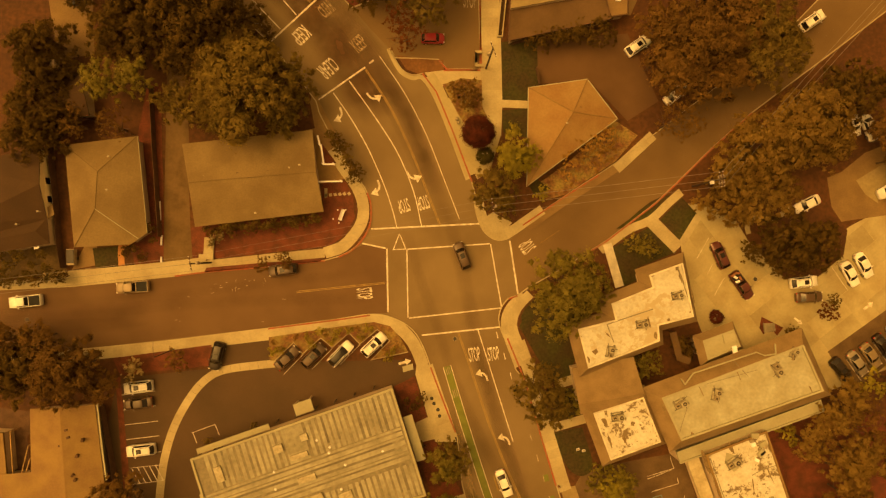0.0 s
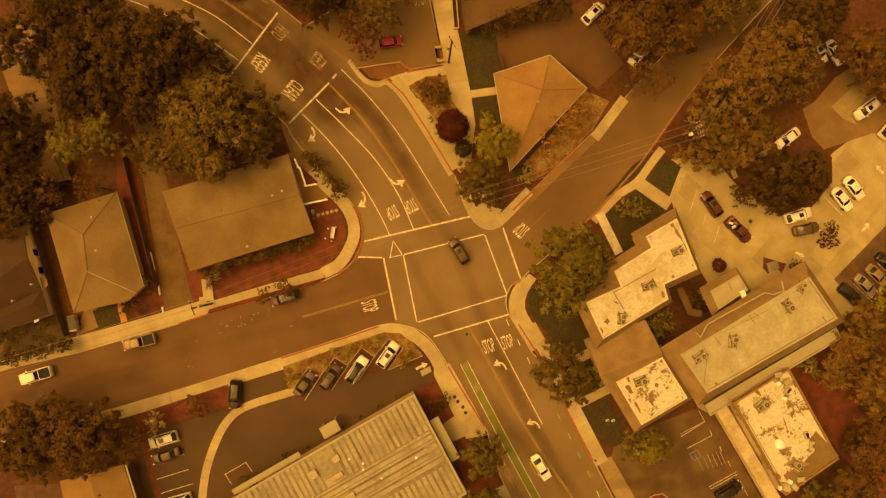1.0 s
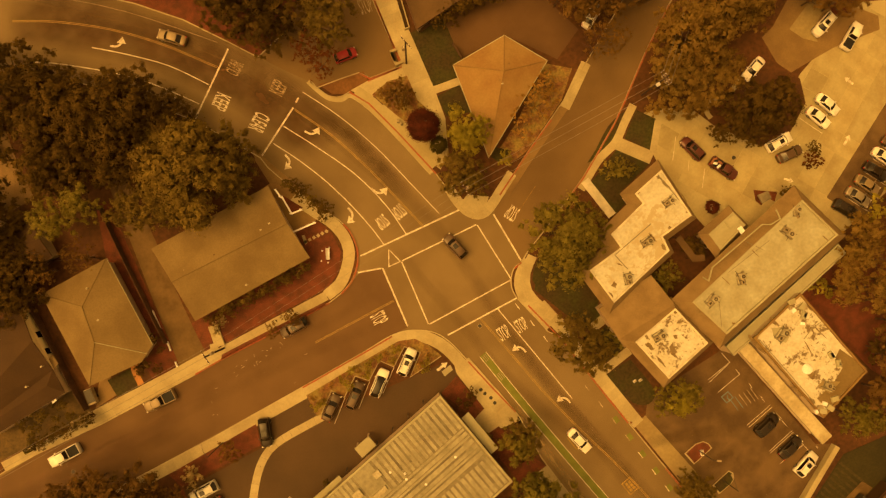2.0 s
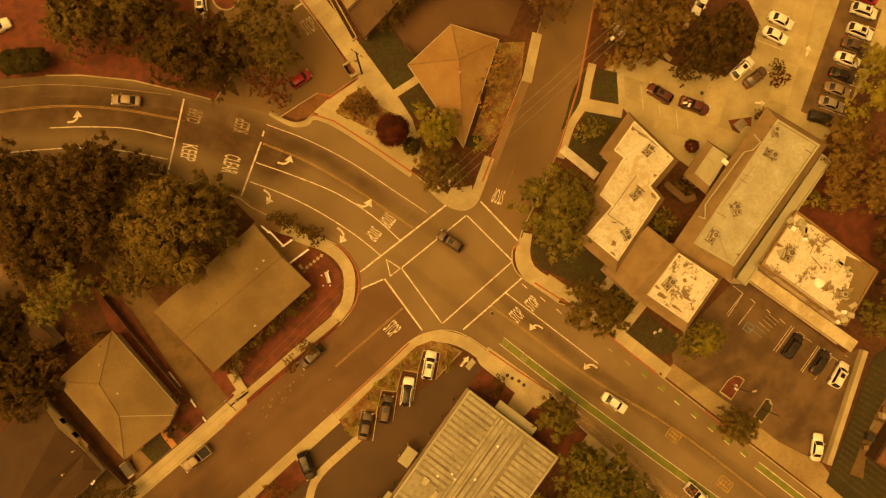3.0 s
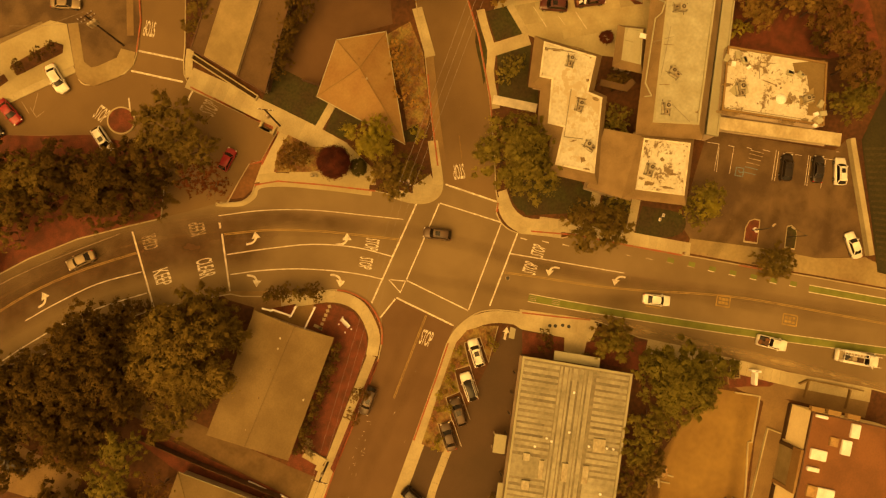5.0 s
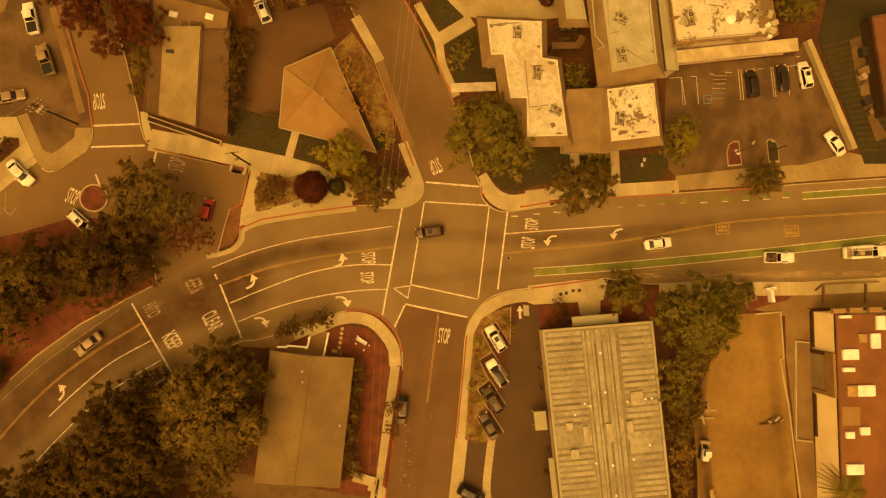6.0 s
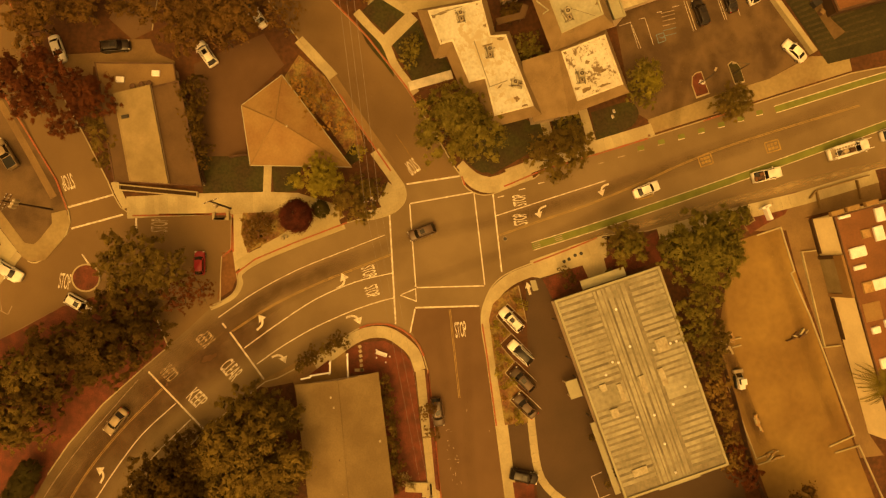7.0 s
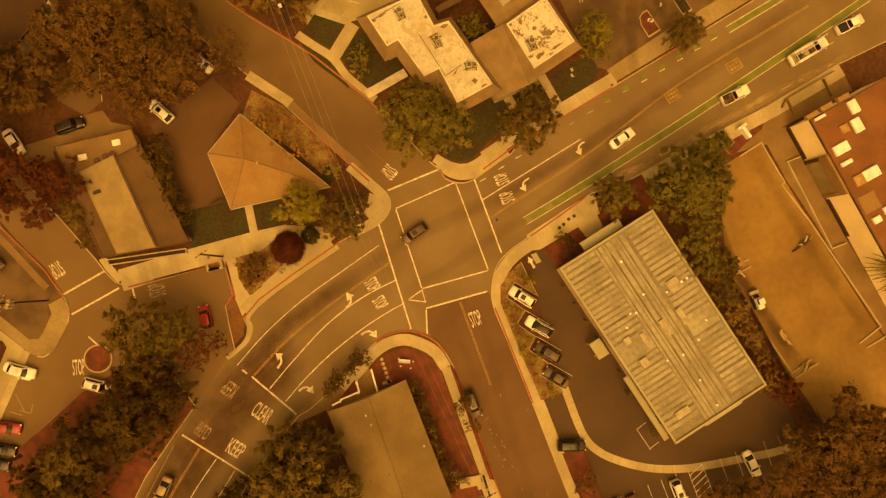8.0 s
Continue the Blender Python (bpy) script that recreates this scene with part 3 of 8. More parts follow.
slab("planting_bed", [(-37.44, -1.27), (-39.18, 0.43), (-40.83, 3.43), (-41.1, 3.99), (-19.92, 6.34), (-20.07, 11.8), (-16.24, 11.41), (-15.03, 8.77), (-14.77, 5.47), (-16.28, 2.64), (-18.83, 0.77)], 0.05, 0.156, "mulch", "red bark mulch bed round a corner house", category="planting bed")
slab("planting_bed", [(-39.57, -3.5), (-30.5, -2.72), (-20.24, -1.85), (-20.61, -1.29), (-29.57, -1.98), (-39.2, -2.75)], 0.05, 0.176, "mulch", "narrow mulch strip along the kerb", category="planting bed")
slab("planting_bed", [(-54.5, -17.51), (-38.43, -15.47), (-38.91, -19.01), (-53.24, -20.32)], 0.05, 0.168, "mulch", "red soil bed at a car park's edge", category="planting bed")
slab("planting_bed", [(-8.44, -22.8), (-5.04, -21.15), (-2.81, -27.99), (-4.89, -28.9)], 0.05, 0.172, "mulch", "mulch bed beside a forecourt", category="planting bed")
slab("planting_bed", [(-1.69, -31.68), (-0.02, -36.08), (3.03, -40.91), (-2.12, -42), (-4.85, -32.36)], 0.05, 0.166, "mulch", "mulch bed in front of a building", category="planting bed")
slab("planting_bed", [(-48.63, 27.53), (-46.51, 27.54), (-46, 0.47), (-45.27, -1.4), (-50.78, -2.3), (-51.5, 0.97), (-49.11, 1.88), (-50.41, 18.67)], 0.05, 0.154, "mulch", "bare reddish side yard", category="planting bed")
slab("planting_bed", [(-54.06, -20.68), (-53.24, -20.69), (-51.41, -42.27), (-52.6, -42.24)], 0.05, 0.166, "mulch", "narrow red soil strip beside parking stalls", category="planting bed")
slab("lawn", [(-77.96, 0.66), (-70.76, 0.99), (-62.43, 1.49), (-61.72, -3.52), (-77.98, -4.87)], 0.05, 0.15, "dry_lawn", "dry patchy front yard", category="lawn")
slab("planting_bed", [(54.23, -11.82), (57.96, -13.69), (56.87, -15.03), (55.69, -13.67), (54.5, -14.82), (53.82, -13.65)], 0.05, 0.2, "mulch", "dark triangular bed at an entry", category="planting bed")
slab("pavement", [(-21.12, 20.36), (-18.63, 18.5), (-16.21, 11.88), (-20.95, 10.96), (-23.09, 19.89)], 0.05, 0.163, "tan_shingle", "pale tan porch paving beside a house", category="pavement")
slab("pavement", [(-21.64, 26.99), (-18.93, 21.54), (-14.79, 14.02), (-13.26, 10.57), (-13.7, 9.14), (-16.2, 12.26), (-18.96, 18.71), (-21.28, 20.23), (-22.04, 24.56)], 0.05, 0.16, "gravel", "dusty strip along a house", category="pavement")
slab("parking_lot", [(65.69, -17.88), (83.38, -5.87), (88.27, -11.82), (70.01, -24.56)], 0.05, 0.1575, "lot_asphalt", "stained asphalt under a row of stalls", category="parking lot")
slab("planting_bed", [(65.44, -27.78), (77.71, -28.97), (87.8, -38.13), (67.43, -55.93), (61.35, -48.31), (54.72, -31.34)], 0.05, 0.15, "mulch", "bare red soil under trees", category="planting bed")
slab("lawn", [(-57.61, 0.54), (-53.32, 0.88), (-53.34, -2.65), (-57.17, -2.62)], 0.05, 0.165, "lawn", "small front lawn", category="lawn")
slab("lawn", [(9.86, 34.88), (15.99, 35.21), (16.13, 27.76), (14.4, 26.99), (14.39, 25.08), (9.89, 24.88)], 0.05, 0.165, "lawn", "dark green lawn beside a house", category="lawn")
slab("lawn", [(9.97, 23.35), (14.38, 23.74), (14.54, 18.69), (10.14, 19.64)], 0.05, 0.165, "lawn", "dark green front lawn", category="lawn")
slab("lawn", [(14.48, 10.58), (15.83, 11.73), (18.22, 10.1), (15.33, 9.15)], 0.05, 0.165, "lawn", "small dark lawn corner", category="lawn")
slab("lawn", smooth([(12.99, -11.31), (14.54, -8.95), (19.07, -6.41), (23.85, -10.94), (23.83, -14.29), (21.38, -19.98), (17.07, -18.21), (13.74, -14.65), (12.99, -11.31)], 2), 0.05, 0.164, "lawn", "dark lawn under large street trees", category="lawn")
slab("lawn", [(28.47, 0.02), (34.89, 3.62), (39.53, -0.72), (32.61, -3.27), (32.88, -5.28), (30.45, -6.51)], 0.05, 0.164, "lawn", "dark green lawn by a flat-roofed building", category="lawn")
slab("lawn", [(36.84, 4.86), (40.58, 8.6), (43.19, 5.8), (40.32, 1.19)], 0.05, 0.167, "lawn", "dark triangular lawn between paths", category="lawn")
slab("lawn", smooth([(29.26, 3.36), (31.7, 5.08), (35.12, 7.85), (38.63, 9.08), (36.07, 5.92), (31.2, 3.64), (29.26, 3.36)], 2), 0.05, 0.163, "lawn", "narrow lawn along the kerb", category="lawn")
slab("lawn", smooth([(23.2, -30.1), (25.02, -36.54), (23.15, -38.35), (20.86, -37.12), (19.02, -33.5), (18.27, -31.15), (23.2, -30.1)], 3), 0.05, 0.164, "lawn", "rounded dark lawn", category="lawn")
slab("lawn", [(19.39, -8.1), (21.89, -21.2), (17.83, -22.48), (16.67, -20.06), (13.95, -15.22), (12.66, -13.04), (13.81, -10.82)], 0.05, 0.161, "lawn", "dark lawn under street trees", category="lawn")
slab("lawn", [(22.34, -23.09), (23.27, -27.88), (18.77, -29.05), (17.66, -24.31)], 0.05, 0.161, "lawn", "dark lawn strip", category="lawn")
LOT = [(-53.05, -20.78), (-38.73, -19.39), (-37.88, -15.29), (-29.17, -14.36), (-28.72, -18.58), (-5.77, -18.31), (-4.56, -20.78), (-8.92, -23.36), (-21.32, -26.95)] + [(-24.81, -37.65), (-33.4, -51.39), (-37.68, -52.69), (-39.55, -54.5), (-43.7, -55.02), (-49.2, -55.45), (-53.91, -44.47), (-54.53, -39.77), (-55.76, -30.45), (-54.27, -23.45)]
slab("parking_lot", LOT, 0.05, 0.15, "new_asphalt", "freshly sealed dark asphalt car park", category="parking lot")
slab("planting_bed", [(-29.07, -14.36), (-17.5, -12.7), (-11.67, -12.01), (-9.04, -12.7), (-7.36, -14.6), (-6.05, -16.98), (-12.18, -18.32), (-9.06, -15.15), (-11.12, -13.24), (-14.04, -15.66), (-15.82, -13.76), (-18.64, -16.17), (-20.5, -14.55), (-23.5, -17.15), (-24.98, -15.25), (-28.16, -18.22), (-28.81, -18.21)], 0.05, 0.2, "dry_bed", "saw-toothed bed of dry yellow grass between angled stalls", category="planting bed")
part("kerb", band(B(), [(-28.82, -18.39), (-28.16, -18.31), (-24.98, -15.25), (-23.5, -17.15), (-20.5, -14.55), (-18.64, -16.17), (-15.82, -13.76), (-14.04, -15.66), (-11.12, -13.24), (-9.06, -15.15), (-12.18, -18.32), (-6.05, -17.08)], 0.14, 0.1, 0.23), M["concrete"], None, "pale kerb round angled parking stalls", "structure")
walkway(smooth([(-27.89, -18.69), (-31.65, -19.04), (-35.44, -19.49), (-38.4, -20.45), (-41.25, -23.12), (-44.29, -28.21), (-46.09, -33.67), (-46.91, -39.44), (-47.46, -46.32), (-47.77, -50.28), (-47.58, -54.91)]), 1.3, 0.158, label="curved concrete walk across a car park")
PALE = [(41.62, 7.6), (43.82, 7.37), (51.15, 5.09), (60.63, -2.2), (66.42, 1.14), (69.87, 3.63), (76.14, 6.73), (83.97, 11.24), (113.07, 2.98), (104.08, -19.84), (80.76, -19.42), (66.46, -24.41), (60.57, -24.16), (54.33, -19.04), (44.9, -17.08), (42.29, -10.24), (40.58, -1.71), (40.32, 0.75)]
pale_lot = slab("parking_lot", PALE, 0.05, 0.149, "gravel", "pale concrete car park behind an office", category="parking lot")


def inside(p, poly):
    hit = False
    for a, b in zip(poly, poly[1:] + poly[:1]):
        if (a[1] > p[1]) != (b[1] > p[1]) and p[0] < a[0] + (b[0] - a[0]) * (p[1] - a[1]) / (b[1] - a[1]):
            hit = not hit
    return hit


part("paving_panel", prism(B(), PALE, 0.1, 0.1505), M["pale_concrete"], pale_lot, "cast concrete margin")
row = Matrix.Rotation(math.radians(heading((65.99, -18.88), (69.21, -23.01))), 2)
for i in range(-6, 26):
    for j in range(-16, 16):
        quad = [tuple(Vector(PALE[0]) + row @ Vector(((i + u) * 3.6, (j + v) * 3.6))) for u, v in ((0.008, 0.008), (0.992, 0.008), (0.992, 0.992), (0.008, 0.992))]
        if all(inside(q, PALE) for q in quad):
            part("paving_panel", prism(B(), quad, 0.1, 0.154), M["lot_panel"], pale_lot)
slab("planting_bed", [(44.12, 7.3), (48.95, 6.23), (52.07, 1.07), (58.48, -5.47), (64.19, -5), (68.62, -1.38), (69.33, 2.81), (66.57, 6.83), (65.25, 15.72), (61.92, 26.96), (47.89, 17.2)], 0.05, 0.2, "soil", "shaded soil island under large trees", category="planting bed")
walkway(smooth([(59.32, 6.69), (57.57, 5.47), (56.31, 4.64), (55.08, 4.95), (53.91, 5.33), (52.62, 4.98), (51.82, 3.76), (52.07, 2.34)]), 0.85, 0.235, "pale_concrete", "curved concrete walk round a tree")
slab("parking_lot", [(40.16, -34.54), (47.27, -56.12), (50.69, -57.49), (33.2, -68.99), (28.97, -61.38), (25.9, -51.76), (21.92, -39.92), (23.49, -37.27)], 0.05, 0.15, "lot_asphalt", "oil-stained asphalt car park with stalls", category="parking lot")
slab("driveway", [(21.92, -39.92), (26.09, -51.72), (28.97, -61.38), (33.01, -69.03), (33.1, -75.87), (30.47, -76.39), (26.08, -61.96), (23.03, -52.36), (19.45, -40.44)], 0.05, 0.156, "lot_dust", "dusty concrete driveway apron and sidewalk", category="driveway")
slab("driveway", [(15.03, 34.92), (31.44, 36.45), (36.7, 24.95), (31.33, 21.57), (24.61, 28.75), (15.94, 27.76)], 0.05, 0.15, "yard_asphalt", "dark asphalt yard beside a house", category="driveway")
dirt_lot = slab("vacant_lot", [(0.7, -54.01), (3.38, -62.51), (-4.07, -64.8), (-15.82, -68.21), (-32.7, -73.49), (-43.36, -77.27), (-56.94, -83.58), (-62.06, -73.7), (-53.86, -61.74), (-42.35, -58.68), (-35.63, -56.35), (-22.72, -52.01), (-16.42, -50.66)], 0.05, 0.15, "orange_dirt", "bare orange dirt of a vacant lot", category="vacant lot")
slab("driveway", [(6.16, -54.83), (8.76, -65.47), (12.71, -79.89), (8.02, -80.81), (4.99, -67.26), (2.71, -63.65), (2.61, -56.57)], 0.05, 0.152, "gravel", "dusty strip in front of sheds", category="driveway")
slab("parking_lot", [(47.85, 73.34), (28.09, 66.74), (12.4, 58.91), (11.33, 64.71), (14.18, 75.41)], 0.145, 0.152, "lot_asphalt", "stained corner car park", category="parking lot")
slab("driveway", [(33.02, 57.75), (33.35, 51.7), (35.57, 48.68), (35.65, 43.5), (33.37, 42.57), (31.95, 39.5), (31.1, 39.5), (31.08, 52.74), (29.57, 52.73), (29.42, 55.0), (28.95, 57.7)], 0.05, 0.155, "gravel", "pale dusty yard behind the shops", category="driveway")
slab("driveway", [(44.76, 47.24), (48.4, 41.42), (37.15, 43.24), (35.52, 46.42), (39.09, 50.24)], 0.05, 0.153, "dark_asphalt", "dark asphalt court behind the shops", category="driveway")
kerb([(44.76, 47.24), (48.4, 41.42), (37.15, 43.24)], label="low kerb of a dark court")
slab("road_surface", [(-8.7, 33.5), (-8.1, 32.4), (-4, 32.2), (0.3, 31.7), (0.75, 30.5), (6.3, 30.6), (6.4, 31.3), (6.25, 46.1), (7.5, 48.0), (9.4, 49.2), (19.6, 54.1), (32.2, 61.0), (42.1, 66.6), (60, 78), (52, 82), (28.9, 68.5), (12.3, 58.4), (7.0, 56.3), (5.2, 56.0), (3.3, 56.6), (0.6, 59.1), (-1.05, 60.95), (-0.95, 62.8), (0.3, 64.2), (-17.2, 77.2), (-16.5, 75.3), (-15.7, 72.7), (-14.5, 69.3), (-8.2, 57.2), (-5.4, 47.05), (-7.95, 43.3), (-15, 40.5), (-11.9, 36.9)], -0.02, 0.0025, "street_asphalt", "smooth brown asphalt of a frontage street", category="road")
# Browner than the main road, and toned down for tree and smoke shade.
slab("road_surface", [(11.19, 1.42), (13.38, 4.0), (20.62, 8.85), (30.32, 15.05), (40.1, 22.45), (49.94, 29.7), (59.87, 37.7), (64.86, 42.6), (128, 134), (134, 92), (76.61, 40.75), (66.77, 33.4), (59.79, 28.3), (52.84, 23.15), (45.92, 17.2), (39.03, 10.55), (36.09, 7.85), (27.8, 1.55), (19.09, -3.75), (12.49, -7.54)], -0.02, 0.002, "street_asphalt", "smooth brown asphalt of a side street, toned darker for tree and smoke shade", category="road")
slab("road_surface", [(-135, -16.5), *[(-72.59, -6.21), (-47.12, -4.37), (-28.64, -2.64), (-17.43, -1.21), (-13.2, 1.02), (-9.53, 0.34), (-9.41, -10.52), (-13.73, -10.76), (-29.16, -12.77), (-55.4, -15.55), (-72.63, -16.92)], (-135, -39)], -0.02, 0.002, "dark_asphalt", "darker reddish-brown asphalt of a side street", category="road")
slab("driveway", [(62.63, 10.64), (68.33, 12.86), (72.58, 16.2), (76.26, 17.62), (79.58, 14.25), (86.68, 7.69), (85.99, 5.42), (76.93, 5.53), (69.39, 4.53), (63.32, 3.48), (58.06, 4.98), (57.52, 7.92)], 0.05, 0.157, "gravel", "dusty concrete yard under trees beside a car park", category="driveway")
slab("pavement", [(70.95, 11.42), (77.34, 15.22), (78.9, 12.96), (76.66, 11.21), (74.64, 9.33), (74.8, 7.47), (72.57, 9.04)], 0.05, 0.167, "lot_dust", "dusty concrete pad in a car park", category="pavement")
slab("planting_bed", [(79.09, 12.63), (80.69, 12.53), (82.69, 10.74), (82.28, 9.98), (79.27, 10.83)], 0.05, 0.175, "mulch", "red soil bed beside a stall", category="planting bed")
part("gutter", band(B(), smooth([(-8.96, 33.73), (-8.21, 32.03), (-6.9, 29.86), (-5.02, 28.82), (-3.41, 28.92), (-1.43, 26.18), (1.28, 19.73), (4.18, 11.75)]), 0.8, -0.02, 0.014), M["concrete"], None, "pale concrete gutter along the kerb", "structure")
def soft_overlay(name, colour):
    """A colour overlay that thins out by the mesh's own amounts and breaks up in blotches."""
    m = material(name, colour, vary=0.1, scale=0.2, fine=6.0, bump=0)
    n, l = m.node_tree.nodes, m.node_tree.links
    amount, blot, thin = n.new("ShaderNodeAttribute"), n.new("ShaderNodeTexNoise"), n.new("ShaderNodeMath")
    amount.attribute_name = "overlay_amount"
    blot.inputs["Scale"].default_value, blot.inputs["Detail"].default_value = 0.25, 4
    l.new(n["Geometry"].outputs["Position"], blot.inputs["Vector"])
    thin.operation = "MULTIPLY"
    l.new(amount.outputs["Fac"], thin.inputs[0])
    l.new(blot.outputs["Fac"], thin.inputs[1])
    l.new(thin.outputs["Value"], n["Principled BSDF"].inputs["Alpha"])
    return m


WEAR_SHADE = soft_overlay("wear_and_shade_on_asphalt", (0.088, 0.045, 0.016))
DUST = soft_overlay("pale_dust_on_asphalt", (0.36, 0.265, 0.125))


def wear_and_shade(pts, width, strength, z, ends=5.0, parent=None, label="asphalt darkened by tyres and painted shade", mat=None):
    """A lane stained or darkened for shade: darkest along its middle, fading out towards its sides and ends."""
    bm = B()
    layer = bm.verts.layers.float.new("overlay_amount")
    edges = [sides(pts, width * k)[0] for k in (-1, -0.55, 0, 0.55, 1)]
    done = [0.0]
    for p, q in zip(pts, pts[1:]):
        done.append(done[-1] + length(p, q))
    rows = []
    for i in range(len(pts)):
        fade = min(1.0, done[i] / ends, (done[-1] - done[i]) / ends)
        rows.append([])
        for e, w in zip(edges, (0.0, 0.7, 1.0, 0.7, 0.0)):
            v = bm.verts.new((*e[i], z))
            v[layer] = strength * w * fade
            rows[-1].append(v)
    for a, b in zip(rows, rows[1:]):
        for i in range(4):
            bm.faces.new((a[i], a[i + 1], b[i + 1], b[i]))
    part("dust" if mat else "wear_and_shade", bm, mat or WEAR_SHADE, parent or road, label)


# The second band also puts haze and vignette darkness into the curve's colour.
for k, (pts, w, s) in enumerate((
        ([(14.79, -0.38), (26.4, 8.45), (36.15, 15.53), (45.97, 23.04), (52.88, 28.08), (59.83, 33.53), (67.82, 39.41), (76.66, 46.5)], 9.0, 0.9), ([(-50.22, 61.48), (-40.08, 55.76), (-30.77, 49.29), (-23.62, 42.47), (-17.85, 35.23), (-13.56, 28.21), (-10.22, 21.58)], 9.0, 4.2), ([(-46.1, 65.42), (-42.19, 62.43), (-35.7, 57.99), (-28.88, 52.64), (-22.9, 47.12), (-17.93, 42.32), (-13.57, 36.49), (-9.81, 30.53), (-6.29, 23.56), (-3.67, 16.42), (-1.5, 9.17)], 3.6, 1.9),
        ([(-14.93, 37.23), (-10.48, 30.32), (-6.08, 22.15), (-2.27, 13.5), (0.35, 6.22), (2.18, 0.63), (4.32, -9.36), (7.15, -21.29), (10.4, -33.06), (14.51, -47.93), (24.68, -79.19)], 2.8, 0.95), ([(-6.24, 4.04), (-4.57, -2.71), (-1.38, -12.09), (1.36, -20.71), (4.76, -28.79), (10.52, -40.62)], 2.2, 0.9), ([(3.22, -10.74), (4.35, -14.4), (7.15, -23.62), (10.16, -32.9), (15.55, -46.81), (20.24, -61.1), (25.82, -77.31)], 2.4, 1.0),
        ([(-76.21, -10.7), (-72.61, -10.46), (-54.47, -9.52), (-36.09, -8.48), (-21.21, -8.15), (-11.84, -8.04)], 2.4, 0.5), ([(-76.2, -9.04), (-69.89, -8.63), (-49.89, -7.7), (-34.22, -5.97), (-21.19, -4.57), (-11.81, -3.7)], 2.0, 0.45), ([(-38.81, 56.65), (-29.49, 50.18), (-21.55, 42.04), (-13.2, 30.68), (-7.87, 20.94), (-3.1, 10.68)], 1.4, 0.8))):
    wear_and_shade(smooth(pts, 3), w, s * 0.32, 0.0032 + 0.0005 * k)
for k, (pts, w, s) in enumerate((([(1.5, -60.3), (-4.6, -62.6), (-12.0, -64.9), (-20.0, -67.6), (-27.0, -70.0), (-33.0, -71.6)], 2.8, 0.38), ([(-14.0, -65.0), (-18.0, -65.6), (-24.0, -67.4), (-30.0, -69.6)], 2.4, 0.2), ([(-2.0, -51.5), (-8.0, -51.2), (-14.0, -51.6), (-20.0, -53.0), (-28.0, -55.6), (-35.0, -58.2)], 2.9, 0.85), ([(-16.0, -52.4), (-22.0, -54.2), (-29.0, -56.8), (-34.0, -58.4)], 2.2, 0.7))):
    wear_and_shade(smooth(pts, 3), w, s, 0.1525 + 0.0012 * k, 4.0, dirt_lot, "churned darker soil")
for k, (pts, w, s) in enumerate((([(18.6, -44.5), (22.3, -44.7), (29.5, -46.3), (35.8, -48.7)], 2.6, 0.5), ([(24.5, -52.0), (29.0, -52.2), (34.0, -51.0), (38.0, -50.2)], 2.2, 0.35), ([(33.0, -58.0), (37.0, -55.0), (41.0, -54.6)], 1.6, 0.4), ([(30.0, -62.5), (35.0, -60.5), (41.0, -58.2)], 1.6, 0.3))):
    wear_and_shade(smooth(pts, 3), w, s, 0.1585 + 0.0008 * k, 4.0, None, "asphalt and concrete stained by wheels")
# Painted darkness for the tree shade and vignette at the street's west end.
wear_and_shade(smooth([(-90.0, -13.5), (-80.0, -12.2), (-70.0, -12.0), (-60.0, -11.5), (-48.0, -10.5)], 3), 5.0, 0.55, 0.0072, 6.0)
wear_and_shade(smooth([(1.07, -26.73), (4.66, -40.99), (8.11, -55.46), (11.35, -69.1), (14.52, -83.95)], 3), 1.8, 1.3, 0.0095, 6.0, None, "pale dust along the gutter", DUST)
for pts, mt in (([(25.57, -48.5), (27.95, -47.73), (29.38, -47.82), (30.11, -48.54), (30.36, -49.49), (26.37, -50.83)], "mulch"), ([(27.95, -55.36), (31.55, -54.16), (32.09, -54.84), (31.84, -55.76), (31.09, -56.36), (28.41, -57.16)], "lawn")):
    isle = slab("traffic_island", pts, 0.05, 0.26, "concrete", "narrow kerbed driveway island", category="traffic island")
    c = (sum(p[0] for p in pts) / 6, sum(p[1] for p in pts) / 6)
    part("bed", prism(B(), [mid(c, p, 0.89) for p in pts], 0.2, 0.27), M[mt], isle)
isle = tagged(part("traffic_island", tube(B(), *(-3.71, 53.55), 0.0, 0.2, 2.3, n=28), M["concrete"], None, "round kerbed island with red soil", "structure"), category="traffic island")
part("bed", tube(B(), *(-3.71, 53.55), 0.1, 0.22, 2.05, n=28), M["mulch"], isle)


# ---- road markings ----
def line(name, pts, width, mat="white_paint", z=0.0, parent=None, label=""):
    return part(name, band(B(), pts, width, z - 0.02, z + 0.009), M[mat], parent or road, label)


CW = [(-6.13, 0.09), (7.92, 0.94), (9.74, -9.87), (-6.01, -11.46)]
for a, b in zip(CW, CW[1:] + CW[:1]):
    line("crosswalk_line", [mid(a, b, 0.01), mid(a, b, 0.99)], 0.21)
line("stop_line", [(-12.1, 3.5), *[(6.41, 4.33)]], 0.27)
line("stop_line", [(11.19, 1.42), (12.49, -7.54)], 0.28)
line("stop_line", [(-9.47, 0.23), (-9.34, -10.37)], 0.28)
line("stop_line", [(-13.57, 1.12), mid((-13.57, 1.12), (-9.47, 0.23), 0.95)], 0.25)
line("stop_line", [(-3.72, -14.33), *[(9.45, -13.08)]], 0.25)
line("stop_line", [(-20.86, 24.99), (-12.92, 30.56)], 0.28)
line("stop_line", [(-12.23, 31.2), (-11.46, 31.77)], 0.3)
line("stop_line", [(-28.45, 34.84), (-19.09, 43.58)], 0.28)
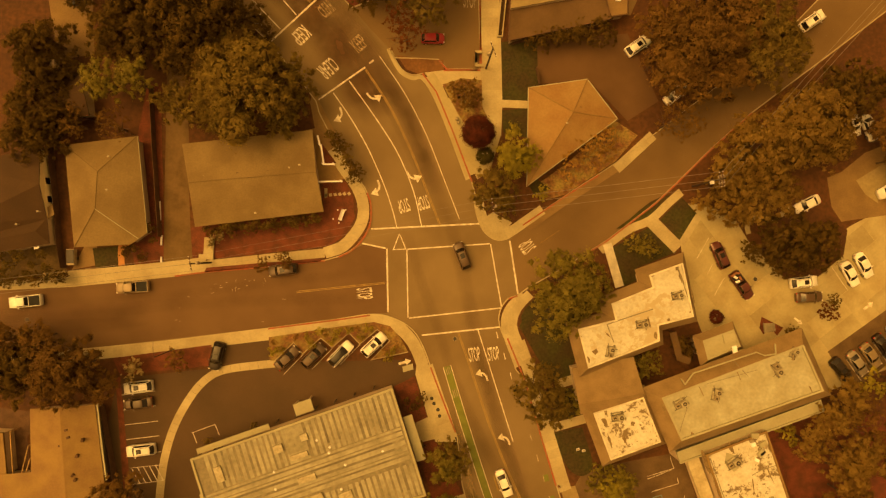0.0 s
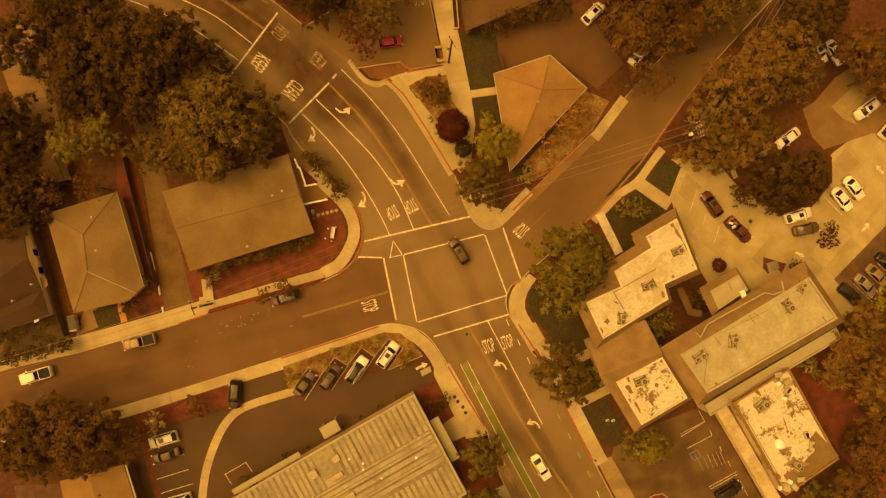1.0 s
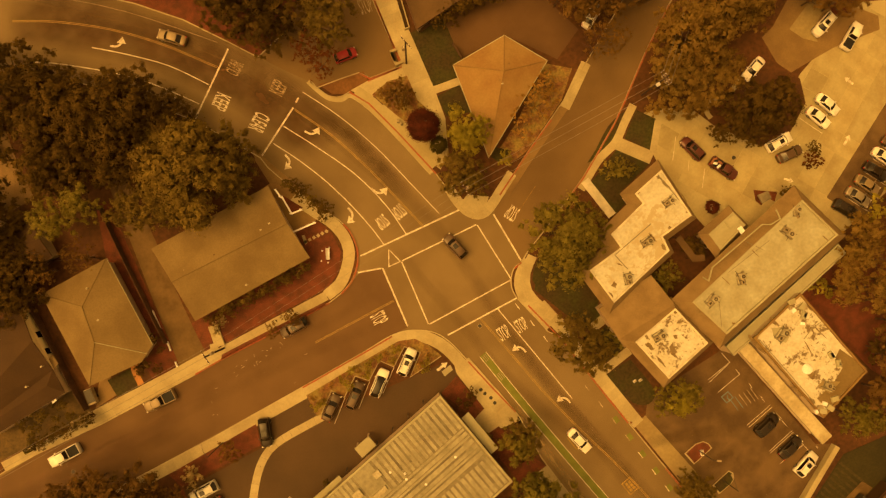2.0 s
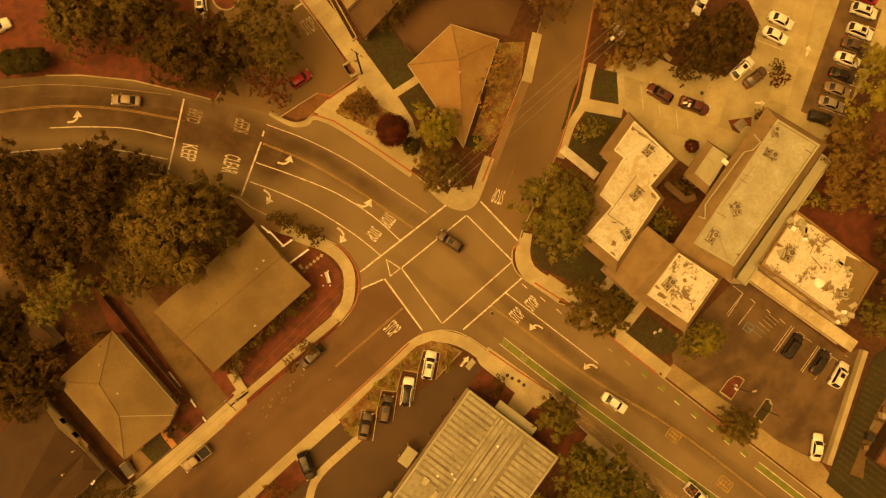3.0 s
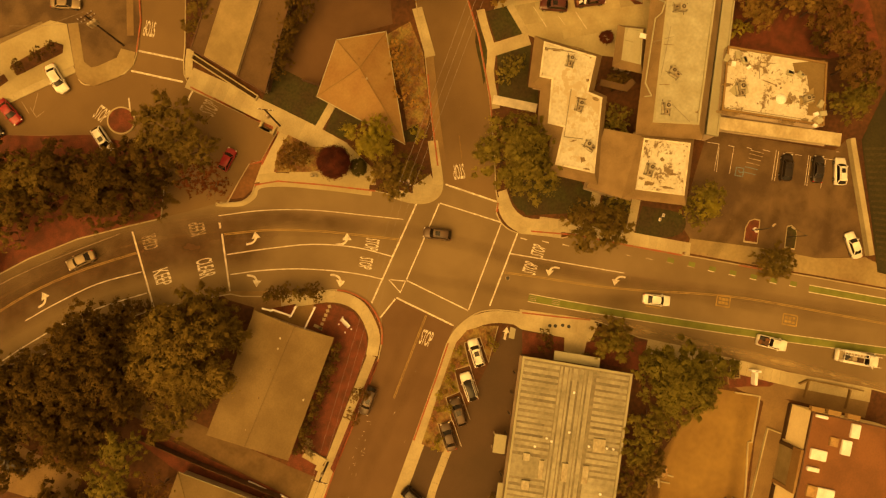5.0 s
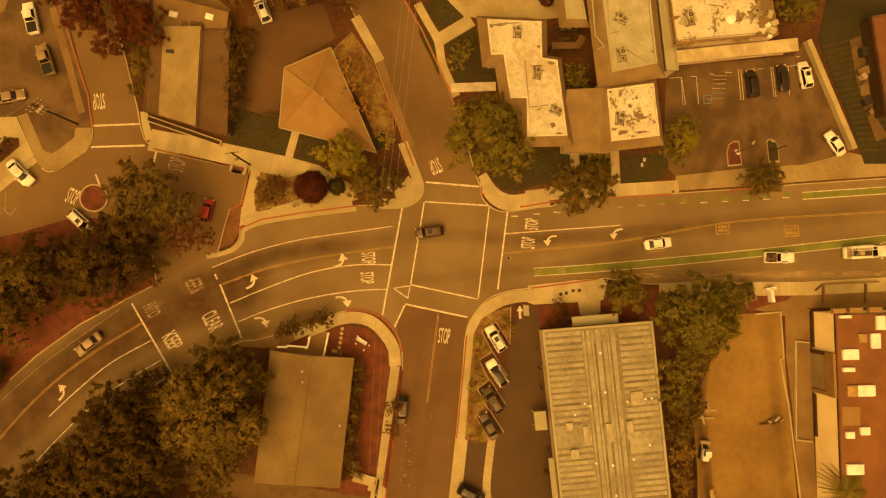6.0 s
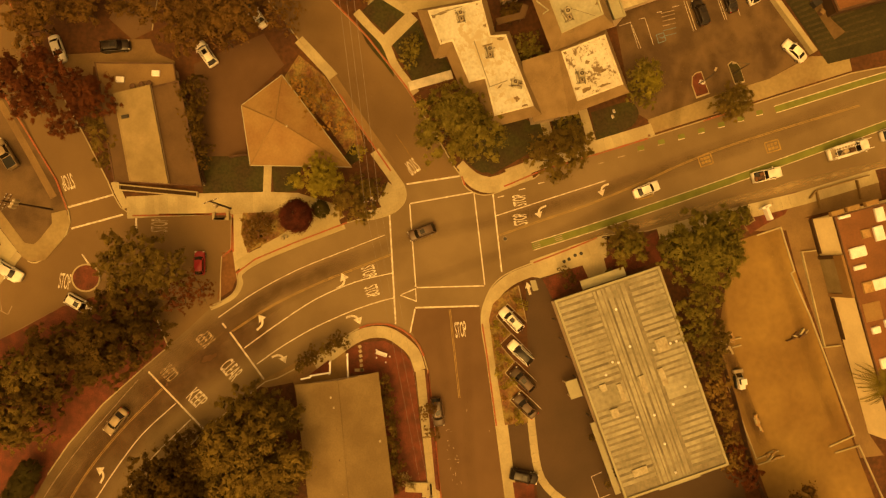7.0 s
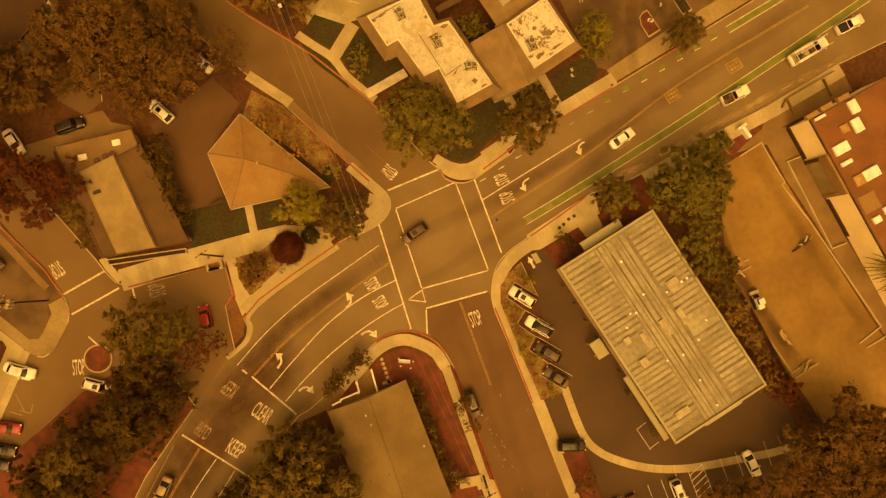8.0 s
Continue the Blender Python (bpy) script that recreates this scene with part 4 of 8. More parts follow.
LANES = [smooth([(-15.58, 28.28), (-11.92, 23.11), (-7.78, 16.61), (-5, 9.92), (-3.65, 3.99)]), smooth([(-18.24, 26.27), (-15.36, 22.04), (-12.49, 16.93), (-10.05, 11.31), (-8.51, 6.74), (-7.77, 3.78)]),
         smooth([(-24.23, 39.19), (-29.12, 44.55), (-34.68, 48.78), (-39.46, 51.91)]), smooth([(-26.94, 36.87), (-32.28, 42.36), (-37.64, 46.62), (-45.42, 51.41), (-49.88, 53.5)]), [(5.73, -13.6), (7.59, -19.58), (9.58, -26.06), (11.53, -32.4)]]
for pts in LANES:
    line("lane_line", pts, 0.17)
line("lane_line", smooth([(-10.51, 32.43), (-6.45, 26.42), (-2.79, 19.35), (0.26, 11.54), (2.71, 5.12)]), 0.13)
line("lane_line", smooth([(-43.43, 62.48), (-37.23, 58.94), (-31.38, 54.74), (-25.79, 50.04), (-20.26, 45.16)]), 0.08, "faint_paint")
line("triangle_marking", [(-7.35, 2.69), (-8.4, 0.05), (-6.32, 0.13), (-7.25, 2.5)], 0.16)
for shift in (-0.11, 0.11):
    line("centre_line", sides(smooth([(-12.84, 30.23), (-8.78, 23.83), (-5.32, 16.55), (-3.04, 10.69), (-0.51, 3.95)]), 0.0, shift)[0], 0.1, "yellow_paint")
    line("centre_line", sides(smooth([(-21.88, 41.38), (-28.74, 48.19), (-35.57, 53.57), (-43.13, 57.9), (-49.59, 60.57)]), 0.0, shift)[0], 0.1, "yellow_paint")
    line("centre_line", sides(smooth([(2.42, -14.04), (4.52, -20.25), (7.2, -28.56), (8.94, -33.16), (11.19, -38.67), (14.79, -46.97), (18.16, -56.42), (24.36, -77.59)]), 0.0, shift)[0], 0.1, "yellow_paint")
    line("centre_line", sides([(-24.47, -6.9), (-9.85, -5.51)], 0.0, shift)[0], 0.1, "yellow_paint")
line("centre_line", [(14.02, -0.56), (19.61, 3.12)], 0.12, "faint_yellow")
GREEN = smooth([(0.46, -19.58), (3.37, -29.39), (7.83, -43.4), (12.54, -57.57), (19.73, -78.51), (24.3, -91.38)])
line("bike_lane", GREEN, 1.15, "green_paint", 0.0, None, "green painted bike lane")
for shift in (-0.65, 0.65):
    line("lane_line", sides(GREEN, 0.0, shift)[0], 0.11, z=0.002)
line("bike_lane", [(23.67, -62.45), (28.04, -76.87), (31.81, -89.94)], 1.1, "green_paint", 0.0, None, "green painted bike lane")
for shift in (-0.6, 0.6):
    line("lane_line", sides([(23.67, -62.45), (28.04, -76.87), (31.81, -89.94)], 0.0, shift)[0], 0.13, z=0.002)
for i, p in enumerate([(8.83, -13.89), (10.05, -17.46), (11.11, -20.78), (14.41, -31.19), (15.51, -34.65), (16.5, -38.05), (17.54, -41.65), (18.46, -45.19), (19.48, -48.72), (20.5, -52.27), (21.51, -55.73), (22.59, -59.08)]):
    q = (p[0] + 0.26, p[1] - 1.12)
    if i > 4:
        line("bike_dash", [(p[0] + 0.45, p[1]), (q[0] + 0.45, q[1])], 0.8, "green_paint")
    line("lane_dash", [p, q], 0.14, "white_paint" if i < 3 or i > 6 else "faint_paint", 0.002)


def word(text, foot, head, width, mat="white_paint", z=0.0, parent=None, label=""):
    """Letters lying flat; foot and head: the middles of the letters' lower and upper edge."""
    cu = bpy.data.curves.new(text, "FONT")
    cu.body, cu.align_x, cu.extrude, cu.resolution_u, cu.offset = text, "CENTER", 0.004, 3, 0.01
    ob = new("word", cu)
    bpy.context.view_layer.update()
    me = bpy.data.meshes.new_from_object(ob)
    bpy.data.objects.remove(ob)
    xs, ys = [v.co.x for v in me.vertices], [v.co.y for v in me.vertices]
    sx, sy = width / (max(xs) - min(xs)), length(foot, head) / (max(ys) - min(ys))
    me.transform(Matrix.Diagonal((sx, sy, 1, 1)) @ Matrix.Translation((-(max(xs) + min(xs)) / 2, -min(ys), 0)))
    me.materials.append(M[mat])
    got = new(text.lower() + "_word", me)
    got.parent = parent or road
    got.matrix_basis = pose(foot[0], foot[1], z + 0.008, 0, 0, heading(foot, head) - 90)
    return tagged(got, label)


for foot, head in (((5.26, -18.81), (4.91, -16.43)), ((8.47, -18.69), (8.14, -16.41)), ((-14.5, -7.4), (-11.9, -7.13)), ((-3.7, 8.97), (-3, 6.74)), ((-6.94, 8.41), (-6.26, 6.27)), ((15.15, 1.2), (13.07, -0.34)), ((13.2, 57.11), (10.67, 56.24)),
                   ((-5.47, 57.13), (-2.95, 56.73))):
    word("STOP", foot, head, 1.9, label="white STOP painted on asphalt")
word("STOP", (4.71, 40.61), (4.74, 43.34), 2.2, "faint_paint", label="worn white STOP painted on asphalt")
word("KEEP", (-24.42, 36.72), (-22.63, 34.93), 2.7, label="white KEEP painted on asphalt")
word("CLEAR", (-19.92, 31.34), (-18.15, 29.32), 3.1, label="white CLEAR painted on asphalt")
word("KEEP", (-13.15, 33.59), (-14.76, 35.48), 2.2, "ghost_paint", label="worn white KEEP painted on asphalt")
word("CLEAR", (-18.53, 39.39), (-20.08, 41.19), 2.4, "ghost_paint", label="worn white CLEAR painted on asphalt")
for p, q in (((9.13, -38.0), (9.75, -40.18)), ((14.62, -48.75), (15.28, -50.95)), ((16.95, -60.55), (17.62, -62.95))):
    d = Vector((q[1] - p[1], p[0] - q[0])).normalized() * 0.9
    box_of = [(p[0] - d.x, p[1] - d.y), (p[0] + d.x, p[1] + d.y), (q[0] + d.x, q[1] + d.y), (q[0] - d.x, q[1] - d.y)]
    line("road_text_frame", [mid(box_of[0], box_of[1], 0.03)] + box_of[1:] + box_of[:1], 0.2, "box_yellow", 0.0, None, "worn yellow box painted on asphalt")
    for k in (0.24, 0.5, 0.76):
        a = mid(p, q, k)
        for u, v in ((-0.62, -0.1), (0.1, 0.62)):
            line("road_text_bar", [(a[0] + d.x * u, a[1] + d.y * u), (a[0] + d.x * v, a[1] + d.y * v)], 0.5, "box_yellow", 0.001, None, "yellow road lettering worn past reading")


def arrow(foot, head, side=0, mat="white_paint", z=0.0, parent=None):
    """A road arrow from foot to head; side: 1 turns left, -1 turns right, 0 straight on."""
    bm, n = B(), length(foot, head)
    if side:
        arc = [(side * n * (0.42 - 0.42 * math.cos(a)), n * (0.25 + 0.45 * math.sin(a))) for a in np.linspace(0, 1.25, 7)]
        band(bm, [(0, 0), (0, n * 0.15), *[(-x, y) for x, y in arc]], 0.13 * n, -0.02, 0.009)
        x, y = -arc[-1][0], arc[-1][1]
        prism(bm, [(x + side * 0.02 * n, y + 0.3 * n), (x + side * 0.02 * n, y - 0.28 * n), (x - side * 0.42 * n, y + 0.03 * n)], -0.02, 0.0095)
    else:
        band(bm, [(0, 0), (0, n * 0.6)], 0.2 * n, -0.02, 0.009)
        prism(bm, [(-0.27 * n, n * 0.58), (0.27 * n, n * 0.58), (0, n)], -0.02, 0.0095)
    ob = part("road_arrow", bm, M[mat], parent or road, "white arrow painted on asphalt")
    ob.matrix_basis = pose(foot[0], foot[1], z, 0, 0, heading(foot, head) - 90)
    return ob


for a, b in (((7.3, -22.1), (6.62, -19.85)), ((10.95, -32.9), (10.25, -30.65)), ((-6.1, 13.2), (-4.88, 10.8)), ((-12.67, 26.23), (-11.09, 24.26)), ((-36.68, 51.08), (-34.47, 49.81))):
    arrow(a, b, 1)
for a, b in (((-10.93, 11.69), (-10.09, 9.21)), ((-17.17, 23.84), (-16.27, 21.52)), ((-30.62, 39.76), (-29.33, 37.68))):
    arrow(a, b, -1)
arrow((-7.62, -19.05), (-5.54, -18.5), z=0.15)
slab("utility_pad", [(-5.25, -19.02), (-5.16, -19.97), (-6.85, -20.45), (-7.01, -19.51)], 0.1, 0.165, "cream_roof", "pale concrete patch in a drive", category="pavement")
for a, b in (((77.79, -1.6), (76.81, 0.05)), ((72.1, -10.75), (73.79, -9.48)), ((59.91, -12.04), (61.33, -13.16))):
    arrow(a, b, z=0.15)
line("stop_line", [(7.75, 56.8), (9.82, 49.44)], 0.3)
line("stop_line", [(4.33, 56.05), (6.55, 47.78)], 0.3)
line("stop_line", [(6.53, 45.7), (3.75, 45.69)], 0.3)
line("stop_line", [(0.16, 54.3), (-2.44, 52.57)], 0.25)
for pts in ([(-8.53, 67.46), (-9.45, 65.84)], [(-9.45, 65.84), (-8.12, 65.23)], [(-8.94, 66.74), (-5.82, 67.49)], [(-8.28, 69.06), (-9.45, 67.15)]):
    line("stall_line", pts, 0.1, "faint_paint")

# parking stalls
STALLS = [[(-53.07, -23.57), (-47.67, -23)], [(-52.9, -26.08), (-47.49, -25.42)], [(-52.63, -28.5), (-47.23, -27.94)], [(-52.46, -30.92), (-46.97, -30.36)], [(-52.2, -33.52), (-46.7, -32.97)], [(-26.59, -20.49), (-23.41, -17.24)], [(-22.02, -19.8), (-18.64, -16.36)], [(-17.44, -19.1), (-14.04, -15.75)], [(-41.73, -29.98), (-37.94, -28.65), (-37.21, -30.43)], [(-41.54, -29.99), (-40.91, -31.68)],
          [(-45.96, -43.73), (-50.51, -44.04)], [(-45.45, -48.92), (-50.39, -49.22)], [(-45.19, -51.53), (-46.79, -51.68)], [(-46.35, -40.9), (-51.32, -41.39)], [(-51.66, -35.58), (-46.35, -35.12)], [(-51.31, -38.28), (-46.36, -37.72)],]
OFFICE_STALLS = [[(38.19, -35.35), (38.86, -37.35), (34.25, -38.62)], [(38.4, -37.6), (34.31, -39.07)], [(39.4, -38.87), (39.64, -39.92), (35.06, -41.22)], [(42.62, -46.82), (37.45, -48.4)], [(42.68, -47.28), (37.6, -48.85)], [(43.01, -48.52), (43.45, -49.74)],
          [(43.39, -50.1), (43.78, -51.26)], [(44.38, -52.37), (39.38, -53.98)], [(44.43, -52.73), (39.41, -54.36)], [(45.29, -55.37), (40.24, -56.69)], [(45.1, -55.0), (45.9, -57.2)], [(47.23, -56.48), (47.37, -57.01)], [(41.54, -44.69), (41.83, -45.92)], [(40.6, -42.0), (40.75, -42.9)], [(45.17, 1.71), (43.1, -1.81)], [(45.81, -2.71), (44.91, -4.44)], [(47.79, -5.1), (46.09, -8.05)], [(66.5, -3.31), (69.26, -7.35)], [(66.48, -20.35), (69.15, -24.02)], [(68.92, -19.22), (71.63, -23.03)], [(71.45, -17.79), (74.17, -21.59)], [(73.62, -16.35), (76.52, -20.27)], [(76.02, -14.94), (79.01, -18.91)],
          [(78.34, -13.47), (81.27, -17.17)], [(80.52, -12.03), (83.5, -16.23)], [(82.7, -10.59), (85.8, -14.62)]]
for pts in STALLS + OFFICE_STALLS:
    line("stall_line", pts, 0.085, z=0.15)
for k in range(5):
    line("hatch_line", [mid((-51.48, -35.67), (-47.63, -35.28), k / 4), mid((-50.21, -38.11), (-46.36, -37.72), k / 4)], 0.14, z=0.15)
for k, p in enumerate([(40.45, -42.81), (39.82, -42.87), (39.04, -42.94), (38.23, -43.01), (37.42, -43.08), (36.47, -43.16)]):
    line("hatch_line", [p, (p[0] + 0.56, p[1] - 2.28)], 0.12, "faint_paint" if k < 4 else "blue_paint", 0.15)
sq = [(36.66, -41.82), (37.07, -43.11), (35.69, -43.48), (35.25, -42.2)]
line("stall_symbol", sq + sq[:1], 0.14, "blue_paint", 0.15, None, "pale blue accessible parking square")
line("stall_symbol", [mid(sq[0], sq[2], 0.3), mid(sq[0], sq[2], 0.55), mid(sq[1], sq[2], 0.5)], 0.16, "blue_paint", 0.15)


# ---- buildings ----
def building(name, label, foot, height, wall="plaster", inset=0.5, category="house"):
    """An Empty at the middle of the footprint, with its walls; returns it and its middle."""
    c = (sum(p[0] for p in foot) / len(foot), sum(p[1] for p in foot) / len(foot))
    e = thing(name, c[0], c[1], 0.0, 0.0, label, category)
    pts = [(p[0] - c[0], p[1] - c[1]) for p in foot]
    if sum(a[0] * b[1] - b[0] * a[1] for a, b in zip(pts, pts[1:] + pts[:1])) < 0:
        pts = pts[::-1]
    ring = sides([pts[-1], *pts, pts[0]], 0.0, inset)[0][1:-1]
    part("wall", prism(B(), ring, 0.0, height), M[wall], e)
    return e, c


def roof(e, c, faces, mat, thick=0.18, name="roof", label=""):
    """A roof of plane faces, each a list of (x, y, z), with a thickness."""
    bm, seen = B(), {}
    for f in faces:
        vs = []
        for p in f:
            k = (round(p[0], 2), round(p[1], 2), round(p[2], 2))
            if k not in seen:
                seen[k] = bm.verts.new((p[0] - c[0], p[1] - c[1], p[2]))
            vs.append(seen[k])
        bm.faces.new(vs)
    bmesh.ops.recalc_face_normals(bm, faces=bm.faces)
    if sum(f.normal.z for f in bm.faces) < 0:
        bmesh.ops.reverse_faces(bm, faces=bm.faces)
    bmesh.ops.solidify(bm, geom=bm.faces[:], thickness=thick)
    return part(name, bm, M[mat], e, label)


def up(p, z):
    return (p[0], p[1], z)


def flat_roof(e, c, pts, z, mat, parapet="plaster", lip=0.35, wide=0.3, name="roof", label=""):
    q = [(p[0] - c[0], p[1] - c[1]) for p in pts]
    if sum(a[0] * b[1] - b[0] * a[1] for a, b in zip(q, q[1:] + q[:1])) < 0:
        q = q[::-1]
    r = part(name, prism(B(), q, z - 0.25, z), M[mat], e, label)
    if lip:
        inner = sides([q[-1], *q, q[0]], 0.0, wide)[0][1:-1]
        bm = B()
        rings = [[bm.verts.new((*p, h)) for p in loop] for loop, h in ((q, z - 0.3), (q, z + lip), (inner, z + lip), (inner, z - 0.05))]
        for a, b in zip(rings, rings[1:]):
            for i in range(len(q)):
                j = (i + 1) % len(q)
                bm.faces.new((a[i], a[j], b[j], b[i]))
        part("parapet", bm, M[parapet], e)
    return r


def skirt(e, c, pts, z0, z1, out, mat="mansard", name="mansard"):
    """Sloping roof planes all round a flat roof."""
    q = [(p[0] - c[0], p[1] - c[1]) for p in pts]
    if sum(a[0] * b[1] - b[0] * a[1] for a, b in zip(q, q[1:] + q[:1])) < 0:
        q = q[::-1]
    o = sides([q[-1], *q, q[0]], 0.0, -out)[0][1:-1]
    for i in range(len(q)):
        j = (i + 1) % len(q)
        bm = B()
        v = [bm.verts.new(p) for p in ((*o[i], z0), (*o[j], z0), (*q[j], z1), (*q[i], z1), (*q[i], z0), (*q[j], z0))]
        for f in ((0, 1, 2, 3), (1, 0, 4, 5), (0, 3, 4), (1, 5, 2), (2, 5, 4, 3)):
            bm.faces.new([v[k] for k in f])
        part(name, bm, M[mat], e)


def roof_unit(e, c, at, turn, z, big=1.0):
    """A rooftop air unit on a stained pad: cabinet with a round fan, blower, duct, pipes and skids."""
    u = part("air_unit", box(B(), 0.35 * big, 0, 0.16, 1.15 * big, 1.0 * big, 0.7, 0, 0.05), M["pad"], e, "pale rooftop air unit with a round fan")
    u.matrix_basis = pose(at[0] - c[0], at[1] - c[1], z, 0, 0, turn)
    part("fan_grille", tube(B(), 0.35 * big, 0, 0.84, 0.9, 0.36 * big, n=20), M["fan_dark"], u)
    part("fan_ring", tube(B(), 0.35 * big, 0, 0.84, 0.93, 0.16 * big, n=16), M["metal_dark"], u)
    part("blower_box", box(B(), -0.75 * big, 0.1 * big, 0.1, 0.75 * big, 0.62 * big, 0.5, 6, 0.04), M["grey_metal"], u)
    part("filter_grille", box(B(), -0.75 * big, 0.1 * big, 0.58, 0.5 * big, 0.32 * big, 0.04, 6), M["fan_dark"], u)
    part("duct", box(B(), -0.25 * big, 0.78 * big, 0.1, 1.5 * big, 0.22 * big, 0.3, 4, 0.03), M["pad"], u)
    part("service_box", box(B(), 1.15 * big, -0.45 * big, 0.06, 0.3 * big, 0.3 * big, 0.3, 15, 0.03), M["metal_dark"], u)
    part("pad", box(B(), -0.1 * big, 0.1 * big, 0.0, 2.3 * big, 1.6 * big, 0.06), M["metal_dark"], u, "stained walking pad")
    for s, t, m in (((0.6, 0.5), (1.5, 0.8), "fan_dark"), ((0.5, -0.5), (0.6, -1.2), "fan_dark"), ((-0.6, -0.3), (-1.5, -0.6), "fan_dark"), ((-0.9, 0.4), (-1.1, 1.1), "fan_dark"), ((-0.6, -0.7), (0.9, -0.8), "pad")):
        part("pipe", rod(B(), (s[0] * big, s[1] * big, 0.1), (t[0] * big, t[1] * big, 0.1), 0.04), M[m], u)


def grime(e, c, spots, z, seed):
    """Ragged patches of dirt lying on a flat roof; spots: x, y, half length, half width, heading."""
    r = random.Random(seed)
    for x, y, p, q, turn in spots:
        ring = []
        for k in range(14):
            w, d = 2 * math.pi * k / 14, math.radians(turn)
            s = r.uniform(0.55, 1.15)
            ring.append((x - c[0] + s * (p * math.cos(w) * math.cos(d) - q * math.sin(w) * math.sin(d)), y - c[1] + s * (p * math.cos(w) * math.sin(d) + q * math.sin(w) * math.cos(d))))
        part("grime_patch", prism(B(), ring, z - 0.05, z + 0.006), M["grime"], e, "dark grime on the roof")


def vents(e, c, pts, z, mat="pad"):
    for k, p in enumerate(pts):
        part("roof_vent", box(tube(B(), p[0] - c[0], p[1] - c[1], z - 0.5, z + 0.25, 0.08, n=8), p[0] - c[0], p[1] - c[1], z + 0.22, 0.32, 0.26, 0.1, 10 * k), M[mat], e)


# corner house with a long gable roof
NWc, NEc, SEc, SWc = [(-41.97, 17.2), (-21.17, 19.48), (-19.43, 6.23), (-39.98, 3.86)]
R1, R2 = [(-40.47, 10.87), (-20.41, 12.53)]
e, c = building("gable_house", "corner house with a long grey-brown shingled gable roof", [NWc, NEc, SEc, SWc], 3.0)
roof(e, c, [[up(NWc, 3), up(NEc, 3), up(R2, 4.4), up(R1, 4.4)], [up(R1, 4.4), up(R2, 4.4), up(SEc, 3), up(SWc, 3)]], "shingle")
part("ridge_cap", rod(B(), (R1[0] - c[0], R1[1] - c[1], 4.4), (R2[0] - c[0], R2[1] - c[1], 4.4), 0.1), M["shingle"], e)
for a, r, i in (((NWc, SWc), R1, 0.5), ((NEc, SEc), R2, -0.7)):
    bm = B()
    v = [bm.verts.new((p[0] - c[0] + i + k, p[1] - c[1], h)) for k in (0, 0.2) for p, h in ((mid(a[0], a[1], 0.06), 2.95), (mid(a[0], a[1], 0.94), 2.95), (r, 4.2))]
    for f in ((0, 1, 2), (5, 4, 3), (0, 3, 4, 1), (1, 4, 5, 2), (2, 5, 3, 0)):
        bm.faces.new([v[k] for k in f])
    part("gable_wall", bm, M["plaster"], e)
vents(e, c, [(-24.69, 13.22), (-23.08, 13.67), (-30.09, 6.03), (-38.15, 11.81)], 3.9)
vents(e, c, [(-32.84, 12.31), (-28.04, 12.66)], 3.9, "wood")
for line_pts in ([(-19.94, 17.23), (-19.5, 14.01), (-17.76, 14.01)], [(-20.52, 11.16), (-16.49, 11.24)], [(-20.12, 17.14), (-20.48, 18.7)]):
    part("porch_beam", band(B(), [(p[0] - c[0], p[1] - c[1]) for p in line_pts], 0.24, 2.2, 2.45), M["white_wood"], e, "white painted porch beams")
for p in [(-19.8, 14.2), (-18.04, 14.19), (-16.85, 11.39), (-20.34, 17.37)]:
    part("porch_post", box(B(), p[0] - c[0], p[1] - c[1], 0.14, 0.16, 0.16, 2.1), M["white_wood"], e)
part("front_step", box(box(B(), (-38.72, 0.42)[0] - c[0], (-38.72, 0.42)[1] - c[1], 0.14, 1.6, 3.6, 0.35, -4), (-39.19, -0.98)[0] - c[0], (-39.19, -0.98)[1] - c[1], 0.14, 2.4, 0.8, 0.2, -4), M["concrete"], e, "pale concrete steps")

part("porch_deck", prism(B(), [(p[0] - c[0], p[1] - c[1]) for p in [(-20.1, 17.71), (-17.76, 14.54), (-19.98, 14.02)]], 0.1, 0.3), M["mulch"], e, "dark red porch deck")

# hip-roofed house
a, b, d, n2, g = [(-60.42, 17.02), (-49, 18.46), (-47.56, 2.91), (-50.14, 1.11), (-58.99, 0.71)]
t1, t2 = [(-54.47, 12.56), (-54.84, 6.71)]
e, c = building("hip_house", "low house with a pale grey-brown hip roof", [a, b, d, n2, g], 3.0)
roof(e, c, [[up(a, 3), up(b, 3), up(t1, 4.6)], [up(a, 3), up(t1, 4.6), up(t2, 4.6), up(g, 3)], [up(t1, 4.6), up(b, 3), up(d, 3), up(t2, 4.6)], [up(t2, 4.6), up(d, 3), up(n2, 3)], [up(g, 3), up(t2, 4.6), up(n2, 3)]], "shingle")
part("ridge_cap", rod(B(), (t2[0] - c[0], t2[1] - c[1], 4.62), (mid(d, n2)[0] - c[0], mid(d, n2)[1] - c[1], 3.05), 0.07), M["cream_roof"], e, "pale hip flashing")
for p, h in ((a, 3.02), (b, 3.02), (g, 3.02), (t2, 4.62)):
    q = t2 if p is g else t1
    part("ridge_cap", rod(B(), (p[0] - c[0], p[1] - c[1], h), (q[0] - c[0], q[1] - c[1], 4.62), 0.07), M["shingle"], e)
part("gutter", band(B(), [(p[0] - c[0], p[1] - c[1]) for p in (b, d)], 0.14, 2.8, 3.0), M["cream_roof"], e, "pale gutter")
vents(e, c, [(-55.16, 9.93), (-54.2, 10.11), (-53.16, 9.75), (-52.87, 15)], 4.1)

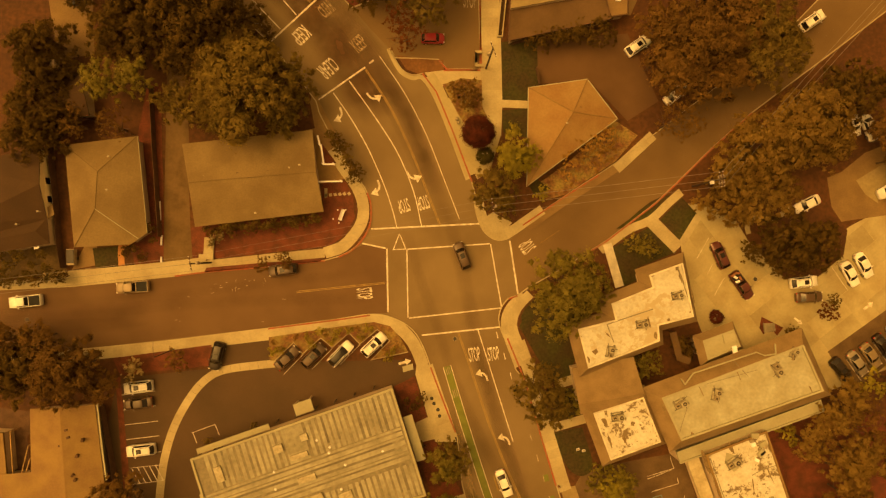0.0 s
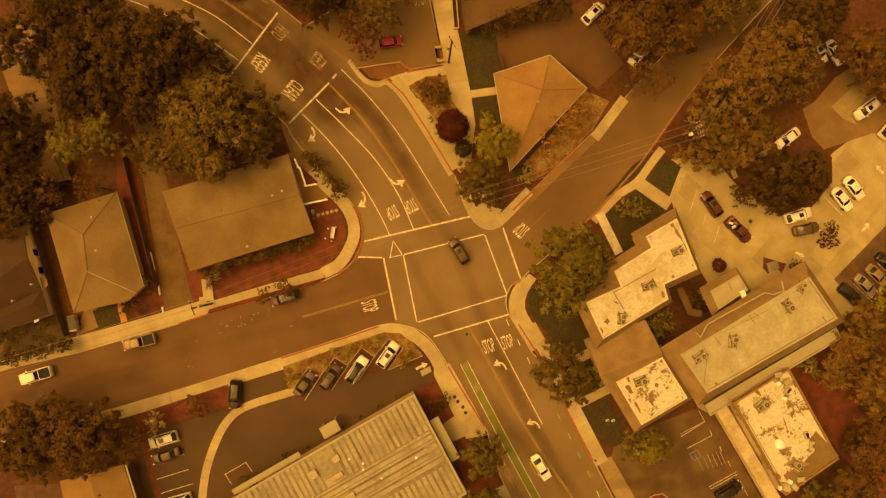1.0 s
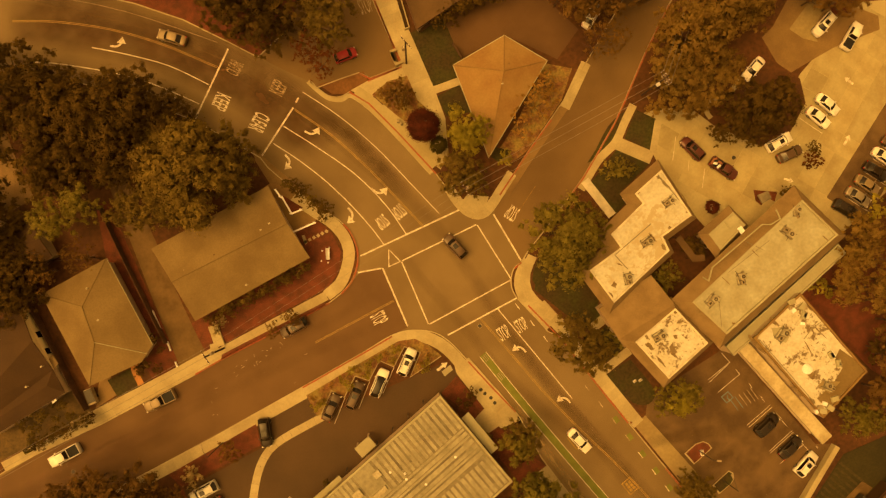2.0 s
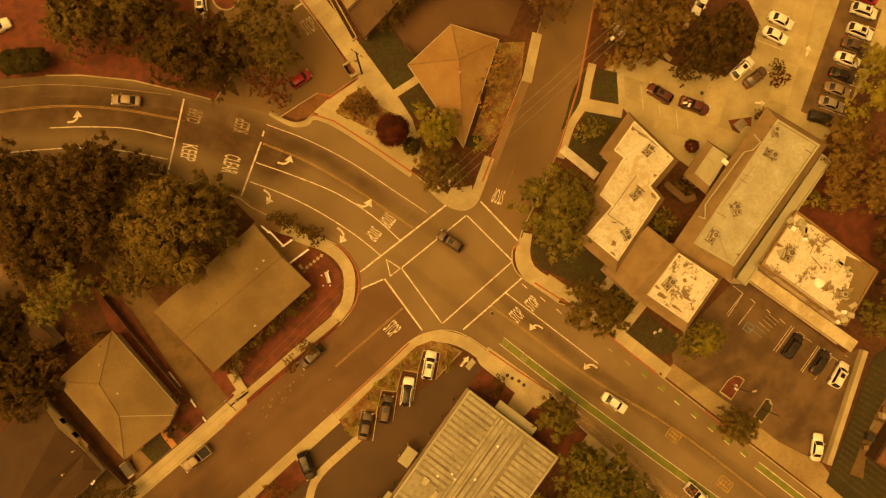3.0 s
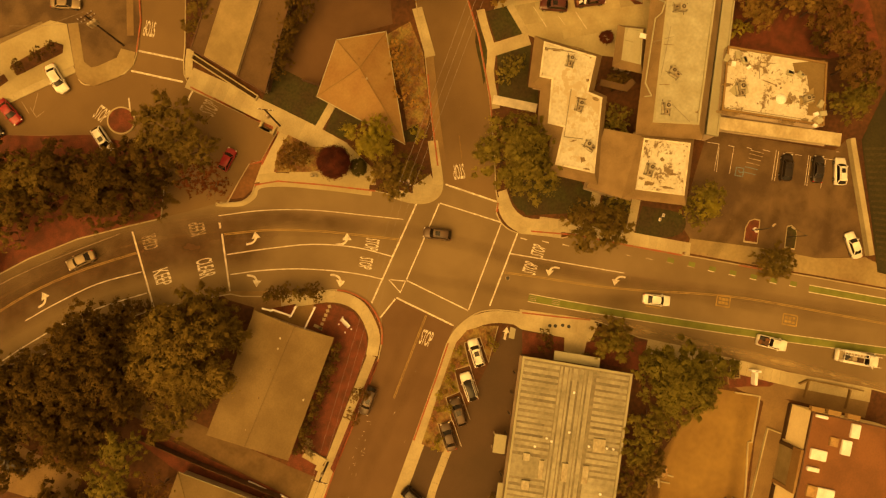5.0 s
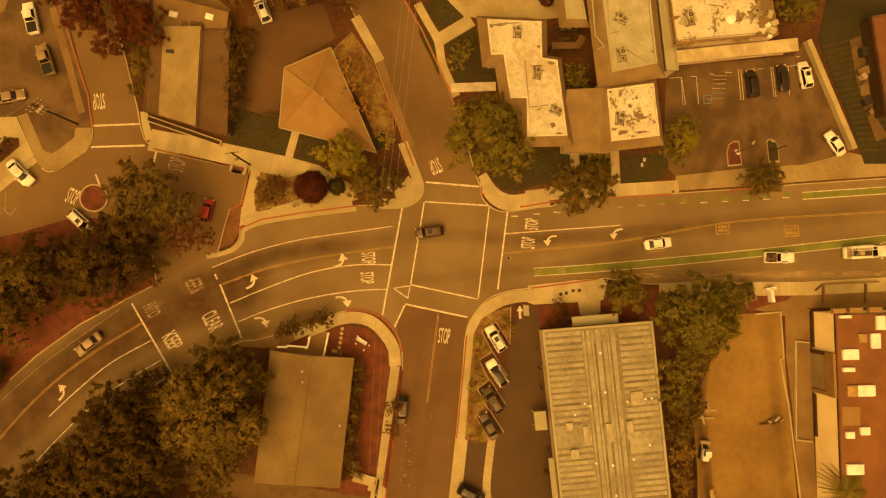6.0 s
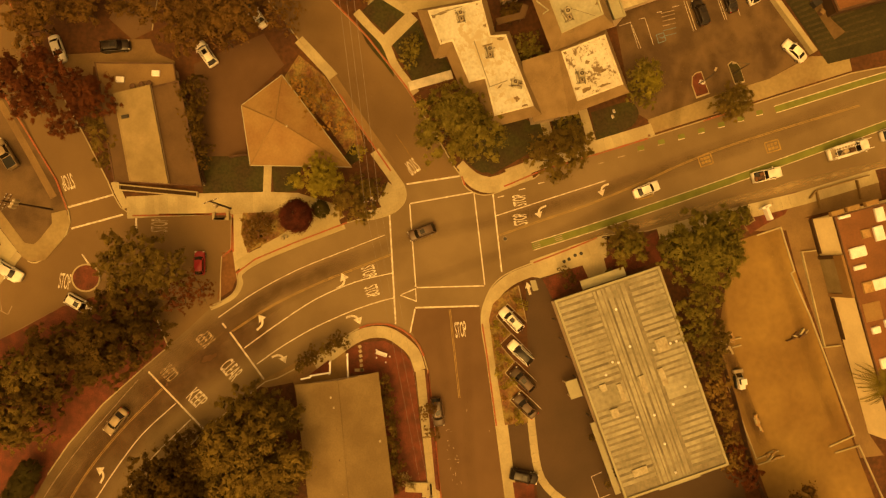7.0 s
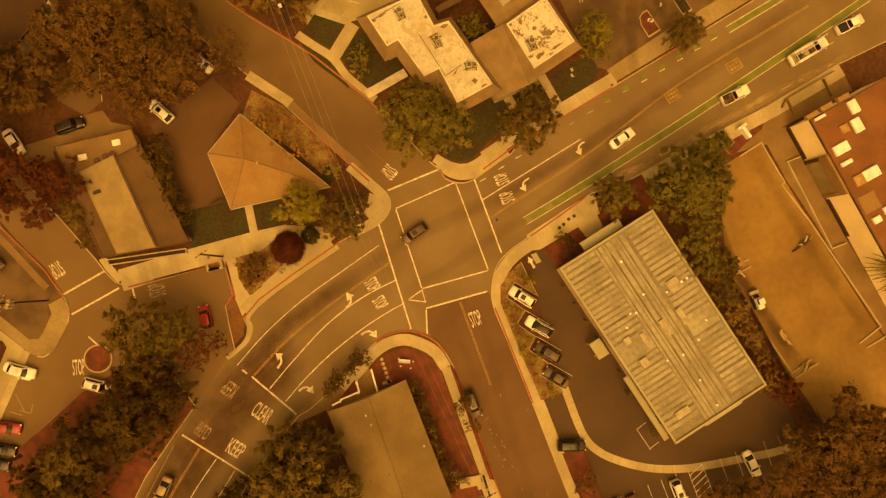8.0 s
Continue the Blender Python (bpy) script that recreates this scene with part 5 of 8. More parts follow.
# dark-roofed house with a white gable front
a, b, d, g = [(-78.29, 14.06), (-64.3, 16.39), (-63.2, 5.41), (-76.6, 0.64)]
t1, t2 = [(-76.01, 4.14), (-63.3, 10.6)]
e, c = building("dark_house", "house with a dark brown roof and a cream gable front", [a, b, d, g], 2.9, "cream_wall", 0.02)
bm = B()
v = [bm.verts.new((p[0] - c[0] - k, p[1] - c[1], h)) for k in (0.02, 0.25) for p, h in ((b, 2.85), (d, 2.85), (t2, 4.75))]
for f in ((0, 1, 2), (5, 4, 3), (0, 3, 4, 1), (1, 4, 5, 2), (2, 5, 3, 0)):
    bm.faces.new([v[k] for k in f])
part("gable_wall", bm, M["cream_wall"], e)
for k in (0.45, 0.72):
    p = mid(b, d, k)
    w = part("window", box(B(), p[0] - c[0], p[1] - c[1], 1.2, 0.1, 1.0, 1.1, heading(b, d) - 90), M["glass"], e)
    part("sill", box(B(), p[0] - c[0] + 0.06, p[1] - c[1], 1.1, 0.12, 1.2, 0.1, heading(b, d) - 90), M["white_wood"], w)
roof(e, c, [[up(a, 3), up(b, 3), up(t2, 4.8), up(t1, 4.8)], [up(t1, 4.8), up(t2, 4.8), up(d, 3), up(g, 3)]], "dark_shingle")
p = [(q[0] - c[0], q[1] - c[1]) for q in [(-64.77, 6.34), (-62.64, 7.6), (-62.3, 5.97), (-63.36, 5.26)]]
part("porch_roof", prism(B(), p, 2.4, 2.6), M["mansard"], e, "small brown porch roof")
s = [(-75.8, 2.88), (-63.26, 5.42), (-62.84, 1.28), (-75.81, -0.8)]
part("wing_wall", prism(B(), [(p[0] - c[0], p[1] - c[1]) for p in s], 0.1, 2.75), M["plaster"], e)
s1, s2 = mid(s[0], s[3]), mid(mid(s[1], s[2]), s[0], 0.12)
roof(e, c, [[up(s[0], 2.9), up(s[1], 2.9), up(s2, 3.7), up(s1, 3.7)], [up(s1, 3.7), up(s2, 3.7), up(s[2], 2.9), up(s[3], 2.9)], [up(s[1], 2.9), up(s[2], 2.9), up(s2, 3.7)]], "dark_shingle", name="wing_roof")
part("window_frame", band(B(), [(p[0] - c[0], p[1] - c[1]) for p in [(-65.9, 3.47), (-65.38, 0.57), (-64.85, 0.75), (-65.55, 3.65)]], 0.25, 2.4, 2.6), M["white_wood"], e)
vents(e, c, [(-66.35, 8.55), (-63.93, 6.41), (-69.46, 9.54)], 3.9)

vents(e, c, [(-70.05, 11.77), (-69.43, 8.94), (-72.8, 10.02), (-69.05, 7.26), (-66.53, 8.96), (-68.17, 12.54), (-73.36, 7.74), (-67.41, 4.42), (-67.19, 6.96)], 3.6)

# tan house at the car park
a, b, d, g, h, k = [(-65.83, -24.85), (-55.73, -24.29), (-54.37, -36.34), (-53.87, -43.53), (-75.74, -43.05), (-75.71, -35.48)]
m2 = (-65.69, -34.87)
r1, r2 = [(-60.43, -24.39), (-59.38, -40.56)]
e, c = building("tan_house", "low house with tan shingled roofs and leaf litter", [a, b, d, h, k, m2], 3.0)
roof(e, c, [[up(a, 3.2), up(r1, 4.6), up(r2, 4.6), up(h, 3.2), up(k, 3.2), up(m2, 3.2)], [up(r1, 4.6), up(b, 3.2), up(d, 3.2), up(g, 3.2), up(r2, 4.6)]], "tan_shingle")
for p in [(-59.61, -27.99), (-59.27, -29.15), (-60.49, -30.45), (-57.98, -32.09), (-58.6, -35.09), (-58.26, -35.8), (-59.65, -37.37), (-57.1, -29.63)]:
    part("leaf_litter", box(B(), p[0] - c[0], p[1] - c[1], 3.9, 0.55, 0.4, 0.6, 30 * p[0], 0.08), M["wood"], e, "dark leaf heap on the roof")
part("gutter", band(B(), [(p[0] - c[0], p[1] - c[1]) for p in [(-55.43, -24.32), (-54.75, -30.98), (-54.07, -36.39)]], 0.25, 2.95, 3.15), M["cream_roof"], e)

# Ground beside the tan house, coloured dark for the shade among timber structures.
slab("driveway", [(-75.02, -24.93), (-67.52, -26.09), (-67.41, -29.41), (-68.22, -30.02), (-67.84, -36.59), (-75.06, -36.95)], 0.05, 0.156, "wood", "timber ground beside a house, darkened for shade", category="deck")
q = [(-73.78, -28.44), (-70.16, -28.62), (-69.56, -35.49), (-73.81, -35.89)]
e, c = building("lean_to", "low lean-to with a plain tan roof", q, 2.8, "plaster", 0.2, "shed")
flat_roof(e, c, q, 3.0, "tan_shingle", "tan_shingle", 0.05, 0.15)
e = thing("pergola", *(-67.74, -35.51), 0.15, 0, "bare timber pergola over a dark deck", "pergola")
for a, b in [[(-67.74, -35.51), (-66.61, -30.9)], [(-67.11, -35.52), (-66.39, -33.01)], [(-69.46, -28.7), (-69.02, -35.72)]]:
    o = (e.location.x, e.location.y)
    part("beam", band(B(), [(a[0] - o[0], a[1] - o[1]), (b[0] - o[0], b[1] - o[1])], 0.14, 2.1, 2.3), M["timber"], e)
    for p in (a, b):
        part("post", box(B(), p[0] - o[0], p[1] - o[1], 0.0, 0.12, 0.12, 2.12), M["timber"], e)

# small dark house under trees
a, b, d, g = [(-62.67, 28), (-57.2, 28.74), (-56.52, 21.71), (-62.08, 20.89)]
e, c = building("small_house", "small dark-roofed house under trees", [a, b, d, g], 2.8)
r1, r2 = mid(a, g), mid(b, d)
roof(e, c, [[up(a, 3), up(b, 3), up(r2, 4), up(r1, 4)], [up(r1, 4), up(r2, 4), up(d, 3), up(g, 3)]], "dark_shingle")
part("chimney", box(B(), (-61.32, 29.35)[0] - c[0], (-61.32, 29.35)[1] - c[1], 2.5, 0.7, 1.6, 2.2), M["plaster"], e)

# reddish-tan pyramid roof
a, b, d, g = [(13.99, 26.45), (23.73, 27.87), (28.73, 21.36), (13.61, 10.27)]
top = (20.94, 22.05)
e, c = building("pyramid_house", "single-storey house with a reddish-tan pyramid roof", [a, b, d, g], 2.8)
roof(e, c, [[up(a, 2.9), up(b, 2.9), up(top, 4.7)], [up(b, 2.9), up(d, 2.9), up(top, 4.7)], [up(d, 2.9), up(g, 2.9), up(top, 4.7)], [up(g, 2.9), up(a, 2.9), up(top, 4.7)]], "amber_shingle")
rim = [(p[0] - c[0], p[1] - c[1]) for p in (a, b, d, g, a)]
for p in (a, b, d, g):
    part("hip_cap", rod(B(), (p[0] - c[0], p[1] - c[1], 2.93), (top[0] - c[0], top[1] - c[1], 4.73), 0.09, 6), M["tan_shingle"], e)
part("gutter", band(B(), rim, 0.14, 2.78, 2.95), M["cream_roof"], e, "pale roof gutter")
vents(e, c, [(22.2, 22.83), (19.75, 20.97)], 4.4, "tan_shingle")
vents(e, c, [(19.93, 20.25)], 4.4)

# long low building with a raised pale roof
a, b, d, g = [(24.98, 50.12), (27.68, 37.65), (10.62, 33.92), (11.45, 47.71)]
p1, p2, p3, p4 = [(25.44, 47.6), (26.84, 41.93), (11.04, 39.01), (11.47, 45)]
e, c = building("shop_building", "long low building with a raised pale roof and brown sides", [a, b, d, g], 3.0, category="building")
flat_roof(e, c, [a, b, d, g], 3.2, "brown_roof", "wood", 0.12, 0.2, label="brown lower roof")
part("raised_wall", prism(B(), [(p[0] - c[0], p[1] - c[1]) for p in (p1, p2, p3, p4)], 3.1, 3.75), M["plaster"], e)
flat_roof(e, c, [p1, p2, p3, p4], 3.9, "olive_roof", "olive_roof", 0.05, 0.2, "raised_roof", "pale raised roof")
part("roof_hatch", box(B(), (21.67, 45.65)[0] - c[0], (21.67, 45.65)[1] - c[1], 3.9, 0.5, 1.1, 0.3, 10), M["dark_metal"], e)
q = [(30.76, 51.03), (30.62, 38.52), (26.84, 37.91), (24.96, 49.92)]
e, c = building("shop_annex", "flat-roofed annex with two white skylights", q, 2.8, category="building")
flat_roof(e, c, q, 3.0, "gravel", "wood", 0.1, 0.2)
for p in [(27.91, 46.94), (28.92, 41.34)]:
    part("skylight", box(B(), p[0] - c[0], p[1] - c[1], 2.95, 1.3, 0.95, 0.3, 88, 0.08), M["white_wood"], e, "white roof skylight")
for p in [(26.75, 44.88), (27.06, 43.5), (27.21, 42.32)]:
    part("roof_fan", tube(tube(B(), p[0] - c[0], p[1] - c[1], 2.95, 3.3, 0.42, n=14), p[0] - c[0], p[1] - c[1], 3.3, 3.42, 0.5, 0.3, n=14), M["wood"], e, "dark roof exhaust fan")
w = [(11.41, 48.19), (10.06, 35.68), (9.29, 35.68), (10.55, 48.16)]
e = thing("planter_wall", *w[0], 0.0, 0.0, "long white-edged planter wall along a sidewalk", "planter")
loop = [(p[0] - w[0][0], p[1] - w[0][1]) for p in w]
part("rim", band(B(), loop + loop[:1], 0.17, 0.1, 0.75), M["concrete"], e)
part("soil", prism(B(), loop, 0.1, 0.3), M["dark_shingle"], e, "dark bare soil")

# dark-roofed building behind the trees
q = [(61.83, 56.94), (57.11, 45.14), (51.43, 47.0), (48.73, 50.94), (46.1, 53.95), (46.76, 60.36)]
e, c = building("brown_roof_building", "building with a plain dark brown roof under trees", q, 3.8, category="building")
flat_roof(e, c, q, 4.0, "dark_shingle", "wood", 0.1, 0.2)
for loop in ([(52.13, 47.2), (53.13, 45.89), (50.27, 44.94), (49.8, 46.12)], [(50.45, 46.95), (51.01, 45.37), (49.82, 44.37), (49.26, 45.96)]):
    part("dormer_frame", band(B(), [(p[0] - c[0], p[1] - c[1]) for p in loop + loop[:1]], 0.25, 3.6, 4.1), M["cream_roof"], e, "pale frame round a dark opening")

# striped-roof commercial building
TL, TR, BR, BL = [(-8.43, -21.88), (-3.13, -39.05), (-34.99, -49.46), (-40.1, -32.59)]
e, c = building("commercial_building", "flat commercial building with a weathered ribbed metal roof", [TL, TR, BR, BL], 4.7, category="building")
flat_roof(e, c, [TL, TR, BR, BL], 5.0, "metal_dark", "cream_roof", 0.28, 0.35)


def on_roof(u, v):
    """A point of the striped roof: u across from the street corner, v along."""
    p = mid(mid(TL, TR, u), mid(BL, BR, u), v)
    return (p[0] - c[0], p[1] - c[1])


rng = random.Random(5)


def roof_panel(u0, u1, v0, v1, proud, mat="metal_panel"):
    part("roof_panel", prism(B(), [on_roof(u0, v0), on_roof(u1, v0), on_roof(u1, v1), on_roof(u0, v1)], 4.97, 5.0 + proud), M[mat], e)


# sheets across the two sides, with worn channels between them, some of them darkly stained
for u0, u1, plain in ((0.025, 0.345, (0.44, 0.52)), (0.685, 0.975, (0.5, 0.6))):
    v = 0.02
    while v < 0.95:
        w = rng.uniform(0.015, 0.02)
        gap = rng.uniform(0.009, 0.015)
        roof_panel(u0, u1, v, v + w, rng.uniform(0.03, 0.05))
        if plain[0] < v < plain[1]:
            roof_panel(u0, u1, v + w, v + w + gap, 0.028)
        elif rng.random() < (0.62 if v < 0.3 or v > 0.66 else 0.3):
            a = u0 if rng.random() < 0.7 else rng.uniform(u0, u0 + 0.12)
            roof_panel(a, u1 - rng.choice((0.0, 0.0, 0.07)), v + w + 0.0005, v + w + gap, 0.01, "panel_dark")
        v += w + gap
# long sheets down the middle, with broad stained valleys
u = 0.355
for k, (w, gap) in enumerate(((0.02, 0.016), (0.034, 0.01), (0.018, 0.02), (0.04, 0.022), (0.03, 0.01), (0.018, 0.018), (0.036, 0.012))):
    cut = rng.uniform(0.38, 0.62)
    roof_panel(u, u + w, 0.02, cut, rng.uniform(0.03, 0.05))
    roof_panel(u + 0.002, u + w, cut, 0.985, rng.uniform(0.03, 0.05))
    if gap > 0.011:
        a = rng.choice((0.03, 0.08, 0.14))
        roof_panel(u + w + 0.001, u + w + gap - 0.001, a, a + rng.uniform(0.34, 0.42), 0.012, "panel_dark")
        a = rng.uniform(0.52, 0.62)
        roof_panel(u + w + 0.002, u + w + gap - 0.002, a, a + rng.uniform(0.18, 0.34), 0.012, "panel_dark")
    u += w + gap
turn = heading(TL, BL)
for p, sx, sy in zip([(-23.14, -32.35), (-21.92, -35.96), (-20.82, -39.11), (-15.72, -39.13), (-22.36, -29.42), (-26.4, -31.22), (-35.58, -35.02)], (2.9, 2.9, 2.9, 2.2, 1.2, 1.5, 1.2), (0.8, 1.0, 1.0, 2.0, 1.1, 1.3, 2.5)):
    part("skylight", box(B(), p[0] - c[0], p[1] - c[1], 4.98, sx, sy, 0.4, turn, 0.06), M["pad"], e, "pale roof hatch")
for p in [(-9.98, -31.82), (-15.9, -33.91), (-16.52, -37.71), (-18.32, -31.05), (-18.44, -31.96), (-20.33, -29.93), (-22.47, -42.68), (-25.18, -40.68), (-27.06, -34.83), (-26.82, -37.55), (-31.36, -39.09), (-35.91, -40.71), (-15.53, -40.47), (-15.21, -41.45)]:
    p = (p[0] - c[0], p[1] - c[1])
    part("roof_vent", tube(tube(B(), *p, 4.95, 5.3, 0.13, n=10), *p, 5.3, 5.42, 0.22, 0.12, n=10), M["white_wood"], e)
for u0, u1, v0, v1 in ((0.3, 0.72, -0.045, 0.0), (0.35, 0.75, 1.0, 1.03), (-0.05, 0.0, 0.62, 0.98)):
    q = [on_roof(u0, v0), on_roof(u1, v0), on_roof(u1, v1), on_roof(u0, v1)]
    part("awning", prism(B(), q, 3.4, 3.65), M["cream_roof"], e, "cream awning slab")
q = [on_roof(-0.13, 0.4), on_roof(-0.02, 0.4), on_roof(-0.02, 0.49), on_roof(-0.13, 0.49)]
part("porch_roof", prism(B(), q, 2.6, 2.8), M["cream_roof"], e, "square cream porch roof")
for p in ((-0.12, 0.41), (-0.12, 0.48)):
    part("porch_post", box(B(), *on_roof(*p), 0.1, 0.2, 0.2, 2.6), M["plaster"], e)
for k in range(9):
    part("wall_pipe", rod(B(), (*on_roof(-0.015, 0.1 + 0.1 * k), 0.14), (*on_roof(-0.015, 0.1 + 0.1 * k), 2.4), 0.09), M["dark_metal"], e)

# office and church complex: two-storey wings with mansards round flat roofs
P1 = [(37.48, -2.34), (39.16, -10.86), (33.53, -12.19), (33.72, -14.62), (22.33, -18.8), (20.73, -12.59), (26.66, -11.18), (26.03, -8.67), (32.61, -6.1), (32.06, -4.22)]
e, c = building("office_wing", "two-storey wing with a patched white flat roof and brown mansard", P1, 5.6, inset=0.3, category="building")
flat_roof(e, c, P1, 7.2, "white_roof", "white_concrete", 0.25, 0.26, label="patched white membrane roof")
skirt(e, c, P1, 5.4, 7.3, 1.3)
for p, k in (((36.68, -7.52), 15), ((30.98, -12.01), 10), ((25.95, -16.16), 80)):
    roof_unit(e, c, p, k, 7.2, 0.8)
for pts in ([(32.7, -9.59), (25.38, -11.94), (26.43, -14.75)], [(36.64, -2.92), (39.28, -10.54)]):
    part("roof_seam", band(B(), [(p[0] - c[0], p[1] - c[1]) for p in pts], 0.14, 7.19, 7.26), M["metal_dark"], e, "dark roof seam")
grime(e, c, [(37.21, -4.61, 1.4, 0.28, -69), (36.62, -3.18, 0.35, 0.6, -147), (39.02, -9.89, 0.6, 0.3, -130), (39.09, -7.62, 1.6, 0.14, -77), (32.5, -4.29, 0.4, 0.5, -69), (35.27, -11.55, 0.35, 0.5, -156), (32.07, -11.63, 1.0, 0.2, -76), (33.13, -13.76, 0.7, 0.35, -80), (22.4, -17.59, 0.7, 0.25, -72), (25.49, -13.54, 0.7, 0.15, -45), (23.51, -16.25, 0.5, 0.6, -56)], 7.2, 1)
P2 = [(31.27, -23.55), (34.03, -30.67), (25.95, -33.43), (23.23, -25.94)]
e, c = building("office_annex", "two-storey annex with a flaking white flat roof", P2, 5.2, inset=0.3, category="building")
flat_roof(e, c, P2, 6.6, "flaking_roof", "white_concrete", 0.25, 0.22, label="flaking white roof coating")
skirt(e, c, P2, 5.0, 6.7, 1.3)
roof_unit(e, c, (27.24, -26.67), 10, 6.6, 0.9)
grime(e, c, [(31.16, -24.07, 0.35, 0.6, -147), (32.32, -26.38, 0.25, 0.7, -115), (32.91, -27.84, 0.6, 0.25, -70), (29.59, -27.75, 0.4, 0.35, -101), (28.15, -30.13, 1.0, 0.25, -65), (25.1, -27.42, 0.9, 0.4, -66), (25.88, -30.38, 1.2, 0.25, -72), (33.65, -29.82, 0.3, 0.5, -120), (25.27, -25.88, 0.3, 0.8, -161)], 6.6, 2)
P3 = [(29.91, -17.29), (31, -21.03), (31.93, -24.06), (21.73, -26.65), (20.34, -19.2)]
e, c = building("office_link", "brown pitched roof linking two office wings", P3, 4.9, inset=0.6, category="building")
roof(e, c, [[up(P3[0], 6.2), up(P3[2], 6.2), up(P3[3], 4.9), up(P3[4], 4.9)]], "mansard")
P4 = [(56.63, -15.41), (59.9, -22.77)] + [(36.95, -30.3), (33.85, -23.5)]
e, c = building("main_hall", "long hall with a cream flat roof and brown mansard", P4, 5.8, inset=0.3, category="building")
flat_roof(e, c, P4, 7.4, "hall_roof", "cream_roof", 0.3, 0.3, label="cream rolled flat roof")
skirt(e, c, P4, 5.6, 7.5, 1.9)
for p, k, s in (((36.97, -24.52), 25, 0.9), ((42.68, -23.09), 80, 0.85), ((52.44, -19.39), -60, 0.9), ((55.2, -16.74), 70, 0.7)):
    roof_unit(e, c, p, k, 7.4, s)
for pts in ([(37.01, -20.57), (37.63, -21.47), (39, -19.71), (44.16, -18.09), (49.16, -16.55), (50.43, -17.1), (52.25, -16.85), (52.17, -15.25)],):
    bm = B()
    band(bm, [(p[0] - c[0], p[1] - c[1]) for p in pts], 0.16, 7.3, 7.55)
    part("roof_pipe", bm, M["cream_roof"], e, "pale roof duct")
for pts in ([(45.62, -17.97), (47.88, -20.49)], [(41.06, -21.47), (49.25, -19.35)], [(37.87, -25.42), (36.48, -29.84)]):
    part("roof_seam", band(B(), [(p[0] - c[0], p[1] - c[1]) for p in pts], 0.08, 7.39, 7.42), M["metal_dark"], e, "dark roof seam")
part("porch_roof", prism(B(), [(p[0] - c[0], p[1] - c[1]) for p in [(53.07, -12.6), (54.94, -12.57), (55.07, -13.94), (53.26, -14.17)]], 2.5, 2.8), M["metal_dark"], e, "small grey porch roof")
grime(e, c, [(55.26, -17.24, 1.0, 0.35, -107), (57.87, -22.47, 0.12, 0.7, -155), (45.86, -19.28, 2.2, 0.07, -66), (40.29, -22.66, 0.08, 1.0, -154), (38.84, -29.45, 0.6, 0.3, -56), (34.31, -25.04, 1.0, 0.25, -68), (52.59, -18.98, 1.2, 0.3, -66)], 7.4, 3)
P5 = [(61.42, -24.88), (62.08, -26.86), (38.08, -35.02), (37.44, -33.06)]
e, c = building("side_aisle", "narrow lower cream roof along a hall", P5, 4.2, inset=0.15, category="building")
flat_roof(e, c, P5, 4.4, "cream_roof", "cream_roof", 0.25, 0.25)
P6 = [(41.53, -14.95), (46.65, -13.18), (47.74, -15.93), (42.34, -18.15)]
e, c = building("entry_block", "small cream-roofed entry block with a brown mansard", P6, 4.2, inset=0.2, category="building")
flat_roof(e, c, P6, 5.2, "cream_roof", "cream_roof", 0.2, 0.25)
skirt(e, c, P6, 4.0, 5.3, 0.9)
part("skylight", box(B(), (45.87, -14.53)[0] - c[0], (45.87, -14.53)[1] - c[1], 5.15, 2.0, 1.5, 0.35, 12, 0.06), M["cream_roof"], e)
part("skylight", box(B(), (46.83, -16.66)[0] - c[0], (46.83, -16.66)[1] - c[1], 5.15, 0.8, 1.6, 0.3, 12, 0.06), M["white_wood"], e)
P7 = [(41.62, -33.19), (51.65, -29.49), (57, -45.57), (47.21, -49.62)]
e, c = building("rear_building", "square building with a flaking white roof", P7, 5.2, inset=0.1, category="building")
flat_roof(e, c, P7, 5.6, "flaking_roof", "tan_shingle", 0.3, 0.3, label="flaking white roof coating")
roof_unit(e, c, (46.34, -34.6), 30, 5.6, 1.0)
roof_unit(e, c, (50.1, -45.26), 130, 5.6, 0.8)
part("roof_dome", bmesh.ops.create_uvsphere(bm := B(), u_segments=16, v_segments=10, radius=0.9, matrix=pose((47.97, -41.33)[0] - c[0], (47.97, -41.33)[1] - c[1], 5.6) @ Matrix.Diagonal((1, 1, 0.5, 1))) and bm, M["white_wood"], e, "white roof dome")
for pts, mt in (([(54.25, -40.46), (57.23, -45.14), (48.48, -48.71), (47.61, -46.42), (51.22, -45.08), (53.49, -43.51), (52.97, -41.54)], "shingle"), ([(45.1, -32.96), (46.73, -33.44), (47.37, -35.25), (46.35, -36.07), (44.8, -34.67)], "cream_roof"), ([(49.49, -44.13), (52.25, -45.38), (49.89, -46.49), (48.57, -44.55)], "olive_roof")):
    part("bare_patch", prism(B(), [(p[0] - c[0], p[1] - c[1]) for p in pts], 5.55, 5.63 if mt == "shingle" else 5.64), M[mt], e, "bare brown roof patch")
for k, p in enumerate([(49.11, -31.01), (49.41, -31.66), (50.96, -33.05), (50.03, -34.19), (51.44, -31.99), (52.62, -40.75), (53.2, -42.65), (48.33, -47.57), (47.47, -47.78), (46.56, -48.2)]):
    part("roof_box", box(B(), p[0] - c[0], p[1] - c[1], 5.6, 0.5 + 0.25 * (k % 3), 0.5 + 0.15 * (k % 2), 0.4, 20 * k, 0.05), M["white_wood" if k % 2 else "grey_metal"], e, "small roof box")
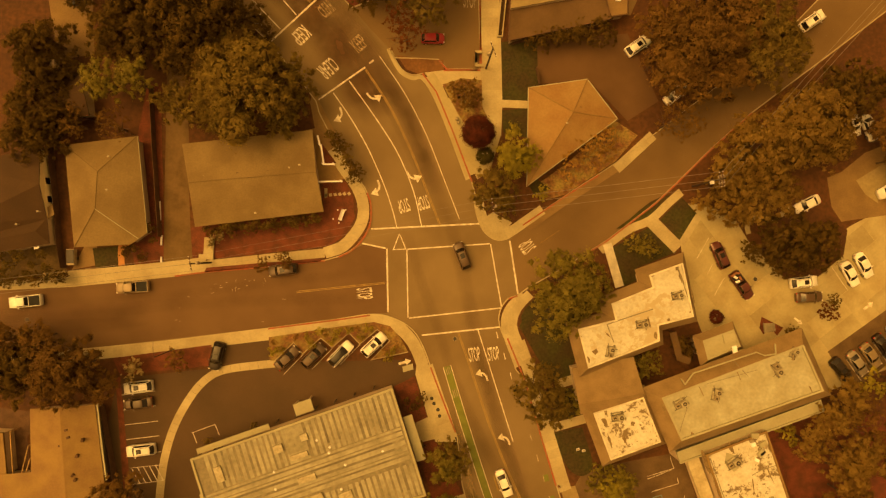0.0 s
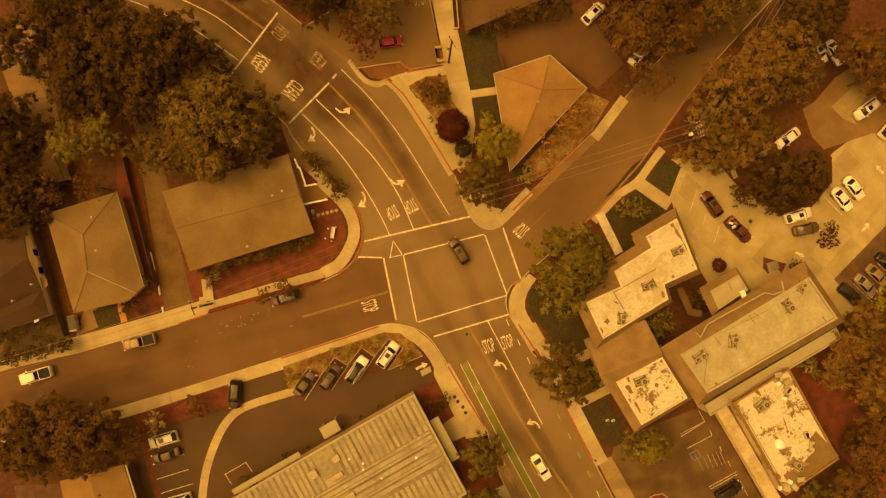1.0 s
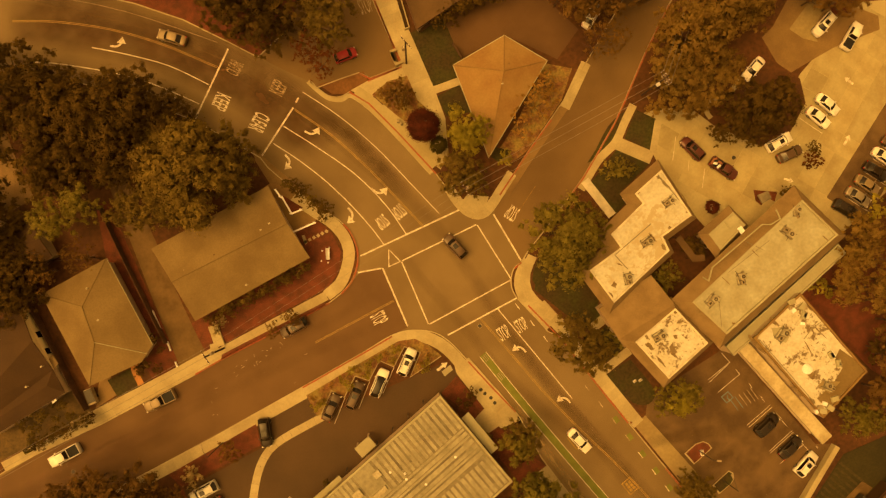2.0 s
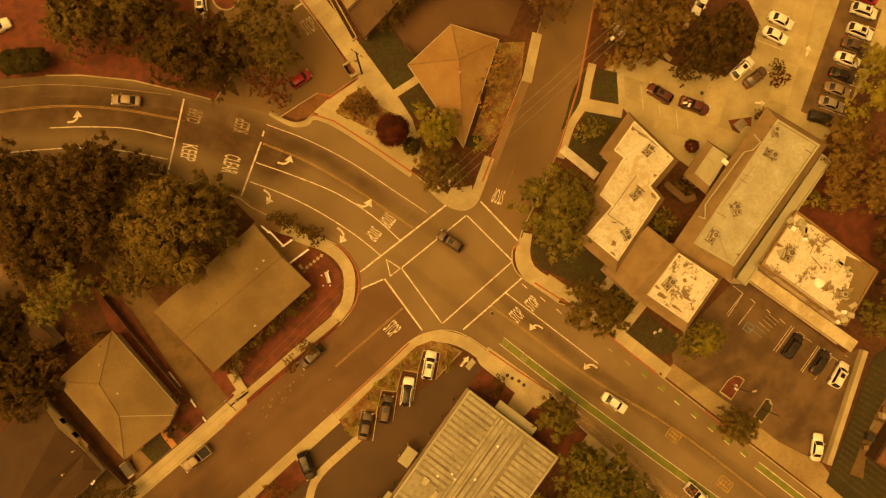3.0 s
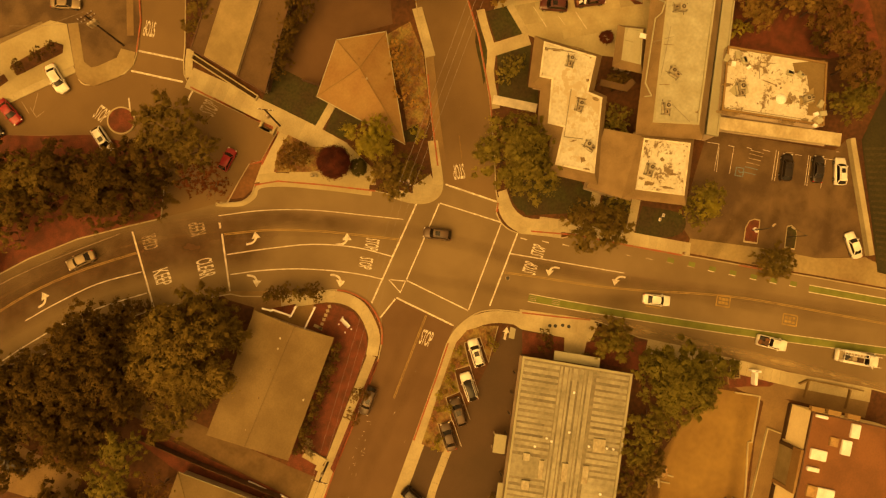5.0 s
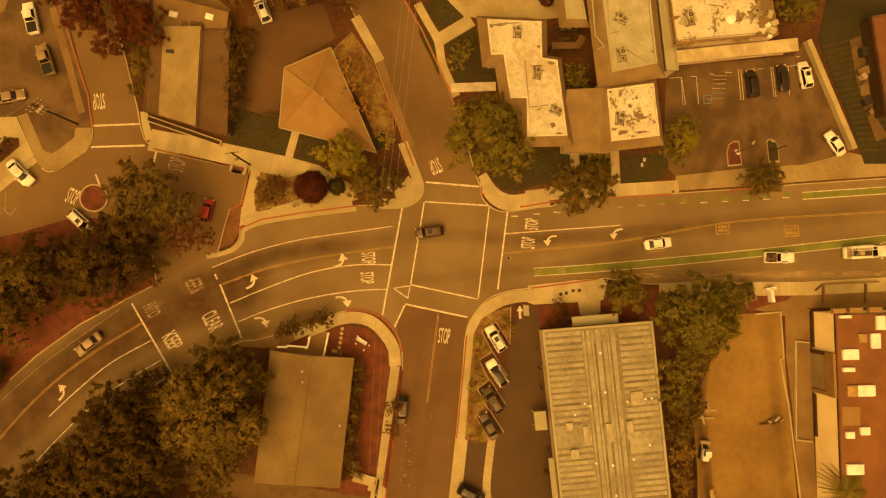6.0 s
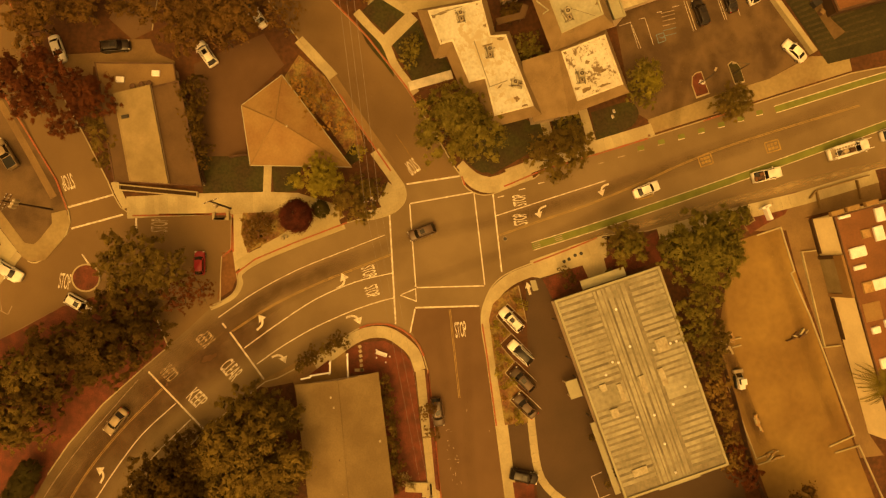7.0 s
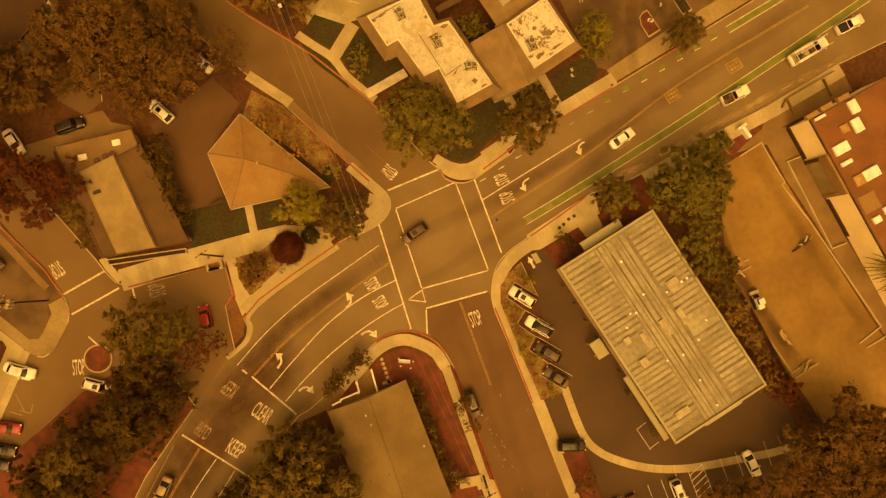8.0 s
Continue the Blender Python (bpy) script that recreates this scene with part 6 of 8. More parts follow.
for pts in ([(53.34, -35.15), (51.15, -35.67), (49.27, -36.71)], [(53.11, -34.7), (54.23, -37.69), (55.22, -40.83)], [(42.49, -33.83), (44.17, -38.69), (46.97, -46.84)]):
    part("roof_seam", band(B(), [(p[0] - c[0], p[1] - c[1]) for p in pts], 0.1, 5.58, 5.63), M["metal_dark"], e, "dark roof seam")
for k, p in enumerate([(49.72, -30.22), (51.06, -31.63), (50.7, -33.04), (53.03, -42.43), (52.44, -40.73), (48.96, -48.56), (47.6, -48.55), (50.22, -47.52)]):
    part("roof_box", box(B(), p[0] - c[0], p[1] - c[1], 5.6, 1.2, 0.8, 0.4, 25 * k, 0.05), M["cream_roof"], e)
grime(e, c, [(41.91, -34.81, 2.4, 0.45, -70), (44.94, -43.83, 1.6, 0.35, -71), (45.87, -32.24, 0.4, 0.9, -158), (46.38, -34.52, 1.1, 0.8, -69), (48.08, -42.33, 1.2, 0.7, -56), (49.48, -38.28, 0.1, 1.6, -174), (46.68, -46.39, 0.5, 0.7, -136), (52.2, -36.53, 1.8, 0.12, -66), (52.2, -32.33, 0.8, 0.3, -69), (52.83, -40.86, 0.5, 0.5, -56)], 5.6, 4)
P8 = [(39.53, -34.71), (41.51, -33.98), (48.73, -54.14), (46.66, -54.8)]
e, c = building("carport", "long pale carport roof beside a car park", P8, 0.3, inset=0.6, category="carport")
flat_roof(e, c, P8, 3.4, "carport_roof", "carport_roof", 0.1, 0.2)
for k in range(6):
    p = mid(mid(P8[0], P8[1]), mid(P8[3], P8[2]), 0.05 + 0.18 * k)
    part("post", box(B(), p[0] - c[0], p[1] - c[1], 0.1, 0.25, 0.25, 3.2), M["plaster"], e)

# dark striped turf east of the car park, with its boundary wall
turf = slab("lawn", [(51.14, -59.64), (64.62, -59.75), (68.79, -76.28), (34.69, -85.0), (31.64, -72.05), (34.12, -70.52)], 0.05, 0.2, "dark_roof", "dark green striped turf behind a boundary wall", category="lawn")
w0, w1, w2, w3 = [(50.32, -60.53), (57.83, -74.19), (36.17, -82.61), (33.35, -71.5)]
for k in range(20):
    p, q = mid(w0, w3, k / 20 + 0.02), mid(w1, w2, k / 20 + 0.02)
    part("turf_stripe", band(B(), [p, q], 0.42, 0.15, 0.215), M["turf"], turf)
slab("pavement", [(52.3, -65.2), (53.6, -67.0), (39.6, -73.0), (37.3, -75.4), (35.9, -73.4), (41.4, -70.0), (46.2, -67.6)], 0.05, 0.225, "dusty_drive", "dusty strip beside a building", category="pavement")
P10 = [(55.67, -66.16), (62.47, -81.25), (43.64, -86.91), (39.61, -72.18)]
e, c = building("red_roof_building", "building with a dark red flat roof", P10, 2.7, "dark_shingle", 0.2, category="building")
flat_roof(e, c, P10, 2.9, "terracotta", "wood", 0.3, 0.3)
part("boundary_wall", band(B(), [(50.17, -57.49), (33.47, -69.25)], 0.9, 0.1, 1.2), M["concrete"], None, "pale low boundary wall beside a car park", "structure")

# two-storey workshop with a rust-coloured roof by the vacant lot
Q = [(4.48, -67.73), (8.17, -82.63), (-32.29, -93.08), (-32.1, -76.53)]
e, c = building("workshop", "two-storey workshop with cream walls, a rust-coloured roof and skylights", Q, 5.9, "cream_wall", 0.02, "building")
flat_roof(e, c, Q, 6.0, "terracotta", "wood", 0.12, 0.2)
turn, wide = heading(Q[0], Q[3]), length(Q[0], Q[3])


def on_wall(k, out):
    """A point in front of the wall that faces the vacant lot."""
    p, d = mid(Q[0], Q[3], k), math.radians(turn - 90)
    return (p[0] + math.cos(d) * out - c[0], p[1] + math.sin(d) * out - c[1])


out = 1 if (Vector(on_wall(0.5, 1.0)) + Vector(c) - Vector((-12.83, -69.35))).length < (Vector(on_wall(0.5, -1.0)) + Vector(c) - Vector((-12.83, -69.35))).length else -1
bay = part("entry_bay", box(B(), *on_wall(0.265, out * 0.1), 0.1, wide * 0.16, 0.3, 4.4, turn), M["olive_roof"], e, "dusty recessed entry")
for k, w in ((0.178, 0.6), (0.352, 0.6)):
    part("jamb", box(B(), *on_wall(k, out * 0.2), 0.1, w, 0.4, 4.9, turn, 0.03), M["dark_shingle" if k < 0.3 else "amber_shingle"], bay, "orange entry frame")
part("lintel", box(B(), *on_wall(0.265, out * 0.2), 3.9, wide * 0.19, 0.5, 2.0, turn, 0.03), M["amber_shingle"], bay, "orange entry frame")
# Dark boxes stand in for the shade along the wall's foot.
for k0, k1 in ((0.0, 0.16), (0.37, 0.56)):
    part("plinth", box(B(), *on_wall((k0 + k1) / 2, out * 0.12), 0.1, wide * (k1 - k0), 0.25, 0.8, turn), M["dark_shingle"], e, "dark strip for shade at the wall foot")
for p, s in zip([(-1.37, -71.41), (-3.82, -71.6), (-6.49, -75.11), (1.66, -75.08), (4.72, -75.33), (-19.12, -75.77), (-25.4, -76.99), (-12.84, -76.15), (4.38, -69.37), (-13.97, -73.88)], ((2.7, 1.7), (2.0, 0.7), (2.9, 1.8), (1.6, 2.4), (1.5, 2.3), (2.8, 1.7), (2.8, 1.4), (1.6, 1.3), (2.0, 0.5), (1.4, 1.1))):
    part("skylight", box(B(), p[0] - c[0], p[1] - c[1], 5.95, s[1], s[0], 0.5, turn, 0.12), M["white_wood"], e, "white roof skylight")
for p, s in zip([(-6.96, -73.24), (1.62, -72.88), (-11.01, -73.64)], ((1.8, 2.4), (1.4, 1.4), (3.0, 3.0))):
    part("air_unit", box(B(), p[0] - c[0], p[1] - c[1], 5.95, s[0], s[1], 0.4 if s[0] < 2 else 0.12, 12, 0.05), M["timber" if s[0] < 2 else "amber_shingle"], e)
for p in [(5.09, -68.29), (5.83, -70.98), (6.63, -74.15)]:
    part("parapet_block", box(B(), p[0] - c[0], p[1] - c[1], 5.6, 2.2, 0.8, 0.7, heading(Q[0], Q[1]), 0.03), M["amber_shingle"], e)
part("low_wall", band(B(), [(-0.83, -68.4), (-1.08, -65.92), (-17.35, -69.3), (-17.09, -72.07)], 0.2, 0.1, 0.6), M["concrete"], None, "low pale wall round a narrow court", "structure")
for pts in ([(8.18, -67.69), (9.47, -68.8), (12.06, -78.31)], [(9.48, -68.9), (6.4, -69.44)], [(11.24, -76.14), (7.96, -76.79)]):
    part("low_wall", band(B(), pts, 0.2, 0.1, 0.7), M["gravel"], None, "low brown wall round a yard", "structure")
slab("driveway", [(3.99, -63.21), (4.83, -67.55), (-17.32, -72.69), (-32.51, -76.85), (-35.83, -79.09), (-36.18, -74.95), (-11.65, -67.66), (-4.08, -65.06)], 0.05, 0.153, "gravel", "dusty court beside a workshop", category="driveway")
slab("planting_bed", [(5.86, -55.08), (7.37, -58.24), (9.32, -65.59), (5.47, -63.39), (3.61, -59.55), (2.19, -57.17)], 0.05, 0.162, "mulch", "dark reddish bare patch behind the sidewalk", category="planting bed")
for pts, mt in (([(6.24, -54.05), (6.6, -55.66), (4.27, -56.93), (3.43, -55.32)], "dark_shingle"),):
    e, c = building("shed", "low shed with a plain flat roof", pts, 2.0, "gravel", 0.2, "shed")
    flat_roof(e, c, pts, 2.2, mt, "olive_roof", 0.08, 0.15)
p = [(37.67, -13.84), (38.4, -16.64), (38.77, -18.13), (40.56, -18.72)]
walk_roof = part("covered_walk", band(B(), p, 1.1, 2.8, 3.0), M["brown_roof"], None, "dark roof of a covered courtyard walk", "structure")
for q in p:
    part("post", box(B(), q[0], q[1], 0.1, 0.14, 0.14, 2.75), M["wood"], walk_roof)

# low walls of the vacant lot
for pts in ([(1.89, -58.25), (3.2, -62.48), (-4.3, -64.58), (-4.68, -63.97), (-12.06, -67.06), (-32.31, -73.97), (-34.09, -69.53)], [(-35.16, -70.47), (-34.04, -74.69), (-43.35, -78.64)], [(-22.76, -52.15), (-35.82, -56.78), (-34.51, -60.64)], [(-36.77, -57.03), (-35.39, -61.59)], [(-16.17, -50.71), (-15.48, -54.86)], [(-17.52, -51.45), (-16.72, -54.82)]):
    part("low_wall", band(B(), pts, 0.22, 0.1, 0.38), M["concrete"], None, "low pale block wall round a vacant lot", "structure")


# ---- trees and shrubs ----
def ico():
    bm = B()
    bmesh.ops.create_icosphere(bm, subdivisions=1, radius=1.0)
    got = np.array([[v.co[:] for v in f.verts] for f in bm.faces])
    bm.free()
    return got / np.linalg.norm(got, axis=2)[:, :, None]


CLUMP = ico()


def crown_mesh(name, radius, tall, boughs, tufts, leaves, leaf, mat, seed, habit="round", full=0.66):
    """A crown of small leaves in tufts, the tufts on boughs, with gaps and an uneven outline; habit: a round dome, or the spired fans of an evergreen; full: how dense the tufts are inside."""
    r = np.random.default_rng(seed)
    up = np.array([0.0, 0.0, 1.0])
    k = np.arange(boughs)
    turn = k * 2.39996 + r.normal(size=boughs) * 0.25 + seed
    far = np.sqrt((k + 0.4) / boughs)
    lobes = 1 + 0.12 * np.sin(2 * turn + seed) + 0.1 * np.sin(3 * turn + 1.7 * seed) + r.uniform(-0.1, 0.1, boughs)
    if habit == "clipped":
        lobes, height, wide, stretch, droop = np.ones(boughs), 0.36 * np.sqrt(1.0 - 0.9 * far ** 2), np.full(boughs, 0.24), 1.0, 0.0
    elif habit == "spired":
        height, wide, stretch, droop = 0.62 - 0.95 * far, 0.27 * r.uniform(0.75, 1.3, boughs), 1.6, 0.45
    else:
        height, wide, stretch, droop = 0.34 * np.sqrt(1.0 - 0.85 * far ** 2) + r.uniform(-0.1, 0.06, boughs), 0.29 * r.uniform(0.75, 1.25, boughs), 1.2, 0.15
    ray = np.stack([np.cos(turn), np.sin(turn), np.zeros(boughs)], 1)
    bough = ray * (0.82 * far * lobes)[:, None] + up * (height * tall / radius)[:, None]
    # tufts over the upper side of each bough
    on = r.integers(0, boughs, tufts)
    way = r.normal(size=(tufts, 3))
    way /= np.linalg.norm(way, axis=1)[:, None]
    way[:, 2] = np.where(r.uniform(size=tufts) < 0.85, np.abs(way[:, 2]), way[:, 2])
    out = ray[on]
    off = way * (wide[on] * (1.25 if boughs < 12 else 1.0) * r.uniform(0.3, 1.0, tufts) ** 0.4)[:, None]
    along = np.sum(off * out, axis=1)
    off += out * (along * (stretch - 1))[:, None]
    off[:, 2] = off[:, 2] * 0.85 - droop * np.maximum(along, 0)
    tuft = bough[on] + off
    size = 0.36 * wide[on] * r.uniform(0.6, 1.4, tufts)
    if habit == "clipped":
        tuft, size = way * np.array([0.84, 0.84, 0.5 * tall / radius]) * r.uniform(0.8, 1.0, tufts)[:, None], np.full(tufts, 0.17)
    # leaves, thrown outward from the tuft's middle
    pick = r.integers(0, tufts, leaves)
    d = r.normal(size=(leaves, 3))
    d /= np.linalg.norm(d, axis=1)[:, None]
    axis = way[pick] * 0.8 + out[pick] * far[on][pick][:, None]
    axis /= np.linalg.norm(axis, axis=1)[:, None] + 1e-6
    spot = d * (size[pick] * np.minimum(np.abs(r.normal(size=leaves)) * 0.62, 0.95))[:, None]
    spot += axis * (np.abs(np.sum(spot * axis, axis=1)) * 0.9)[:, None]
    place = (tuft[pick] + spot) * radius
    n = way[pick] * 0.6 + up * 0.6 + d * 0.4 + r.normal(size=(leaves, 3)) * 0.35
    n /= np.linalg.norm(n, axis=1)[:, None]
    a = np.cross(n, r.normal(size=(leaves, 3)))
    a /= np.linalg.norm(a, axis=1)[:, None]
    b = np.cross(n, a)
    s = (leaf * r.uniform(0.6, 1.3, leaves))[:, None]
    tri = np.stack([place + a * s * 1.25, place - a * s * 0.7 + b * s * 0.7, place - a * s * 0.7 - b * s * 0.7], 1).reshape(-1, 3)
    soft = way[pick] * 0.8 + d * 0.28 + out[pick] * 0.2 + up * 0.4 + r.normal(size=(leaves, 3)) * 0.1
    soft = np.repeat(soft / np.linalg.norm(soft, axis=1)[:, None], 3, axis=0)
    if full:
        # broad inner leaves that close each tuft
        each = (tufts, len(CLUMP), 1, 1)
        lump = CLUMP[None] * r.uniform(0.55, 1.15, each) * (size * full)[:, None, None, None] + r.normal(size=(tufts, len(CLUMP), 1, 3)) * (size * 0.16)[:, None, None, None]
        inner = (lump * np.array([1.0, 1.0, 0.85]) + tuft[:, None, None, :]) * radius
        face = CLUMP.mean(axis=1)[None, :, None, :] * 0.45 + way[:, None, None, :] * 0.6 + up * 0.4 + r.normal(size=(tufts, len(CLUMP), 1, 3)) * 0.16 + np.zeros((1, 1, 3, 1))
        face = (face / np.linalg.norm(face, axis=3)[..., None]).reshape(-1, 3)
        tri, soft, leaves = np.concatenate([tri, inner.reshape(-1, 3)]), np.concatenate([soft, face]), leaves + tufts * len(CLUMP)
    me = bpy.data.meshes.new(name)
    me.vertices.add(leaves * 3)
    me.vertices.foreach_set("co", tri.ravel())
    me.loops.add(leaves * 3)
    me.loops.foreach_set("vertex_index", np.arange(leaves * 3))
    me.polygons.add(leaves)
    me.polygons.foreach_set("loop_start", np.arange(0, leaves * 3, 3))
    me.update(calc_edges=True)
    me.normals_split_custom_set_from_vertices(soft.tolist())
    me.materials.append(mat)
    return me


def trunk_mesh(name, foot, base, height, r0, reach, limbs, seed):
    r, bm = random.Random(seed), B()
    rod(bm, (0, 0, foot), (0, 0, base), r0, 9, r0 * 0.75)
    rod(bm, (0, 0, base), (0.1, 0.05, height * 0.75), r0 * 0.75, 8, r0 * 0.25)
    for k in range(limbs):
        a = 2 * math.pi * k / limbs + r.uniform(-0.4, 0.4)
        tip = Vector((math.cos(a) * reach * r.uniform(0.5, 0.8), math.sin(a) * reach * r.uniform(0.5, 0.8), height * r.uniform(0.6, 0.8)))
        root = Vector((0, 0, base * r.uniform(0.8, 1.3)))
        rod(bm, root, tip, r0 * 0.42, 6, r0 * 0.12)
        rod(bm, root.lerp(tip, 0.5), tip + Vector((r.uniform(-1, 1), r.uniform(-1, 1), 0.4)) * reach * 0.2, r0 * 0.2, 5, 0.02)
    me = bpy.data.meshes.new(name)
    bm.to_mesh(me)
    bm.free()
    me.materials.append(M["bark"])
    return me


WORDS = {"bright": "broad bright green tree", "green": "broad green street tree", "dark": "tall dark evergreen tree", "olive": "large olive-green tree", "yellow": "yellow-green tree", "maroon": "round dark red plum tree", "brown": "smoke-browned broad tree",
         "rust": "rust-red leafed tree", "clipped": "clipped round dark green bush", "dull": "smoke-dulled olive tree", "straw": "wispy dry straw-brown tree", "pale": "pale flowering tree"}
MODELS = {}


def tree(kind, p, radius, where="", sparse=False, group=""):
    """p: the crown's middle in plan; radius: of the crown, in metres."""
    size = 7.0 if radius > 5.2 else 4.0 if radius > 2.6 else 1.8
    key = (kind, size, sparse, len([k for k in TREES if k[0] == kind and k[1] == size]) % 3)
    TREES.append((kind, size))
    if key not in MODELS:
        seed = len(MODELS) + 3
        tall = {7.0: 9.0, 4.0: 5.5, 1.8: 2.6}[size]
        boughs, tufts, leaves, leaf = {7.0: (26, 340, 17500, 0.145), 4.0: (17, 185, 9000, 0.125), 1.8: (10, 90, 2800, 0.1)}[size]
        if kind == "brown":
            leaves = int(leaves * 0.8)
        if kind in ("maroon", "clipped"):
            boughs, tufts, leaves = boughs * 2, tufts * 2, leaves * 2
        if sparse:
            boughs, tufts, leaves = int(boughs * 0.8), tufts // 2, leaves // 4
        foot = {7.0: 3.0, 4.0: 2.0, 1.8: 0.7}[size]
        MODELS[key] = (crown_mesh("crown", size, tall, boughs, tufts, leaves, leaf, LEAF[kind], seed, "clipped" if kind in ("maroon", "clipped") else "spired" if kind == "dark" and size > 2 else "round", 0.0 if sparse else 0.66),
                       trunk_mesh("trunk", 0.0, foot, foot + tall * (0.4 if kind in ("maroon", "clipped") else 0.7), {7.0: 0.38, 4.0: 0.2, 1.8: 0.08}[size], size, {7.0: 8, 4.0: 6, 1.8: 4}[size], seed), foot + tall / 2)
    crown, trunk, mid_z = MODELS[key]
    k = radius / size
    e = thing("tree" if size > 2 else "small_tree", p[0], p[1], 0.14, (len(TREES) * 77) % 360, ("sparse " if sparse else "") + WORDS[kind] + (" " + where if where else " with an uneven crown"), "tree", group)
    e.scale = (k, k, 0.5 + 0.5 * k)
    t = new("trunk", trunk)
    t.parent = e
    cr = new("crown", crown)
    cr.parent, cr.location = e, (0, 0, mid_z)
    return e


TREES = []


def grove(kind, pts, radii, where, sparse=False):
    for p, r in zip(pts, radii):
        tree(kind, p, r, where, sparse)


grove("dark", [(-63.07, 32.57), (-62.39, 27.22), (-64, 22.24), (-49.58, 38.59), (-51.29, 33.57), (-46.63, 34.05), (-42.01, 38.42), (-38.24, 33.37), (-33.71, 36.46), (-36.48, 29.34), (-32.25, 33.75), (-42.16, 30.25), (-45.21, 40.39), (-36.39, 39.7), (-48.06, 41.47)], (3.8, 3.8, 4.0, 4.2, 3.2, 5.0, 5.6, 5.6, 5.4, 4.6, 4.0, 3.8, 5.0, 5.4, 4.0), "behind the houses")
grove("olive", [(-29.95, 24.63), (-24.48, 26.6), (-34.09, 30.25)], (7.4, 4.2, 4.4), "beside the gable house")
grove("olive", [(-24.89, 22.33), (-33.29, 21.18), (-32.54, 31.59)], (3.4, 3.8, 4.2), "beside the gable house")
grove("olive", [(-38.6, 23.2), (-26.0, 20.4), (-35.2, 25.6)], (3.6, 2.7, 4.4), "beside the gable house")
grove("olive", [(-35.54, 20.88), (-42.31, 23.28)], (3.0, 3.2), "beside the gable house")
grove("green", [(-53.14, 26.73), (-48.52, 26.96)], (3.6, 3.4), "in a back yard")
grove("dark", [(-49.84, 48.45), (-46.71, 47.22), (-51.34, 52.27), (-45.4, 42.73), (-56.84, 54.16)], (3.8, 4.4, 4.2, 4.0, 4.6), "beside the curving street")
grove("brown", [(-58.23, 20.11), (-51.98, 19.84)], (3.0, 3.0), "in a back yard", True)
grove("dark", [(-14.01, 56.62), (-12.23, 46.87), (-7.78, 44.32), (-16.06, 48.48), (-11.9, 41.57), (-16.84, 53.88), (-13.17, 51.04)], (4.0, 5.4, 5.0, 4.6, 4.0, 5.0, 4.0), "on the red median")
grove("olive", [(-18.33, 59.41), (-24.81, 60.54)], (4.0, 4.4), "on the red median")
grove("dark", [(-9.27, 74.86), (-6.77, 73.38), (-3.42, 70.85), (-0.41, 69.14), (1.79, 67.95), (-11.76, 76.35)], (1.0, 1.2, 1.1, 1.2, 1.0, 1.2), "in a shrub bed beside a walk")
grove("dark", [(-22.8, 63.64), (-21.66, 58.08), (-19.43, 64.34)], (5.0, 4.4, 4.4), "on the red median")
grove("olive", [(-1.25, 43.99), (-2.27, 38.94)], (5.0, 4.0), "beside the frontage car park")
grove("rust", [(-5.87, 34.38), (-6.94, 36.96)], (3.4, 3.0), "beside the frontage car park", True)
grove("green", [(19.28, -5.29), (17.72, -10.15), (22.4, -7.09)], (5.8, 4.4, 4.0), "on the office lawn")
grove("olive", [(14.44, -22.3), (16.68, -25.47)], (4.4, 3.4), "over the sidewalk")
grove("green", [(21.08, -24.88)], (2.4,), "by an entry path")
grove("green", [(28.16, -37.75), (25.1, -39.08), (25.72, -36.81)], (2.7, 1.9, 1.9), "at the car park's edge")
grove("olive", [(23.53, -52.87), (23.02, -51.51)], (3.1, 2.7), "beside a driveway")
grove("bright", [(-0.03, -45.12), (2.2, -48.91), (-1.18, -42.07), (-2.28, -47.48)], (5.4, 4.6, 4.2, 4.4), "behind the commercial building")
grove("green", [(-8.53, -45.49), (-13.29, -45.06)], (3.6, 3.0), "along the commercial building")
grove("olive", [(-15.01, -47.81), (-19.4, -46.83)], (2.8, 2.8), "along the commercial building")
grove("green", [(-0.04, -33.94)], (3.3,), "in front of the commercial building")
grove("yellow", [(11.59, 15.64), (10.94, 14)], (3.6, 3.0), "at the pyramid house")
grove("olive", [(7.7, 9.0)], (3.9,), "on the kerb corner")
grove("olive", [(9.39, 8.0)], (2.5,), "on the kerb corner")
grove("maroon", [(5.56, 18.86)], (2.9,), "in a gravel garden")
grove("clipped", [(6.86, 15.39)], (1.6,), "clipped beside a plum tree")
grove("brown", [(3.55, 25.76), (4.85, 24.55), (2.44, 26.41)], (2.2, 1.9, 1.5), "in a gravel garden")
grove("yellow", [(16.18, 9.24)], (1.3,), "on a small lawn")
grove("straw", [(23.68, 15.34), (26.31, 17.2), (20.39, 13.02), (27.45, 18.59)], (3.0, 2.6, 2.5, 2.0), "along the pyramid house", True)
grove("dark", [(16.07, 34.22), (18.9, 35.64), (22.21, 36.13), (26, 37.1), (14.66, 34.68)], (1.9, 1.8, 1.9, 1.9, 1.5), "in a hedge row")
grove("brown", [(34.89, 36.16), (40.31, 32.61), (43, 27.69), (45.35, 35.79), (40.81, 38), (48.04, 29.51)], (3.6, 5.4, 4.6, 6.0, 5.4, 4.4), "over a car park")
grove("brown", [(37.05, 29.18), (39.31, 21.87), (36.98, 20.49), (34.27, 30.08), (40.27, 26.45)], (3.4, 4.0, 3.6, 2.8, 3.2), "over a car park", True)
grove("olive", [(50.37, 34.92), (52.63, 30.88)], (5.6, 5.4), "over a car park")
grove("dull", [(50.22, 15.58), (57.14, 19.18), (53.61, 15.85), (46.99, 12.44), (61.72, 16.48), (45.15, 10.83)], (6.2, 6.6, 4.0, 4.8, 4.4, 2.7), "beside the street")
